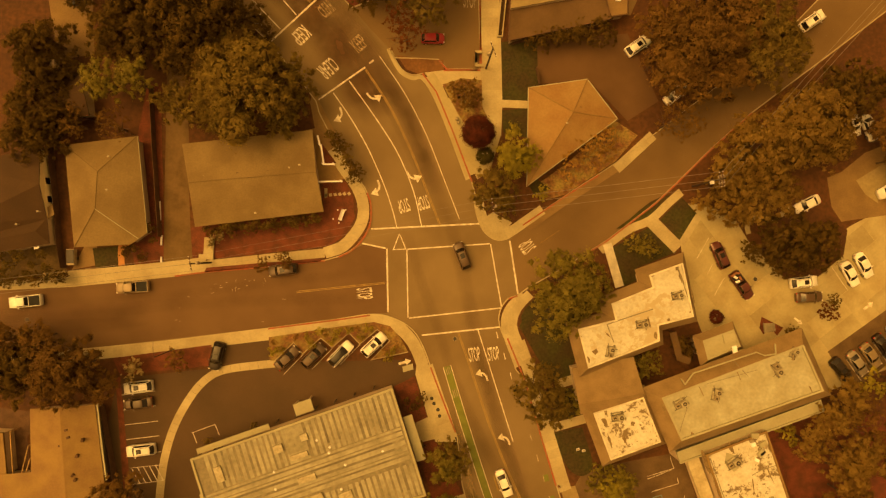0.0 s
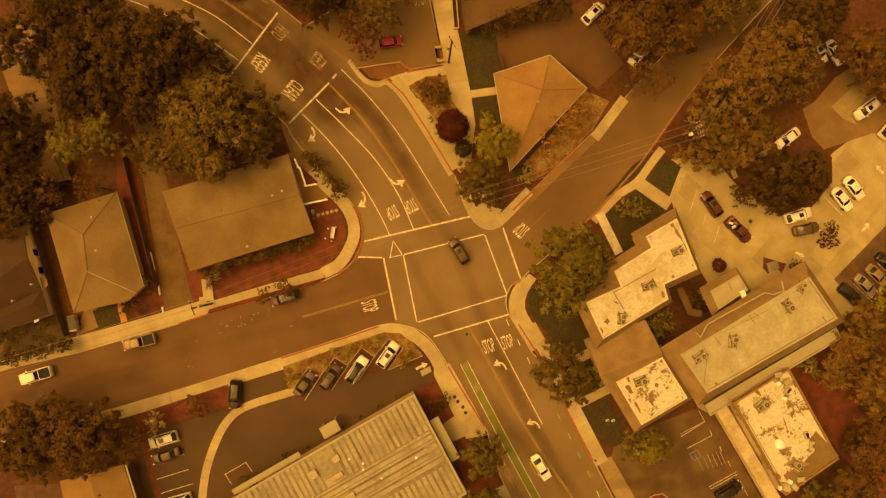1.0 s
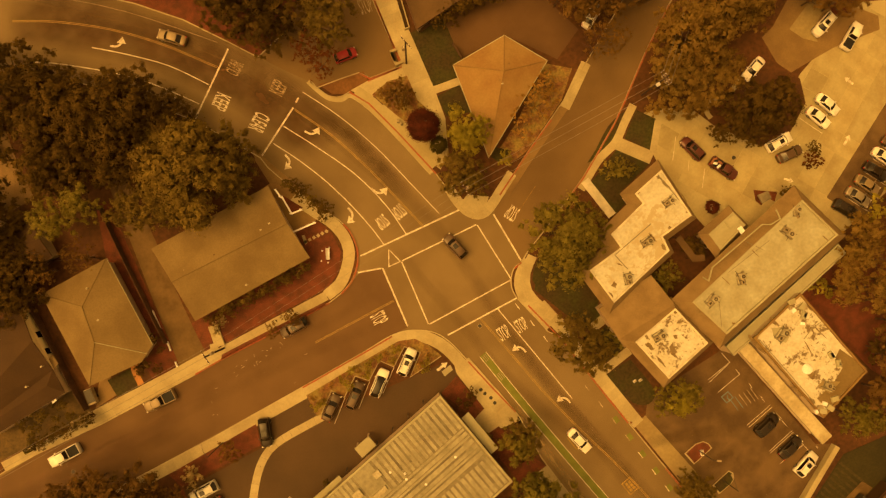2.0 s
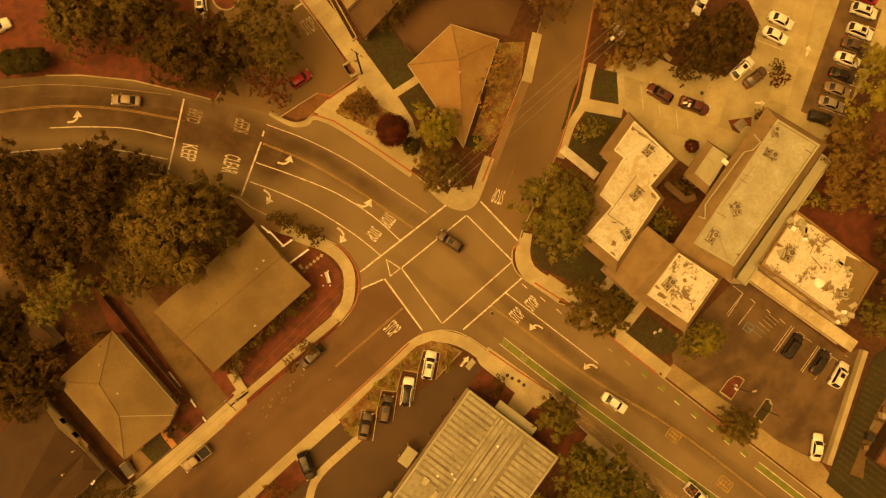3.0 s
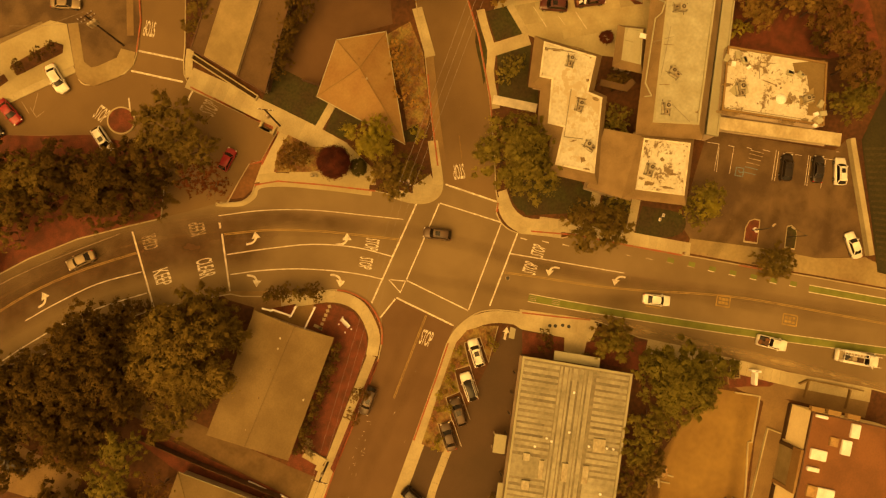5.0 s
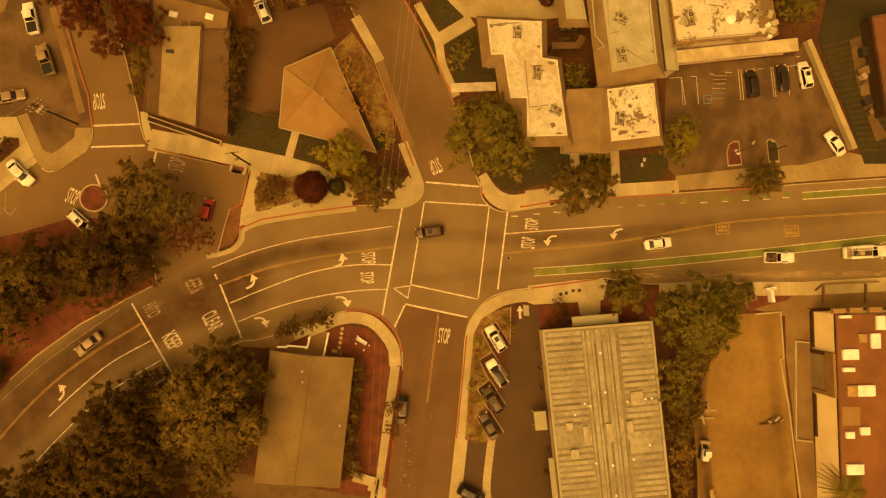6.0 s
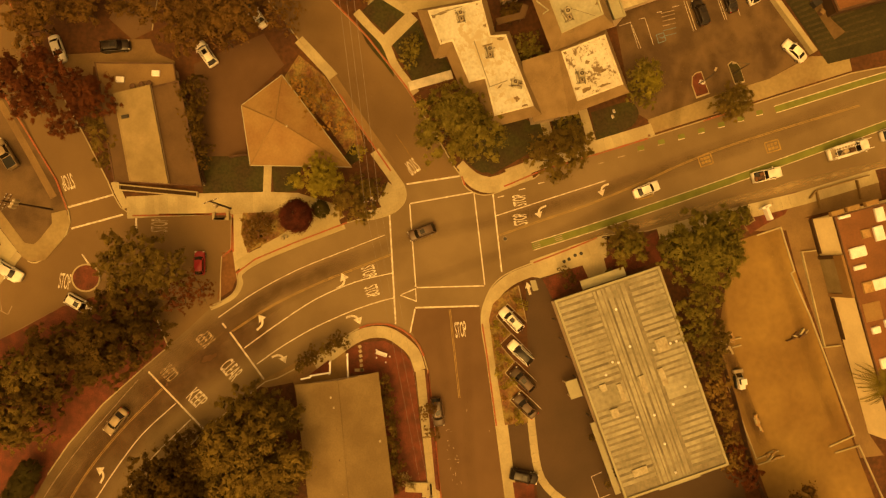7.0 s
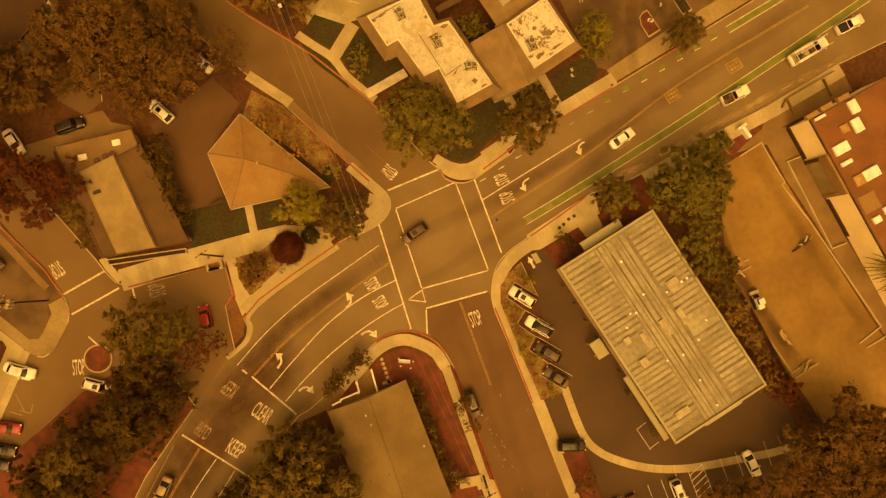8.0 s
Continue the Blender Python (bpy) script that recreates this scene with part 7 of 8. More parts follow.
grove("dark", [(64.75, 24.35), (69.04, 26.89), (60.66, 21.44)], (5.0, 4.6, 3.8), "beside the street")
grove("brown", [(74.0, 18.12), (77.5, 15.18), (76.86, 18.63), (79.71, 16.86), (77.61, 12.21), (74.55, 14.37), (71.79, 19.71)], (4.6, 4.4, 4.2, 4.4, 3.6, 3.0, 3.4), "at the car park's far edge")
grove("dark", [(57.04, 2.1), (61.11, 1.09), (56.54, -1.06), (53.23, -0.3), (61.17, -1.56), (56.16, -3), (50.99, -0.64)], (4.4, 4.2, 3.4, 2.8, 2.6, 2.0, 1.8), "on a car park island")
grove("dull", [(50.51, 6.58), (46.64, 6.21), (43.62, 7.45), (53.8, 9.25), (48.35, 11.34)], (3.2, 3.2, 2.6, 4.0, 4.4), "on a car park island")
grove("yellow", [(77.24, -17.44), (74.67, -22.01), (70.94, -23.02)], (3.2, 3.0, 2.6), "beside a row of stalls")
grove("brown", [(67.92, -27.92), (63.14, -30.93), (68.31, -30.63), (64.5, -34.1)], (4.0, 3.8, 3.6, 3.4), "behind the hall", True)
grove("dull", [(65.13, -25.23), (66.82, -33.55), (59.81, -32), (65.16, -36.84), (62.2, -28.29)], (3.8, 4.4, 3.0, 3.8, 3.0), "behind the hall")
grove("yellow", [(56.95, -30.93)], (2.0,), "behind the hall")
grove("dark", [(74.83, -35.76), (62.08, -44.11)], (3.6, 2.4), "behind the hall")
grove("clipped", [(-37.6, 62.5), (-35.6, 61.5), (-33.8, 60.7)], (2.3, 2.4, 2.1), "in a broad hedge on red soil")
grove("olive", [(-28.15, 58.09)], (2.6,), "on the red median", True)
grove("green", [(52.69, -51.97), (55.43, -53.1)], (3.2, 3.0), "behind a building")
grove("brown", [(-69.17, -13.96), (-63.44, -13.34), (-70.87, -18.49)], (3.4, 3.0, 3.6), "beside the tan house")
grove("brown", [(-57.44, -17.97), (-53.86, -20.46), (-60.43, -19.5)], (5.4, 3.2, 4.4), "beside the tan house")
grove("dark", [(-63.83, -16.84), (-66.81, -20.28), (-66.37, -16.81)], (4.8, 4.6, 4.2), "beside the tan house")
grove("pale", [(-50, -18.85)], (1.9,), "at a car park bed")
grove("brown", [(-43.16, -17.57), (-25.85, -1.5), (-29.5, -2.12)], (1.8, 1.6, 1.3), "beside the street")
grove("rust", [(24.23, 49.47), (20.8, 54.14)], (3.6, 3.0), "beside a side street")
grove("rust", [(28.44, 57.1), (26.69, 61.26), (25.82, 52.87), (23.64, 59.55)], (4.0, 4.6, 3.0, 3.4), "beside a side street")
grove("olive", [(18.45, 49.95), (14.72, 49.4), (21.57, 50.84)], (2.4, 1.8, 2.3), "beside a side street")
grove("brown", [(36.35, 59.27), (39.04, 52.13), (39.53, 45.34), (36.3, 33.16), (42.56, 55.55), (37.84, 29.02)], (4.2, 3.0, 3.0, 3.2, 5.6, 5.0), "behind the shops")
grove("brown", [(43.59, 48.55), (39.27, 53), (47.7, 44.99), (43.9, 33.2), (38.26, 28.83), (44.92, 37.35), (36.81, 34.02)], (4.0, 3.4, 4.2, 5.2, 5.0, 3.6, 2.4), "behind the shops")
grove("dark", [(27.44, 35.11), (24.65, 34.92), (21.87, 35.46), (19.09, 35.09), (17.25, 36.17)], (1.7, 1.5, 1.8, 1.6, 1.4), "in a hedge row")
grove("brown", [(-44.63, -58.13), (-46.75, -64.2), (-46.12, -51.99), (-52.01, -56.9), (-52.64, -62.44), (-51.74, -49.4), (-51.7, -42.83), (-50.91, -38.39)], (6.2, 4.6, 3.8, 5.4, 5.4, 5.0, 4.6, 4.4), "at the end of a car park")
grove("dull", [(-27.14, -49.8), (-31.64, -50.66), (-35.21, -51.44), (-23.09, -48.98)], (2.4, 2.2, 2.2, 2.5), "along a wall")
grove("rust", [(-37.41, -53.85), (-33.57, -52)], (2.6, 1.8), "along a wall")
grove("olive", [(1.03, -33.3)], (3.0,), "in a mulch bed")
grove("yellow", [(27.19, -38.08)], (2.7,), "beside an entry")
grove("green", [(33.84, -18.91), (32.44, -19.81)], (2.4, 1.8), "in a small courtyard")
grove("dark", [(39.47, -15.75), (40.4, -17.15)], (1.6, 1.4), "in a narrow courtyard")
grove("green", [(31.65, 0.72), (33.98, -0.03)], (1.7, 1.9), "on an office lawn")
grove("rust", [(64.2, -10.77)], (1.5,), "beside parked cars")
grove("dark", [(58.22, -14.23), (65.54, -9.09), (60.3, -3.51)], (1.5, 1.2, 1.4), "in a car park bed")
grove("maroon", [(45.4, -11.53)], (1.3,), "at an entry bed")
grove("brown", [(62.66, -45.5), (58.92, -49.85), (65.57, -40.49)], (4.2, 4.4, 4.0), "behind the hall")
grove("dark", [(-65.12, 32.42), (-61.75, 33.31), (-64.3, 28.12), (-61.77, 27.27), (-65.16, 22.94), (-61.38, 21.66), (-66.02, 18.2), (-62.66, 17.34)], (3.6, 3.4, 3.8, 3.2, 3.8, 3.2, 3.8, 3.4), "beside a small house")
grove("dark", [(-63.16, 20.22), (-60.51, 20.86)], (3.8, 3.0), "beside the dark house")
grove("dark", [(-57.88, 43.76), (-52.78, 46.33)], (5.0, 5.0), "behind the houses")
grove("dark", [(-44.98, 43.59), (-49.1, 40.67), (-51.77, 34.8)], (5.0, 5.2, 4.6), "behind the houses")
# low shrubs along the gable house and the street
SHRUBS = ([(-36.49, 3.22), (-35.28, 3.96), (-34.18, 3.49), (-32.97, 4.14), (-31.67, 3.66), (-30.65, 4.31), (-29.35, 3.84), (-28.14, 4.49), (-26.93, 4.11), (-25.81, 4.86), (-24.6, 4.47), (-23.38, 5.13), (-22.26, 4.75), (-20.95, 5.3)], [(-71.67, -1.23), (-69.87, -2.16), (-68.06, -0.79), (-66.25, -2), (-64.62, -0.35), (-70.78, -3.54), (-67.16, -3.48), (-68.96, 0.61), (-71.21, 0.16), (-65.79, 0.59), (-63.99, -2.67)], [(-72.14, -4.92), (-70.78, -4.74), (-69.43, -4.66), (-68.07, -4.58), (-66.71, -4.41), (-65.36, -4.32), (-64, -4.24), (-62.63, -4.07), (-61.54, -3.98)])
SHRUBS += ([(-18.26, 18.68), (-17.32, 17.73), (-16.58, 16.51), (-15.93, 14.9), (-15, 13.49), (-14.35, 12.35)], [(-38.61, 3.79), (-37.69, 3.04), (-51.22, 0.03), (-50.03, 0.49), (-48.76, -0.91), (-47.54, 3.74), (-47.09, 1.87)], [(-6.28, -24.82), (-4.87, -25.78), (-3.92, -24.38)], [(-3.87, -31.95), (-2.41, -34.11), (-0.74, -37.23)],
          [(-38.54, -30.81), (-36.76, -32.1), (-27.15, -31.79), (-31.1, -28.4)])
for pts in SHRUBS:
    for i, p in enumerate(pts):
        tree("olive" if pts is SHRUBS[0] and i % 3 == 1 else "olive" if pts is SHRUBS[1] else "dark" if i % 3 else "olive", p, 0.7 + 0.4 * ((i * 7) % 3) / 2 + (0.4 if pts is SHRUBS[3] else 0.15 if pts is SHRUBS[0] else 0.0), "growing as a low shrub", False, "low shrubs")

grove("pale", [(-37.3, 1.9), (-36.2, 2.3), (-37.9, 1.0)], (0.9, 0.8, 0.7), "beside pale steps")
grove("pale", [(-64.02, -4.11), (-62.58, -4.02), (-61.32, -3.85)], (0.9, 1.0, 0.8), "over a dark hedge at the street")

for i, p in enumerate([(-27.72, -14.92), (-26.65, -16.18), (-27.89, -16.48), (-24.32, -14.18), (-22.45, -14.05), (-21.69, -15.3), (-19.35, -13.77), (-18.42, -15.03), (-17.48, -13.47), (-14.36, -12.88), (-13.74, -14.3), (-12.49, -12.9), (-9.7, -16.7), (-8.44, -16.55), (-9.23, -17.49), (-7.81, -15.78), (-15.61, -13.18), (-20.28, -13.13)]):
    tree("yellow" if i % 3 else "straw", p, 0.55 + 0.15 * (i % 3), "growing as a low tuft of grass", False, "grass tufts")

# palm
pb = (-22.77, -75.62)
palm = thing("palm_tree", pb[0], pb[1], 0.14, 0, "palm with drooping green fronds", "tree")
part("trunk", rod(B(), (0, 0, 0), (0.2, 0, 6.0), 0.26, 10, 0.2), M["bark"], palm)
for k in range(44):
    a, lift, long = k * 2.4, 0.95 - 0.085 * (k % 13), 3.6 + 0.5 * (k % 3)
    bm = B()
    line_of = lambda t: Vector((0.2 + math.cos(a) * long * t, math.sin(a) * long * t, 6.1 + 2.2 * lift * t - 3.0 * t * t))
    side = Vector((-math.sin(a), math.cos(a), 0))
    for i in range(15):
        t = 0.1 + 0.9 * i / 14
        root, on = line_of(t), (line_of(t + 0.02) - line_of(t)).normalized()
        for q in (-1, 1):
            tip = root + side * q * 0.75 * math.sin(math.pi * min(0.92, t + 0.1)) + on * 0.35 + Vector((0, 0, -0.3))
            w = on * 0.085
            bm.faces.new([bm.verts.new(p) for p in (root - w, root + w, tip)])
    for i in range(6):
        p, q = line_of(i / 6), line_of((i + 1) / 6)
        bm.faces.new([bm.verts.new(v) for v in (p + side * 0.05, p - side * 0.05, q - side * 0.04, q + side * 0.04)])
    part("frond", bm, LEAF["green"], palm)


# ---- vehicles ----
def loft(bm, rings):
    vs = [[bm.verts.new(p) for p in r] for r in rings]
    n = len(vs[0])
    for a, b in zip(vs, vs[1:]):
        for i in range(n):
            bm.faces.new((a[i], a[(i + 1) % n], b[(i + 1) % n], b[i]))
    bm.faces.new(vs[0][::-1])
    bm.faces.new(vs[-1])
    return bm


SIZES = {  # length, width, belt height, roof height, cabin: windscreen foot, roof front, roof back, rear window foot (shares of the length from the nose)
    "sedan": (4.7, 1.8, 0.92, 1.42, 0.27, 0.42, 0.69, 0.84), "hatchback": (3.9, 1.74, 0.95, 1.47, 0.25, 0.40, 0.82, 0.96), "suv": (4.7, 1.88, 1.05, 1.64, 0.25, 0.38, 0.86, 0.97),
    "crossover": (4.8, 1.9, 1.05, 1.6, 0.26, 0.4, 0.84, 0.97), "pickup": (5.3, 1.9, 1.05, 1.75, 0.25, 0.34, 0.55, 0.61), "utility_truck": (7.6, 2.2, 1.15, 2.0, 0.12, 0.2, 0.32, 0.36)}
BUILT = {}


def rounded(ob):
    for f in ob.data.polygons:
        f.use_smooth = True
    return ob


def car_model(kind, colour):
    L, W, belt, top, w0, w1, w2, w3 = SIZES[kind]
    e = thing("car" if kind not in ("pickup", "utility_truck") else kind + ("_truck" if kind == "pickup" else ""), 0, 0, 0)
    paint, x = PAINT[colour], lambda s: L / 2 - L * s
    rings = []
    square = kind in ("pickup", "utility_truck", "suv")
    tail = ((0.95, 0.97, 0.99), (0.985, 0.93, 0.96), (1.0, 0.84, 0.86)) if square else ((0.93, 0.95, 0.98), (0.975, 0.86, 0.93), (1.0, 0.66, 0.8))
    for s, w, b in ((0.0, 0.6, 0.55), (0.01, 0.74, 0.66), (0.035, 0.87, 0.76), (0.09, 0.95, 0.84), (0.17, 0.985, 0.91), (w0, 1.0, 0.97), (0.5, 1.0, 1.0), (0.78, 1.0, 1.0), *tail):
        h, z = W / 2 * w, belt * b
        rings.append([(x(s), -h * 0.94, 0.26), (x(s), -h, 0.5), (x(s), -h * 0.985, z - 0.14), (x(s), -h * 0.9, z - 0.02), (x(s), -h * 0.45, z + 0.035), (x(s), 0, z + 0.045),
                      (x(s), h * 0.45, z + 0.035), (x(s), h * 0.9, z - 0.02), (x(s), h * 0.985, z - 0.14), (x(s), h, 0.5), (x(s), h * 0.94, 0.26)])
    body = rounded(part("body", loft(B(), rings), paint, e))
    hb, ht = W / 2 * 0.87, W / 2 * 0.67
    lo, hi = belt - 0.03, top - 0.06
    arc = (-1, -0.8, -0.45, 0, 0.45, 0.8, 1)

    def pane(name, s0, s1, bow, back):
        """A bowed front or rear window between the belt and the roof."""
        low = [(x(s0) + bow * (1 - q * q), q * hb, lo) for q in arc] + [(x(s0) - back, hb, lo), (x(s0) - back, -hb, lo)]
        high = [(x(s1) + bow * 0.7 * (1 - q * q), q * ht, hi) for q in arc] + [(x(s1) - back, ht, hi), (x(s1) - back, -ht, hi)]
        part(name, loft(B(), [low, high]), M["glass"], e)

    pane("windscreen", w0 + 0.015, w1, 0.2, 0.25)
    pane("rear_window", w3, w2, -0.12, -0.25)
    for q in (-1, 1):
        part("side_window", loft(B(), [[(x(w0) - 0.1, q * hb, lo), (x(w3) + 0.1, q * hb, lo), (x(w3) + 0.1, q * (hb - 0.1), lo), (x(w0) - 0.1, q * (hb - 0.1), lo)],
                                       [(x(w1) - 0.05, q * ht, hi), (x(w2) + 0.05, q * ht, hi), (x(w2) + 0.05, q * (ht - 0.1), hi), (x(w1) - 0.05, q * (ht - 0.1), hi)]]), M["glass"], e)
        part("mirror", box(B(), x(w0) - 0.35, q * (W / 2 + 0.1), belt - 0.05, 0.14, 0.22, 0.14), paint, e)
        part("headlight", box(B(), x(0.035), q * W * 0.36, belt * 0.64, 0.2, 0.32, 0.12, -q * 25), M["lamp_glass"], e)
        part("tail_light", box(B(), x(0.975), q * W * 0.38, belt * 0.72, 0.14, 0.24, 0.18, q * 12), M["tail_glass"], e)
        for s in (0.18, 0.8):
            wheel = part("wheel", rod(B(), (x(s), q * (W / 2 - 0.2), 0.33), (x(s), q * (W / 2 + 0.005), 0.33), 0.33, 18), M["tyre"], e)
            part("rim", rod(B(), (x(s), q * (W / 2 - 0.02), 0.33), (x(s), q * (W / 2 + 0.02), 0.33), 0.2, 12), M["rim"], wheel)
    levels = []
    for shrink, z in ((0.97, hi - 0.03), (1.0, hi + 0.01), (0.94, top - 0.02), (0.8, top)):
        f, r = x(w1) + 0.04 - 0.25 * (1 - shrink), x(w2) - 0.04 + 0.25 * (1 - shrink)
        levels.append([(f + 0.13 * (1 - q * q), q * ht * shrink, z) for q in arc] + [(r - 0.08 * (1 - q * q), q * ht * shrink, z) for q in arc[::-1]])
    rounded(part("roof", loft(B(), levels), M["glass"] if kind == "crossover" else paint, e, "black glass roof" if kind == "crossover" else ""))
    for q in (-1, 1):
        part("pillar", rod(B(), (x(w0) + 0.02, q * hb, lo), (x(w1) + 0.02, q * ht, hi), 0.05, 6), paint, e)
        part("pillar", rod(B(), (x(w3) - 0.02, q * hb, lo), (x(w2) - 0.02, q * ht, hi), 0.07, 6), paint, e)
        part("roof_gutter", rod(B(), (x(w1), q * ht, hi + 0.01), (x(w2), q * ht, hi + 0.01), 0.05, 6), paint, e)
    if kind == "suv":
        for q in (-1, 1):
            part("roof_rail", rod(B(), (x(w1 + 0.05), q * ht * 0.88, top + 0.05), (x(w2 - 0.03), q * ht * 0.88, top + 0.05), 0.03, 6), M["dark_metal"], e)
        part("sunroof", box(B(), x(w1 + 0.13), 0, top - 0.01, 0.8, 0.75, 0.03, 0, 0.01), M["glass"], e)
    if kind == "pickup":
        part("bed_floor", box(B(), x(0.81), 0, belt - 0.02, L * 0.335, W * 0.84, 0.085), M["tyre"], e, "dark bed liner")
        bm = B()
        band(bm, [(x(0.64), -W * 0.44), (x(0.985), -W * 0.44), (x(0.985), W * 0.44), (x(0.64), W * 0.44), (x(0.64), -W * 0.44)], 0.07, belt - 0.1, belt + 0.1)
        part("bed_rail", bm, paint, e)
    if kind == "utility_truck":
        part("bed_floor", box(B(), x(0.68), 0, belt - 0.02, L * 0.58, W * 0.9, 0.1), M["grey_metal"], e)
        for q in (-1, 1):
            part("tool_locker", box(B(), x(0.66), q * W * 0.4, belt, L * 0.5, 0.42, 0.55, 0, 0.04), paint, e)
            bm = rod(rod(B(), (x(0.1), q * 0.85, 2.5), (x(0.98), q * 0.85, 2.5), 0.04), (x(0.98), q * 0.85, 1.0), (x(0.98), q * 0.85, 2.5), 0.05)
            part("rack_rail", rod(bm, (x(0.36), q * 0.85, 1.0), (x(0.36), q * 0.85, 2.5), 0.05), M["white_wood"], e)
        for k in range(9):
            part("ladder_rung", rod(B(), (x(0.35 + 0.07 * k), 0.3, 2.55), (x(0.35 + 0.07 * k), 0.85, 2.55), 0.03), M["white_wood"], e)
        part("ladder_rail", rod(rod(B(), (x(0.3), 0.3, 2.55), (x(0.97), 0.3, 2.55), 0.04), (x(0.97), -0.9, 2.5), (x(0.97), 0.9, 2.5), 0.04), M["white_wood"], e)
        for k, s in enumerate((0.5, 0.66, 0.82)):
            part("load", box(B(), x(s), -0.25 + 0.1 * k, belt + 0.08, 0.9, 0.7, 0.5, 20 * k, 0.05), M[("wood", "grey_metal", "dark_metal")[k]], e)
    return e


def car(kind, colour, tail, nose, where, group="", z=0.0):
    """tail and nose: two points in plan along the vehicle."""
    key = (kind, colour)
    c, turn = mid(tail, nose), heading(tail, nose)
    name = {"suv": "sport utility vehicle", "crossover": "crossover car", "pickup": "pickup truck", "utility_truck": "utility truck with ladder rack"}.get(kind, kind)
    m = pose(c[0], c[1], z, 0, 0, turn)
    if key not in BUILT:
        BUILT[key] = car_model(kind, colour)
        BUILT[key].matrix_basis = m
        e = BUILT[key]
    else:
        e = copy_thing(BUILT[key], m)
    return tagged(e, colour.replace("_", " ") + " " + name + " " + where, "truck" if "truck" in name else "car", group)


car("suv", "grey", (3.93, -3.31), (2.24, 1.24), "crossing the junction")
car("sedan", "silver", (-25.33, 47.25), (-28.18, 49.52), "driving along the curved street")
car("sedan", "white", (9.06, -37.08), (10.63, -41.19), "driving beside the bike lane")
car("suv", "grey", (-24.27, -2.95), (-28.83, -3.48), "parked at the kerb")
car("pickup", "silver", (-48.41, -5.67), (-53.54, -6), "parked at the kerb")
car("pickup", "white", (-65.55, -7.75), (-70.62, -8.26), "parked at the kerb")
car("sedan", "grey", (-27.8, -19.44), (-24.06, -16.01), "in an angled stall", "angled stalls", 0.15)
car("suv", "grey", (-23.42, -19.12), (-19.76, -15.59), "in an angled stall", "angled stalls", 0.15)
car("crossover", "white", (-19.03, -18.99), (-15.26, -15.17), "with a black roof in an angled stall", "angled stalls", 0.15)
car("suv", "white", (-13.4, -17.3), (-9.9, -14.01), "in an angled stall", "angled stalls", 0.15)
car("suv", "black", (-36.77, -15.12), (-37.9, -19.4), "parked at the lot entrance", "", 0.15)
car("suv", "white", (-47.75, -21.88), (-52.33, -22.37), "in a stall beside a red bed", "west stalls", 0.15)
car("sedan", "grey", (-48.04, -24.57), (-52.16, -25.07), "in a shaded stall", "west stalls", 0.15)
car("suv", "white", (-47.34, -32.22), (-52.01, -32.69), "in a stall", "west stalls", 0.15)
car("sedan", "white", (-46.38, -45.22), (-50.28, -46.02), "parked across a concrete walk", "west stalls", 0.15)
car("hatchback", "red", (-3.15, 35.22), (0, 35.23), "in the frontage car park")
car("suv", "white", (31.4, 33.1), (34.64, 35.32), "under trees", "", 0.15)
car("sedan", "white", (37.77, 24.76), (41.11, 27.36), "half hidden under trees", "", 0.14)
car("suv", "white", (61.65, 37.62), (64.54, 39.58), "beside the street", "", 0.14)
car("suv", "white", (69.07, 23.28), (70.63, 18.9), "half hidden under trees", "", 0.14)
car("sedan", "white", (72.05, 22.5), (73.71, 18.22), "half hidden under trees", "", 0.14)
car("sedan", "white", (64.28, 8.52), (59.53, 6.21), "parked under trees", "office car park", 0.2)
car("suv", "white", (78.56, 10.8), (74.35, 8.79), "on a pale concrete pad", "office car park", 0.17)
car("pickup", "white", (77.39, 4.0), (83.21, 8.28), "with a dark loaded bed", "office car park", 0.16)
car("sedan", "white", (70.49, -0.92), (72.9, -5.32), "in the pale car park", "office car park", 0.15)
car("sedan", "white", (68.02, -2.29), (70.54, -6.87), "in the pale car park", "office car park", 0.15)
car("suv", "white", (58.36, -6.21), (64.03, -5.59), "in the pale car park", "office car park", 0.15)
car("sedan", "grey", (59.55, -8.57), (64.74, -8.35), "beside a white vehicle", "office car park", 0.15)
car("suv", "dark_red", (47.73, -3.57), (45.73, 1.13), "in the pale car park", "office car park", 0.15)
truck = car("pickup", "dark_red", (48.64, -3.8), (52.26, -8.95), "with a red and white load", "office car park", 0.15)
for k, (x, y, mt) in enumerate(((-1.3, 0.3, "red_paint"), (-1.9, -0.3, "white_wood"), (-2.3, 0.35, "red_paint"), (-1.1, -0.4, "white_wood"), (-2.4, -0.4, "red_paint"))):
    part("load", box(B(), x, y, 1.1, 0.7, 0.35, 0.25, 25 * k, 0.03), M[mt], truck, "boxes loaded in the bed")
for kind, colour, a, b in (("suv", "white", (83.29, -8.03), (86.51, -12.25)), ("suv", "white", (80.68, -10.5), (83.6, -14.77)), ("sedan", "grey", (78.56, -12.21), (81.21, -15.97)), ("sedan", "white", (76.09, -13.36), (78.86, -17.3)),
                           ("sedan", "black", (73.67, -14.99), (76.51, -18.98)), ("sedan", "silver", (71.4, -16.59), (74.2, -20.45)), ("sedan", "beige", (69.06, -17.91), (71.86, -21.77)), ("suv", "black", (65.99, -18.88), (69.21, -23.01)),
                           ("hatchback", "red", (85.46, -6.8), (88.18, -10.48))):
    car(kind, colour, a, b, "in a row of stalls", "row of parked cars", 0.15)
car("suv", "black", (38.25, -50.13), (42.57, -48.63), "in a stall by the carport", "south car park", 0.15)
car("sedan", "black", (40.52, -55.32), (44.84, -53.72), "in a stall by the carport", "south car park", 0.15)
car("suv", "white", (41.86, -59.18), (46.38, -57.12), "in a stall by the carport", "south car park", 0.15)
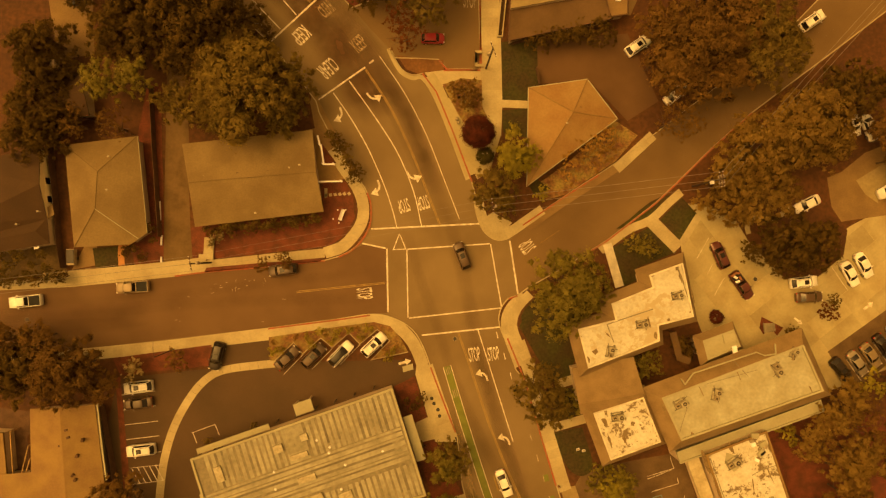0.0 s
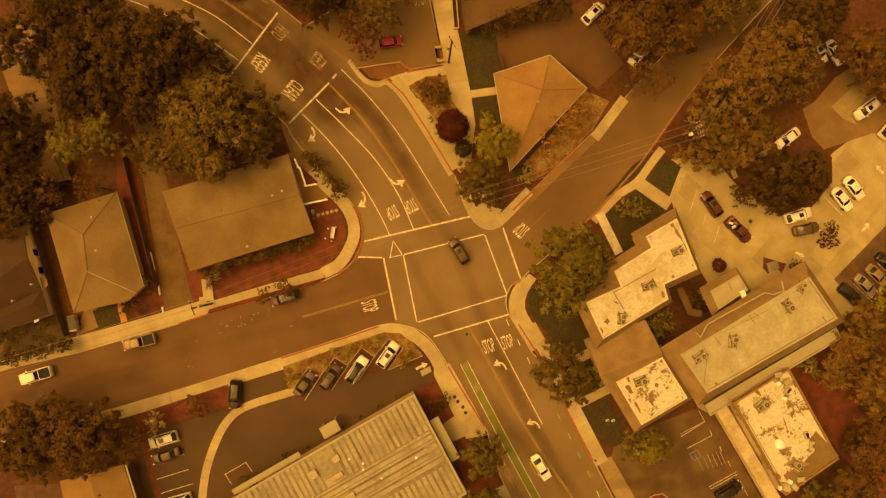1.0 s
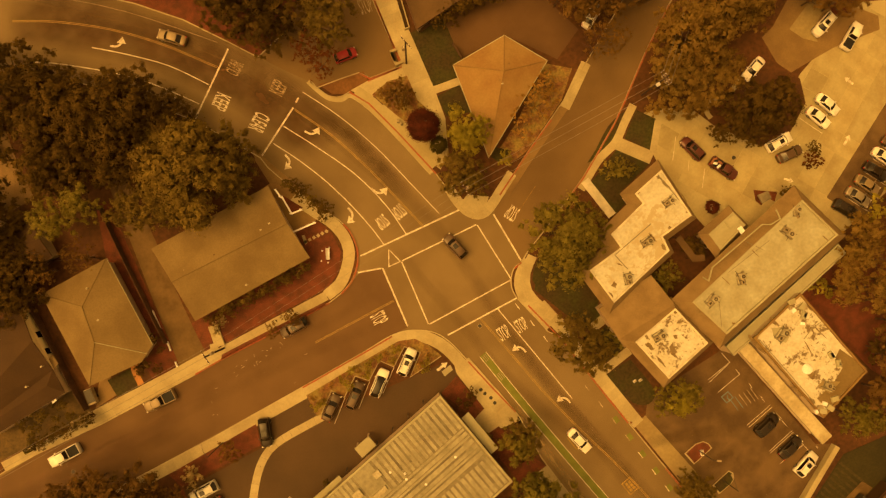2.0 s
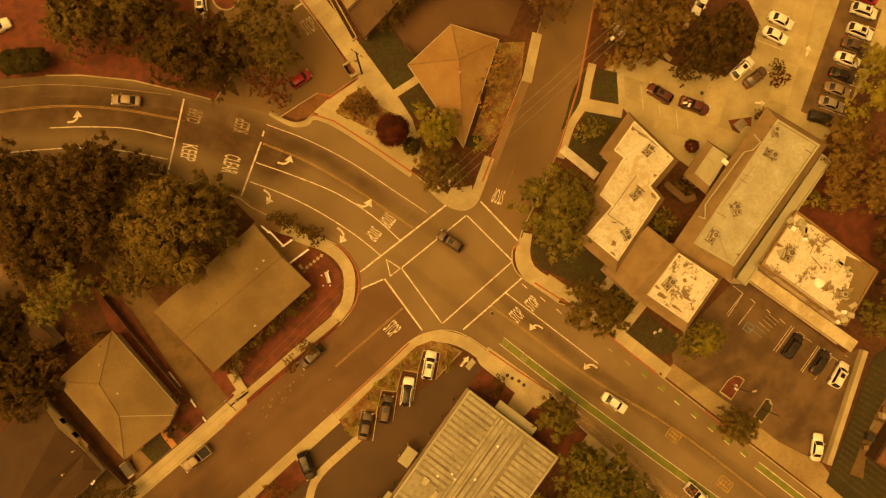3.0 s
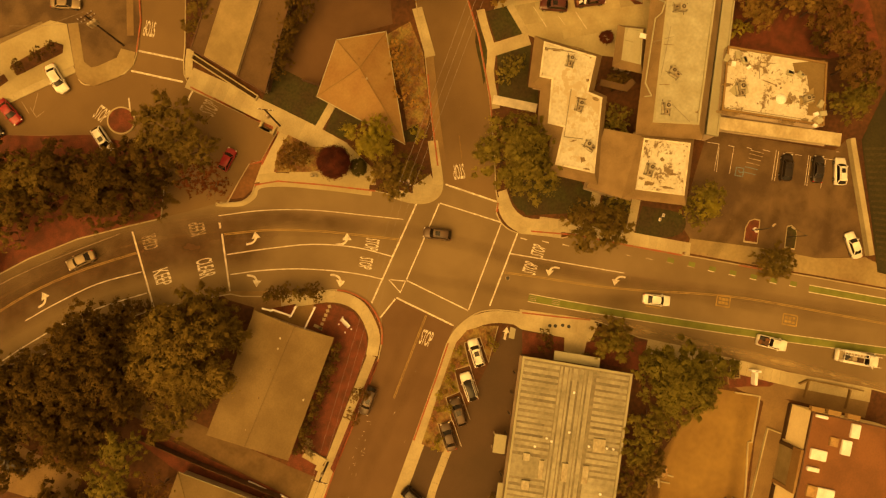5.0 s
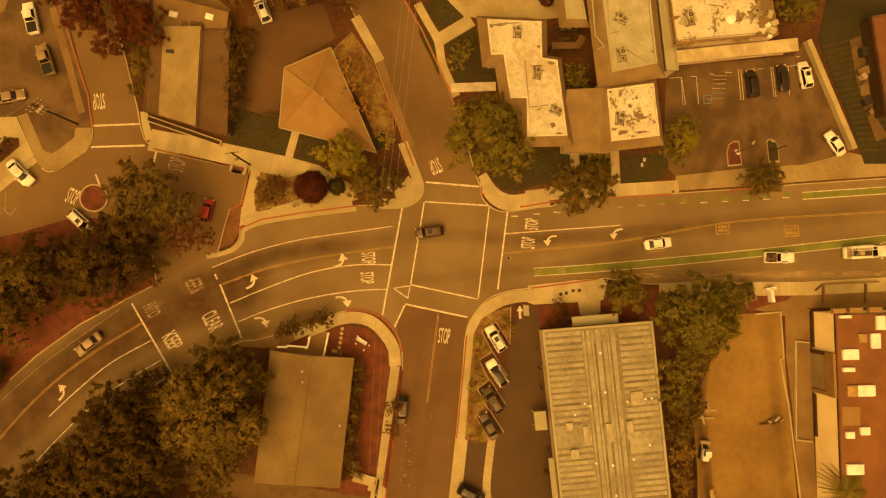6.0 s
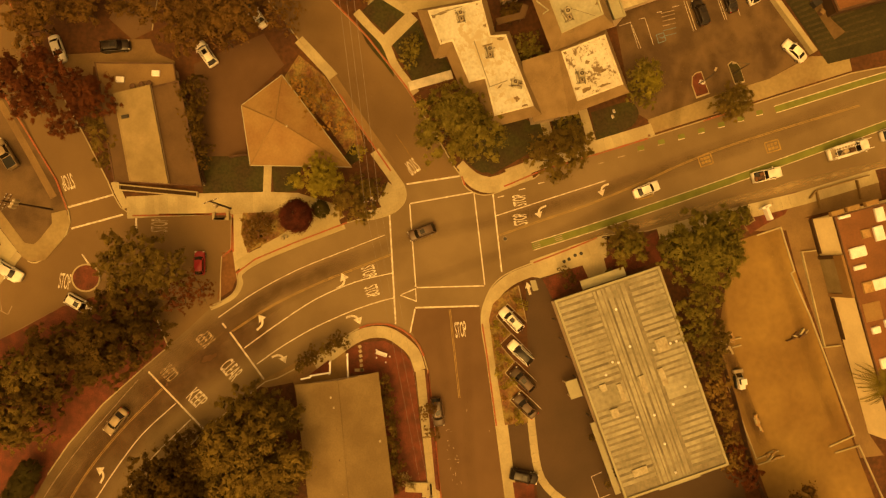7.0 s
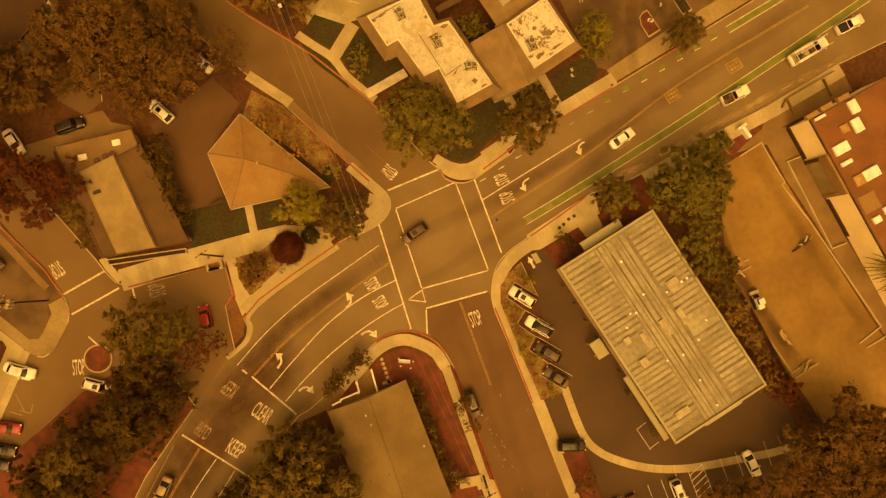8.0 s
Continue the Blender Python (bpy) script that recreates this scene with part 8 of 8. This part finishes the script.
car("sedan", "white", (32.03, -67.47), (35.3, -64.12), "beside the boundary wall", "south car park", 0.15)
truck = car("pickup", "white", (11.53, -57.1), (12.93, -63.29), "with a dark loaded bed parked at the kerb")
for k, (x, y, mt) in enumerate(((-1.2, 0.3, "terracotta"), (-1.7, -0.25, "wood"), (-2.1, 0.3, "dark_metal"), (-1.1, -0.45, "wood"), (-2.4, -0.3, "terracotta"))):
    part("load", box(B(), x, y, 1.1, 0.75, 0.5, 0.25, 20 * k, 0.03), M[mt], truck, "boxes loaded in the bed")
car("utility_truck", "white", (15.44, -70.89), (17.63, -78.66), "parked at the kerb")
car("pickup", "white", (18.59, -80.21), (19.98, -86.34), "parked at the kerb")
car("pickup", "white", (20.52, 68.95), (24.66, 71.02), "on a corner lot", "corner lot", 0.152)
car("pickup", "silver", (14.22, 64.68), (18.75, 67.49), "on a corner lot", "corner lot", 0.152)
car("sedan", "silver", (8.5, 71.64), (10.06, 68.35), "on a corner lot with red tail lamps", "corner lot", 0.152)
car("sedan", "white", (-1.41, 67.31), (-3.58, 63.45), "on the frontage street")
car("sedan", "white", (-1.04, 67.52), (-3.66, 64.06), "on the frontage street")
car("suv", "white", (-6.88, 56.09), (-8.99, 52.46), "half under a dark tree")
car("sedan", "red", (-9.7, 71.77), (-11.49, 67.48), "in a frontage stall", "frontage stalls")
car("sedan", "black", (-12.86, 73.05), (-14.69, 69.16), "in a frontage stall", "frontage stalls")
car("sedan", "black", (-14.89, 74.67), (-16.61, 70.64), "in a frontage stall", "frontage stalls")
car("suv", "black", (33.99, 51.19), (34.44, 46.54), "behind the shops", "", 0.14)
car("sedan", "white", (35.63, 58.73), (31.85, 57.42), "half under trees", "", 0.14)
car("pickup", "white", (-39.81, 70.25), (-34.48, 69.36), "beside the red median", "", 0.0)
car("sedan", "black", (-60.19, 40.34), (-60.15, 44.81), "in a dusty yard", "", 0.16)


# ---- poles, cables, fences, small things ----
def utility_pole(p, tall, turn, arms=2, label="dark wooden utility pole with crossarms"):
    e = thing("utility_pole", p[0], p[1], 0.14, turn, label, "utility pole")
    part("pole", rod(B(), (0, 0, 0), (0, 0, tall), 0.17, 12, 0.12), M["pole_wood"], e)
    for k in range(arms):
        arm = part("crossarm", box(B(), 0.12, 0, tall - 0.5 - 0.9 * k, 0.12, 2.4, 0.14), M["wood"], e)
        for y in (-1.1, -0.55, 0.55, 1.1):
            part("insulator", tube(B(), 0.12, y, tall - 0.36 - 0.9 * k, tall - 0.16 - 0.9 * k, 0.06, 0.04, 8), M["white_wood"], arm)
    for y in ((-0.5, 0.0, 0.5) if arms > 1 else (0.0,)):
        can = part("transformer", tube(B(), -0.45, y, tall - 2.6, tall - 1.5, 0.27, n=14), M["grey_metal"], e, "grey pole transformer")
        part("bushing", tube(B(), -0.45, y, tall - 1.5, tall - 1.2, 0.06, 0.04, 8), M["white_wood"], can)
    if arms > 1:
        part("bracket", box(B(), -0.3, 0, tall - 2.0, 0.1, 1.5, 0.1), M["dark_metal"], e)
        part("equipment_box", box(B(), 0.3, 0.2, tall - 4.0, 0.35, 0.5, 0.8, 0, 0.03), M["white_wood"], e, "pale equipment box")
    return e


PA, PB, PC, PD = (42.44, 10.52), (7.38, 6.61), (-38.46, -1.92), (7.34, 30.39)
utility_pole(PA, 11.0, heading(PA, PB), 2)
utility_pole(PB, 9.5, heading(PA, PB), 1)
utility_pole(PC, 9.0, heading(PB, PC), 1)
utility_pole(PD, 10.0, 20, 1)

PE = (7.47, 59.01)
utility_pole(PE, 11.8, 60, 2)


def cable(a, za, b, zb, sag, n=12, r=0.03):
    bm, d = B(), Vector((b[1] - a[1], a[0] - b[0], 0)).normalized()
    rings = []
    for k in range(n + 1):
        t = k / n
        q = Vector((*mid(a, b, t), za + (zb - za) * t - 4 * sag * t * (1 - t)))
        rings.append([bm.verts.new(q + d * r * math.cos(w) + Vector((0, 0, r * math.sin(w)))) for w in (0.0, 1.26, 2.51, 3.77, 5.03)])
    for p, q in zip(rings, rings[1:]):
        for i in range(5):
            bm.faces.new((p[i], p[(i + 1) % 5], q[(i + 1) % 5], q[i]))
    return tagged(part("cable", bm, M["cable"], None, "thin grey overhead cable between utility poles"), category="cable", group="overhead cables")


for k, y in enumerate((-1.1, 0.0, 1.1)):
    d = Vector((PB[1] - PA[1], PA[0] - PB[0])).normalized() * y
    q = lambda p: (p[0] + d.x, p[1] + d.y)
    cable(q(PA), 10.6, q(PB), 9.2, 0.5)
    cable(q(PB), 9.2, q(PC), 8.7, 0.8, 16, 0.014)
    cable(q(PC), 8.7, (PC[0] - 62, PC[1] - 7 + d.y), 9.0, 0.8, 16)
    cable(q(PA), 10.6, ((72.83, 43.54)[0] + d.x, (72.83, 43.54)[1] + d.y), 10.6, 0.6)

for q, k in (((-0.36, 67.83), 0.6), ((1.24, 68.24), -0.6)):
    cable((PE[0] + k, PE[1] + k), 11.4, q, 11.0, 0.4, 8, 0.02)


def street_lamp(p, tip, tall=7.5):
    e = thing("street_lamp", p[0], p[1], 0.14, 0, "grey street lamp with a curved arm", "street lamp")
    d = (tip[0] - p[0], tip[1] - p[1])
    part("pole", rod(B(), (0, 0, 0), (0, 0, tall), 0.09, 10, 0.06), M["dark_metal"], e)
    part("arm", rod(rod(B(), (0, 0, tall - 0.2), (d[0] * 0.5, d[1] * 0.5, tall + 0.25), 0.04), (d[0] * 0.5, d[1] * 0.5, tall + 0.25), (d[0], d[1], tall + 0.3), 0.035), M["dark_metal"], e)
    part("lamp_head", box(B(), d[0], d[1], tall + 0.2, 0.7, 0.3, 0.16, heading((0, 0), d), 0.05), M["grey_metal"], e)


street_lamp((-44.51, -16.15), (-44.5, -14.09))
street_lamp((28.06, -48.97), (28.85, -49.32), 5.0)
street_lamp((29.94, -55.22), (29.9, -52.47), 5.0)
street_lamp((25.17, -17.12), (24.85, -19.07), 4.0)


def fence(pts, tall=1.7, mat="wood", label="weathered dark brown board fence", gap=2.2):
    a = pts[0]
    e = thing("fence", a[0], a[1], 0.14, 0, label, "fence")
    for p, q in zip(pts, pts[1:]):
        n = max(1, round(length(p, q) / gap))
        for k in range(n):
            s, t = mid(p, q, k / n), mid(p, q, (k + 1) / n)
            part("post", box(B(), s[0] - a[0], s[1] - a[1], 0, 0.12, 0.12, tall + 0.1, heading(p, q)), M[mat], e)
            part("panel", box(B(), (s[0] + t[0]) / 2 - a[0], (s[1] + t[1]) / 2 - a[1], 0.05, length(s, t) - 0.14, 0.06, tall - 0.05, heading(p, q)), M[mat], e)


fence([(-47.71, 27.07), (-47.3, 17.27), (-46.78, 8.87), (-46.36, 2.34)])
fence([(-63.91, 17.08), (-63.04, 8.92), (-62.43, 0.57), (-61.9, -2.68)])
fence([(-62.99, 20.8), (-57.98, 21.73), (-50.68, 19.13)], 1.5)
fence([(15.76, 30.29), (16.22, 27.52)], 1.4)
fence([(28.46, 38.74), (11.47, 34.29)], 1.6)
fence([(-55.81, -25.11), (-54.12, -34.79), (-53.24, -42.23)], 1.6)
fence([(-16.29, -50.18), (-24.91, -52.81), (-38.58, -56), (-44.15, -58.46)], 1.6)
# stepping stones and bench at the gable house
for k in range(6):
    part("stepping_stone", box(B(), *mid((-19.53, 9.16), (-15.68, 9.43), k / 5), 0.14, 0.5, 0.5, 0.05, 8 * k, 0.01), M["concrete"], None, "square pale stepping stone in mulch", "structure")
for k in range(4):
    part("stepping_stone", box(B(), *mid((-19.52, 10.1), (-19.53, 8.97), k / 3), 0.14, 0.5, 0.4, 0.05, 5 * k, 0.01), M["concrete"], None, "square pale stepping stone in mulch", "structure")
bp = (-16.83, 5.85)
bench = thing("garden_bench", bp[0], bp[1], 0.15, 70, "white painted garden bench on mulch", "bench")
part("seat", box(B(), 0, 0, 0.42, 1.9, 0.5, 0.06, 0, 0.02), M["white_wood"], bench)
part("backrest", box(B(), 0, 0.27, 0.45, 1.9, 0.06, 0.45, 0, 0.02), M["white_wood"], bench)
for x in (-0.8, 0.8):
    part("leg", box(B(), x, 0, 0, 0.08, 0.45, 0.43), M["white_wood"], bench)
for p in [(-17.57, 6.7), (-18.33, 5.2), (-16.26, 6.7), (-17.4, 4.53)]:
    part("garden_stone", bmesh.ops.create_icosphere(bm := B(), subdivisions=1, radius=0.16, matrix=pose(p[0], p[1], 0.2)) and bm, M["white_wood"], None, "small pale garden stone on mulch")


def manhole(p, r=0.35, z=0.0):
    m = tagged(part("manhole_cover", tube(B(), p[0], p[1], z - 0.02, z + 0.008, r, n=20), M["dark_metal"], None, "round iron utility cover set in paving"), category="manhole cover")
    part("rim", tube(B(), p[0], p[1], z - 0.02, z + 0.005, r + 0.06, n=20), M["grey_metal"], m)


for p in [(-1.1, -26.79), (-0.82, -27.83), (-2.13, -24.88), (-1.75, -25.74)]:
    manhole(p, 0.3, 0.163)
for p in [(-17.51, -14.77), (-68.28, -11.05), (1.82, -14.99)]:
    manhole(p, 0.32)
manhole((53.18, -5.38), 0.35, 0.15)


def bin_thing(p, label="small dark litter bin", r=0.3, tall=0.9, mat="dark_metal"):
    e = thing("litter_bin", p[0], p[1], 0.15, 0, label, "bin")
    part("body", tube(B(), 0, 0, 0, tall, r * 0.85, r, 14), M[mat], e)
    part("lid", tube(B(), 0, 0, tall, tall + 0.12, r * 1.05, r * 0.7, 14), M["grey_metal"], e)


bin_thing((2.34, 21.82), "grey valve box beside the kerb", 0.3, 0.7)
bin_thing((2.62, 21.25), "grey valve box beside the kerb", 0.25, 0.6)
bin_thing((19.14, -40), "dark red hydrant at the kerb", 0.2, 0.8, "red_paint")
e = thing("trash_cart", *(-60.53, -0.84), 0.15, 0, "grey trailer beside a house", "trailer")
part("body", box(B(), 0, 0, 0.35, 1.3, 2.6, 0.9, 0, 0.08), M["grey_metal"], e)
for x in (-0.6, 0.6):
    part("wheel", rod(B(), (x - 0.1, -0.3, 0.25), (x + 0.1, -0.3, 0.25), 0.25, 12), M["tyre"], e)
part("cover", box(B(), 0, 0.1, 1.25, 1.2, 2.2, 0.08, 0, 0.03), M["dark_metal"], e)
# enclosure in front of the frontage car park, pole foot box
for pts in ([(5.64, 32.96), (5.63, 30.77), (6.77, 30.77)], [(6.59, 33.04), (5.66, 33.04), (5.64, 31.21)]):
    part("low_wall", band(B(), pts, 0.4, 0.1, 0.7), M["concrete"], None, "low concrete wall at a kerb corner", "structure")
# building site clutter on the vacant lot
HEAPS = (((-29.71, -57.17), 4.6, 0.9, 0.5, heading((-27.44, -56.1), (-31.77, -58.33)), "timber"), ((-35.19, -59.1), 2.0, 2.2, 0.7, 20, "timber"), ((-16.55, -52.62), 2.6, 0.7, 0.4, 8, "wood"), ((-15.2, -64.76), 5.2, 0.9, 0.5, heading((-16.43, -61.88), (-14.36, -67.47)), "wood"), ((-15.54, -53.23), 1.2, 1.0, 0.5, 30, "timber"))
for i, (p, sx, sy, sz, turn, mt) in enumerate(HEAPS):
    e = thing("rubble_heap", p[0], p[1], 0.15, turn, "pile of loose timber on bare dirt", "rubble")
    r = random.Random(i)
    for k in range(9):
        long_x = sx > sy
        w, d = (r.uniform(0.5, 1.6), r.uniform(0.12, 0.3)) if long_x else (r.uniform(0.12, 0.35), r.uniform(0.5, 1.6))
        part("plank", box(B(), r.uniform(-0.42, 0.42) * sx, r.uniform(-0.42, 0.42) * sy, 0.0, w, d, sz * r.uniform(0.3, 1.0), r.uniform(-35, 35), 0.02), M[mt if k % 4 else "concrete"], e)
e = thing("gate_frame", *(5.6, -59.98), 0.14, heading((6.72, -59.49), (4.47, -60.37)) - 90, "white garden gate frame between sheds", "gate")
part("frame", box(box(B(), 0, 0, 0.0, 0.5, 2.4, 1.2), 0, -1.15, 0, 1.6, 0.35, 1.2), M["white_wood"], e)
for p in ((22.44, -33.8), (23.39, -34.03)):
    e = thing("valve_box", *p, 0.16, 15, "small white valve box on a dark lawn", "valve box")
    part("body", box(B(), 0, 0, 0, 0.55, 0.35, 0.22, 0, 0.03), M["white_wood"], e)
    part("lid", box(B(), 0, 0, 0.22, 0.45, 0.26, 0.03, 0, 0.01), M["concrete"], e)
e = thing("valve_box", 28.33, -49.41, 0.26, 70, "small white valve box on a red soil island", "valve box")
part("body", box(B(), 0, 0, 0, 0.9, 0.5, 0.5, 0, 0.05), M["white_wood"], e)
part("lid", box(B(), 0, 0, 0.5, 0.6, 0.34, 0.06, 0, 0.02), M["grey_metal"], e)
# clutter along the red-roofed building
for k, (x, y, sx, sy, sz, mt) in enumerate(((50.5, -67.6, 1.6, 1.1, 1.2, "dark_metal"), (47.4, -68.6, 1.4, 2.2, 0.5, "wood"), (46.3, -68.4, 1.0, 0.8, 1.0, "grey_metal"), (44.2, -69.2, 1.9, 0.9, 0.8, "grey_metal"), (42.2, -70.0, 1.2, 1.4, 0.9, "dark_metal"), (40.6, -71.0, 0.8, 0.8, 0.7, "wood"))):
    e = thing("storage_crate", x, y, 0.2, 22 + 15 * (k % 3), "weathered storage crate beside a building", "crate", "crates beside the building")
    part("body", box(B(), 0, 0, 0, sx, sy, sz, 0, 0.05), M[mt], e)
    part("lid", box(B(), 0, 0, sz, sx * 1.06, sy * 1.06, 0.07, 0, 0.02), M["gravel" if k % 2 else mt], e)
# pale survey marks sprayed on the side street
rng = random.Random(11)
for k in range(26):
    p = mid((-38.66, -6.31), (-29.58, -4.98), rng.random()) if k < 20 else (rng.uniform(-46, -26), rng.uniform(-13, -6))
    a = rng.uniform(-0.3, 0.3) + (1.57 if k % 3 == 0 else 0)
    s = rng.uniform(0.08, 0.28)
    line("survey_mark", [(p[0] - math.cos(a) * s, p[1] + (k % 5 - 2) * 0.35 - math.sin(a) * s), (p[0] + math.cos(a) * s, p[1] + (k % 5 - 2) * 0.35 + math.sin(a) * s)], 0.08, "faint_paint", 0.003)
# small rider marks at the bike lane's start
for foot, head in (((0.85, -20.87), (0.5, -19.76)), ((2.02, -24.74), (1.63, -23.45))):
    for k in (-0.3, 0.0, 0.3):
        d = Vector((head[1] - foot[1], foot[0] - head[0])).normalized() * k
        line("bike_mark", [(foot[0] + d.x, foot[1] + d.y), (head[0] + d.x, head[1] + d.y)], 0.12, "faint_paint", 0.004)
# white boards lying along the driveway
for a, b in (((-46.69, 8.24), (-46.59, 3.96)), ((-46.39, 2.67), (-46.45, 1.01)), ((-46.46, -0.91), (-46.45, -1.84))):
    part("timber_board", band(B(), [a, b], 0.22, 0.15, 0.45), M["white_wood"], None, "white timber board edging a driveway", "structure")

# small tracked loader left on the vacant lot
p = (-22.7, -54.16)
e = thing("loader", p[0], p[1], 0.15, heading((-24.56, -54.45), (-20.77, -54)), "small pale tracked loader on dirt", "loader")
part("body", box(B(), -0.3, 0, 0.35, 1.9, 1.0, 0.9, 0, 0.1), M["white_wood"], e)
part("cab", box(B(), 0.1, 0, 1.2, 0.9, 0.9, 0.7, 0, 0.08), M["dark_metal"], e)
part("cab_roof", box(B(), 0.1, 0, 1.9, 1.0, 1.0, 0.08, 0, 0.03), M["white_wood"], e)
for q in (-0.65, 0.65):
    part("track", box(B(), -0.1, q, 0.0, 2.1, 0.36, 0.55, 0, 0.14), M["tyre"], e)
    part("lift_arm", rod(B(), (-0.9, q * 0.85, 1.2), (1.4, q * 0.85, 0.5), 0.08), M["concrete"], e)
part("bucket", box(B(), 1.7, 0, 0.1, 0.6, 1.7, 0.55, 0, 0.06), M["grey_metal"], e)
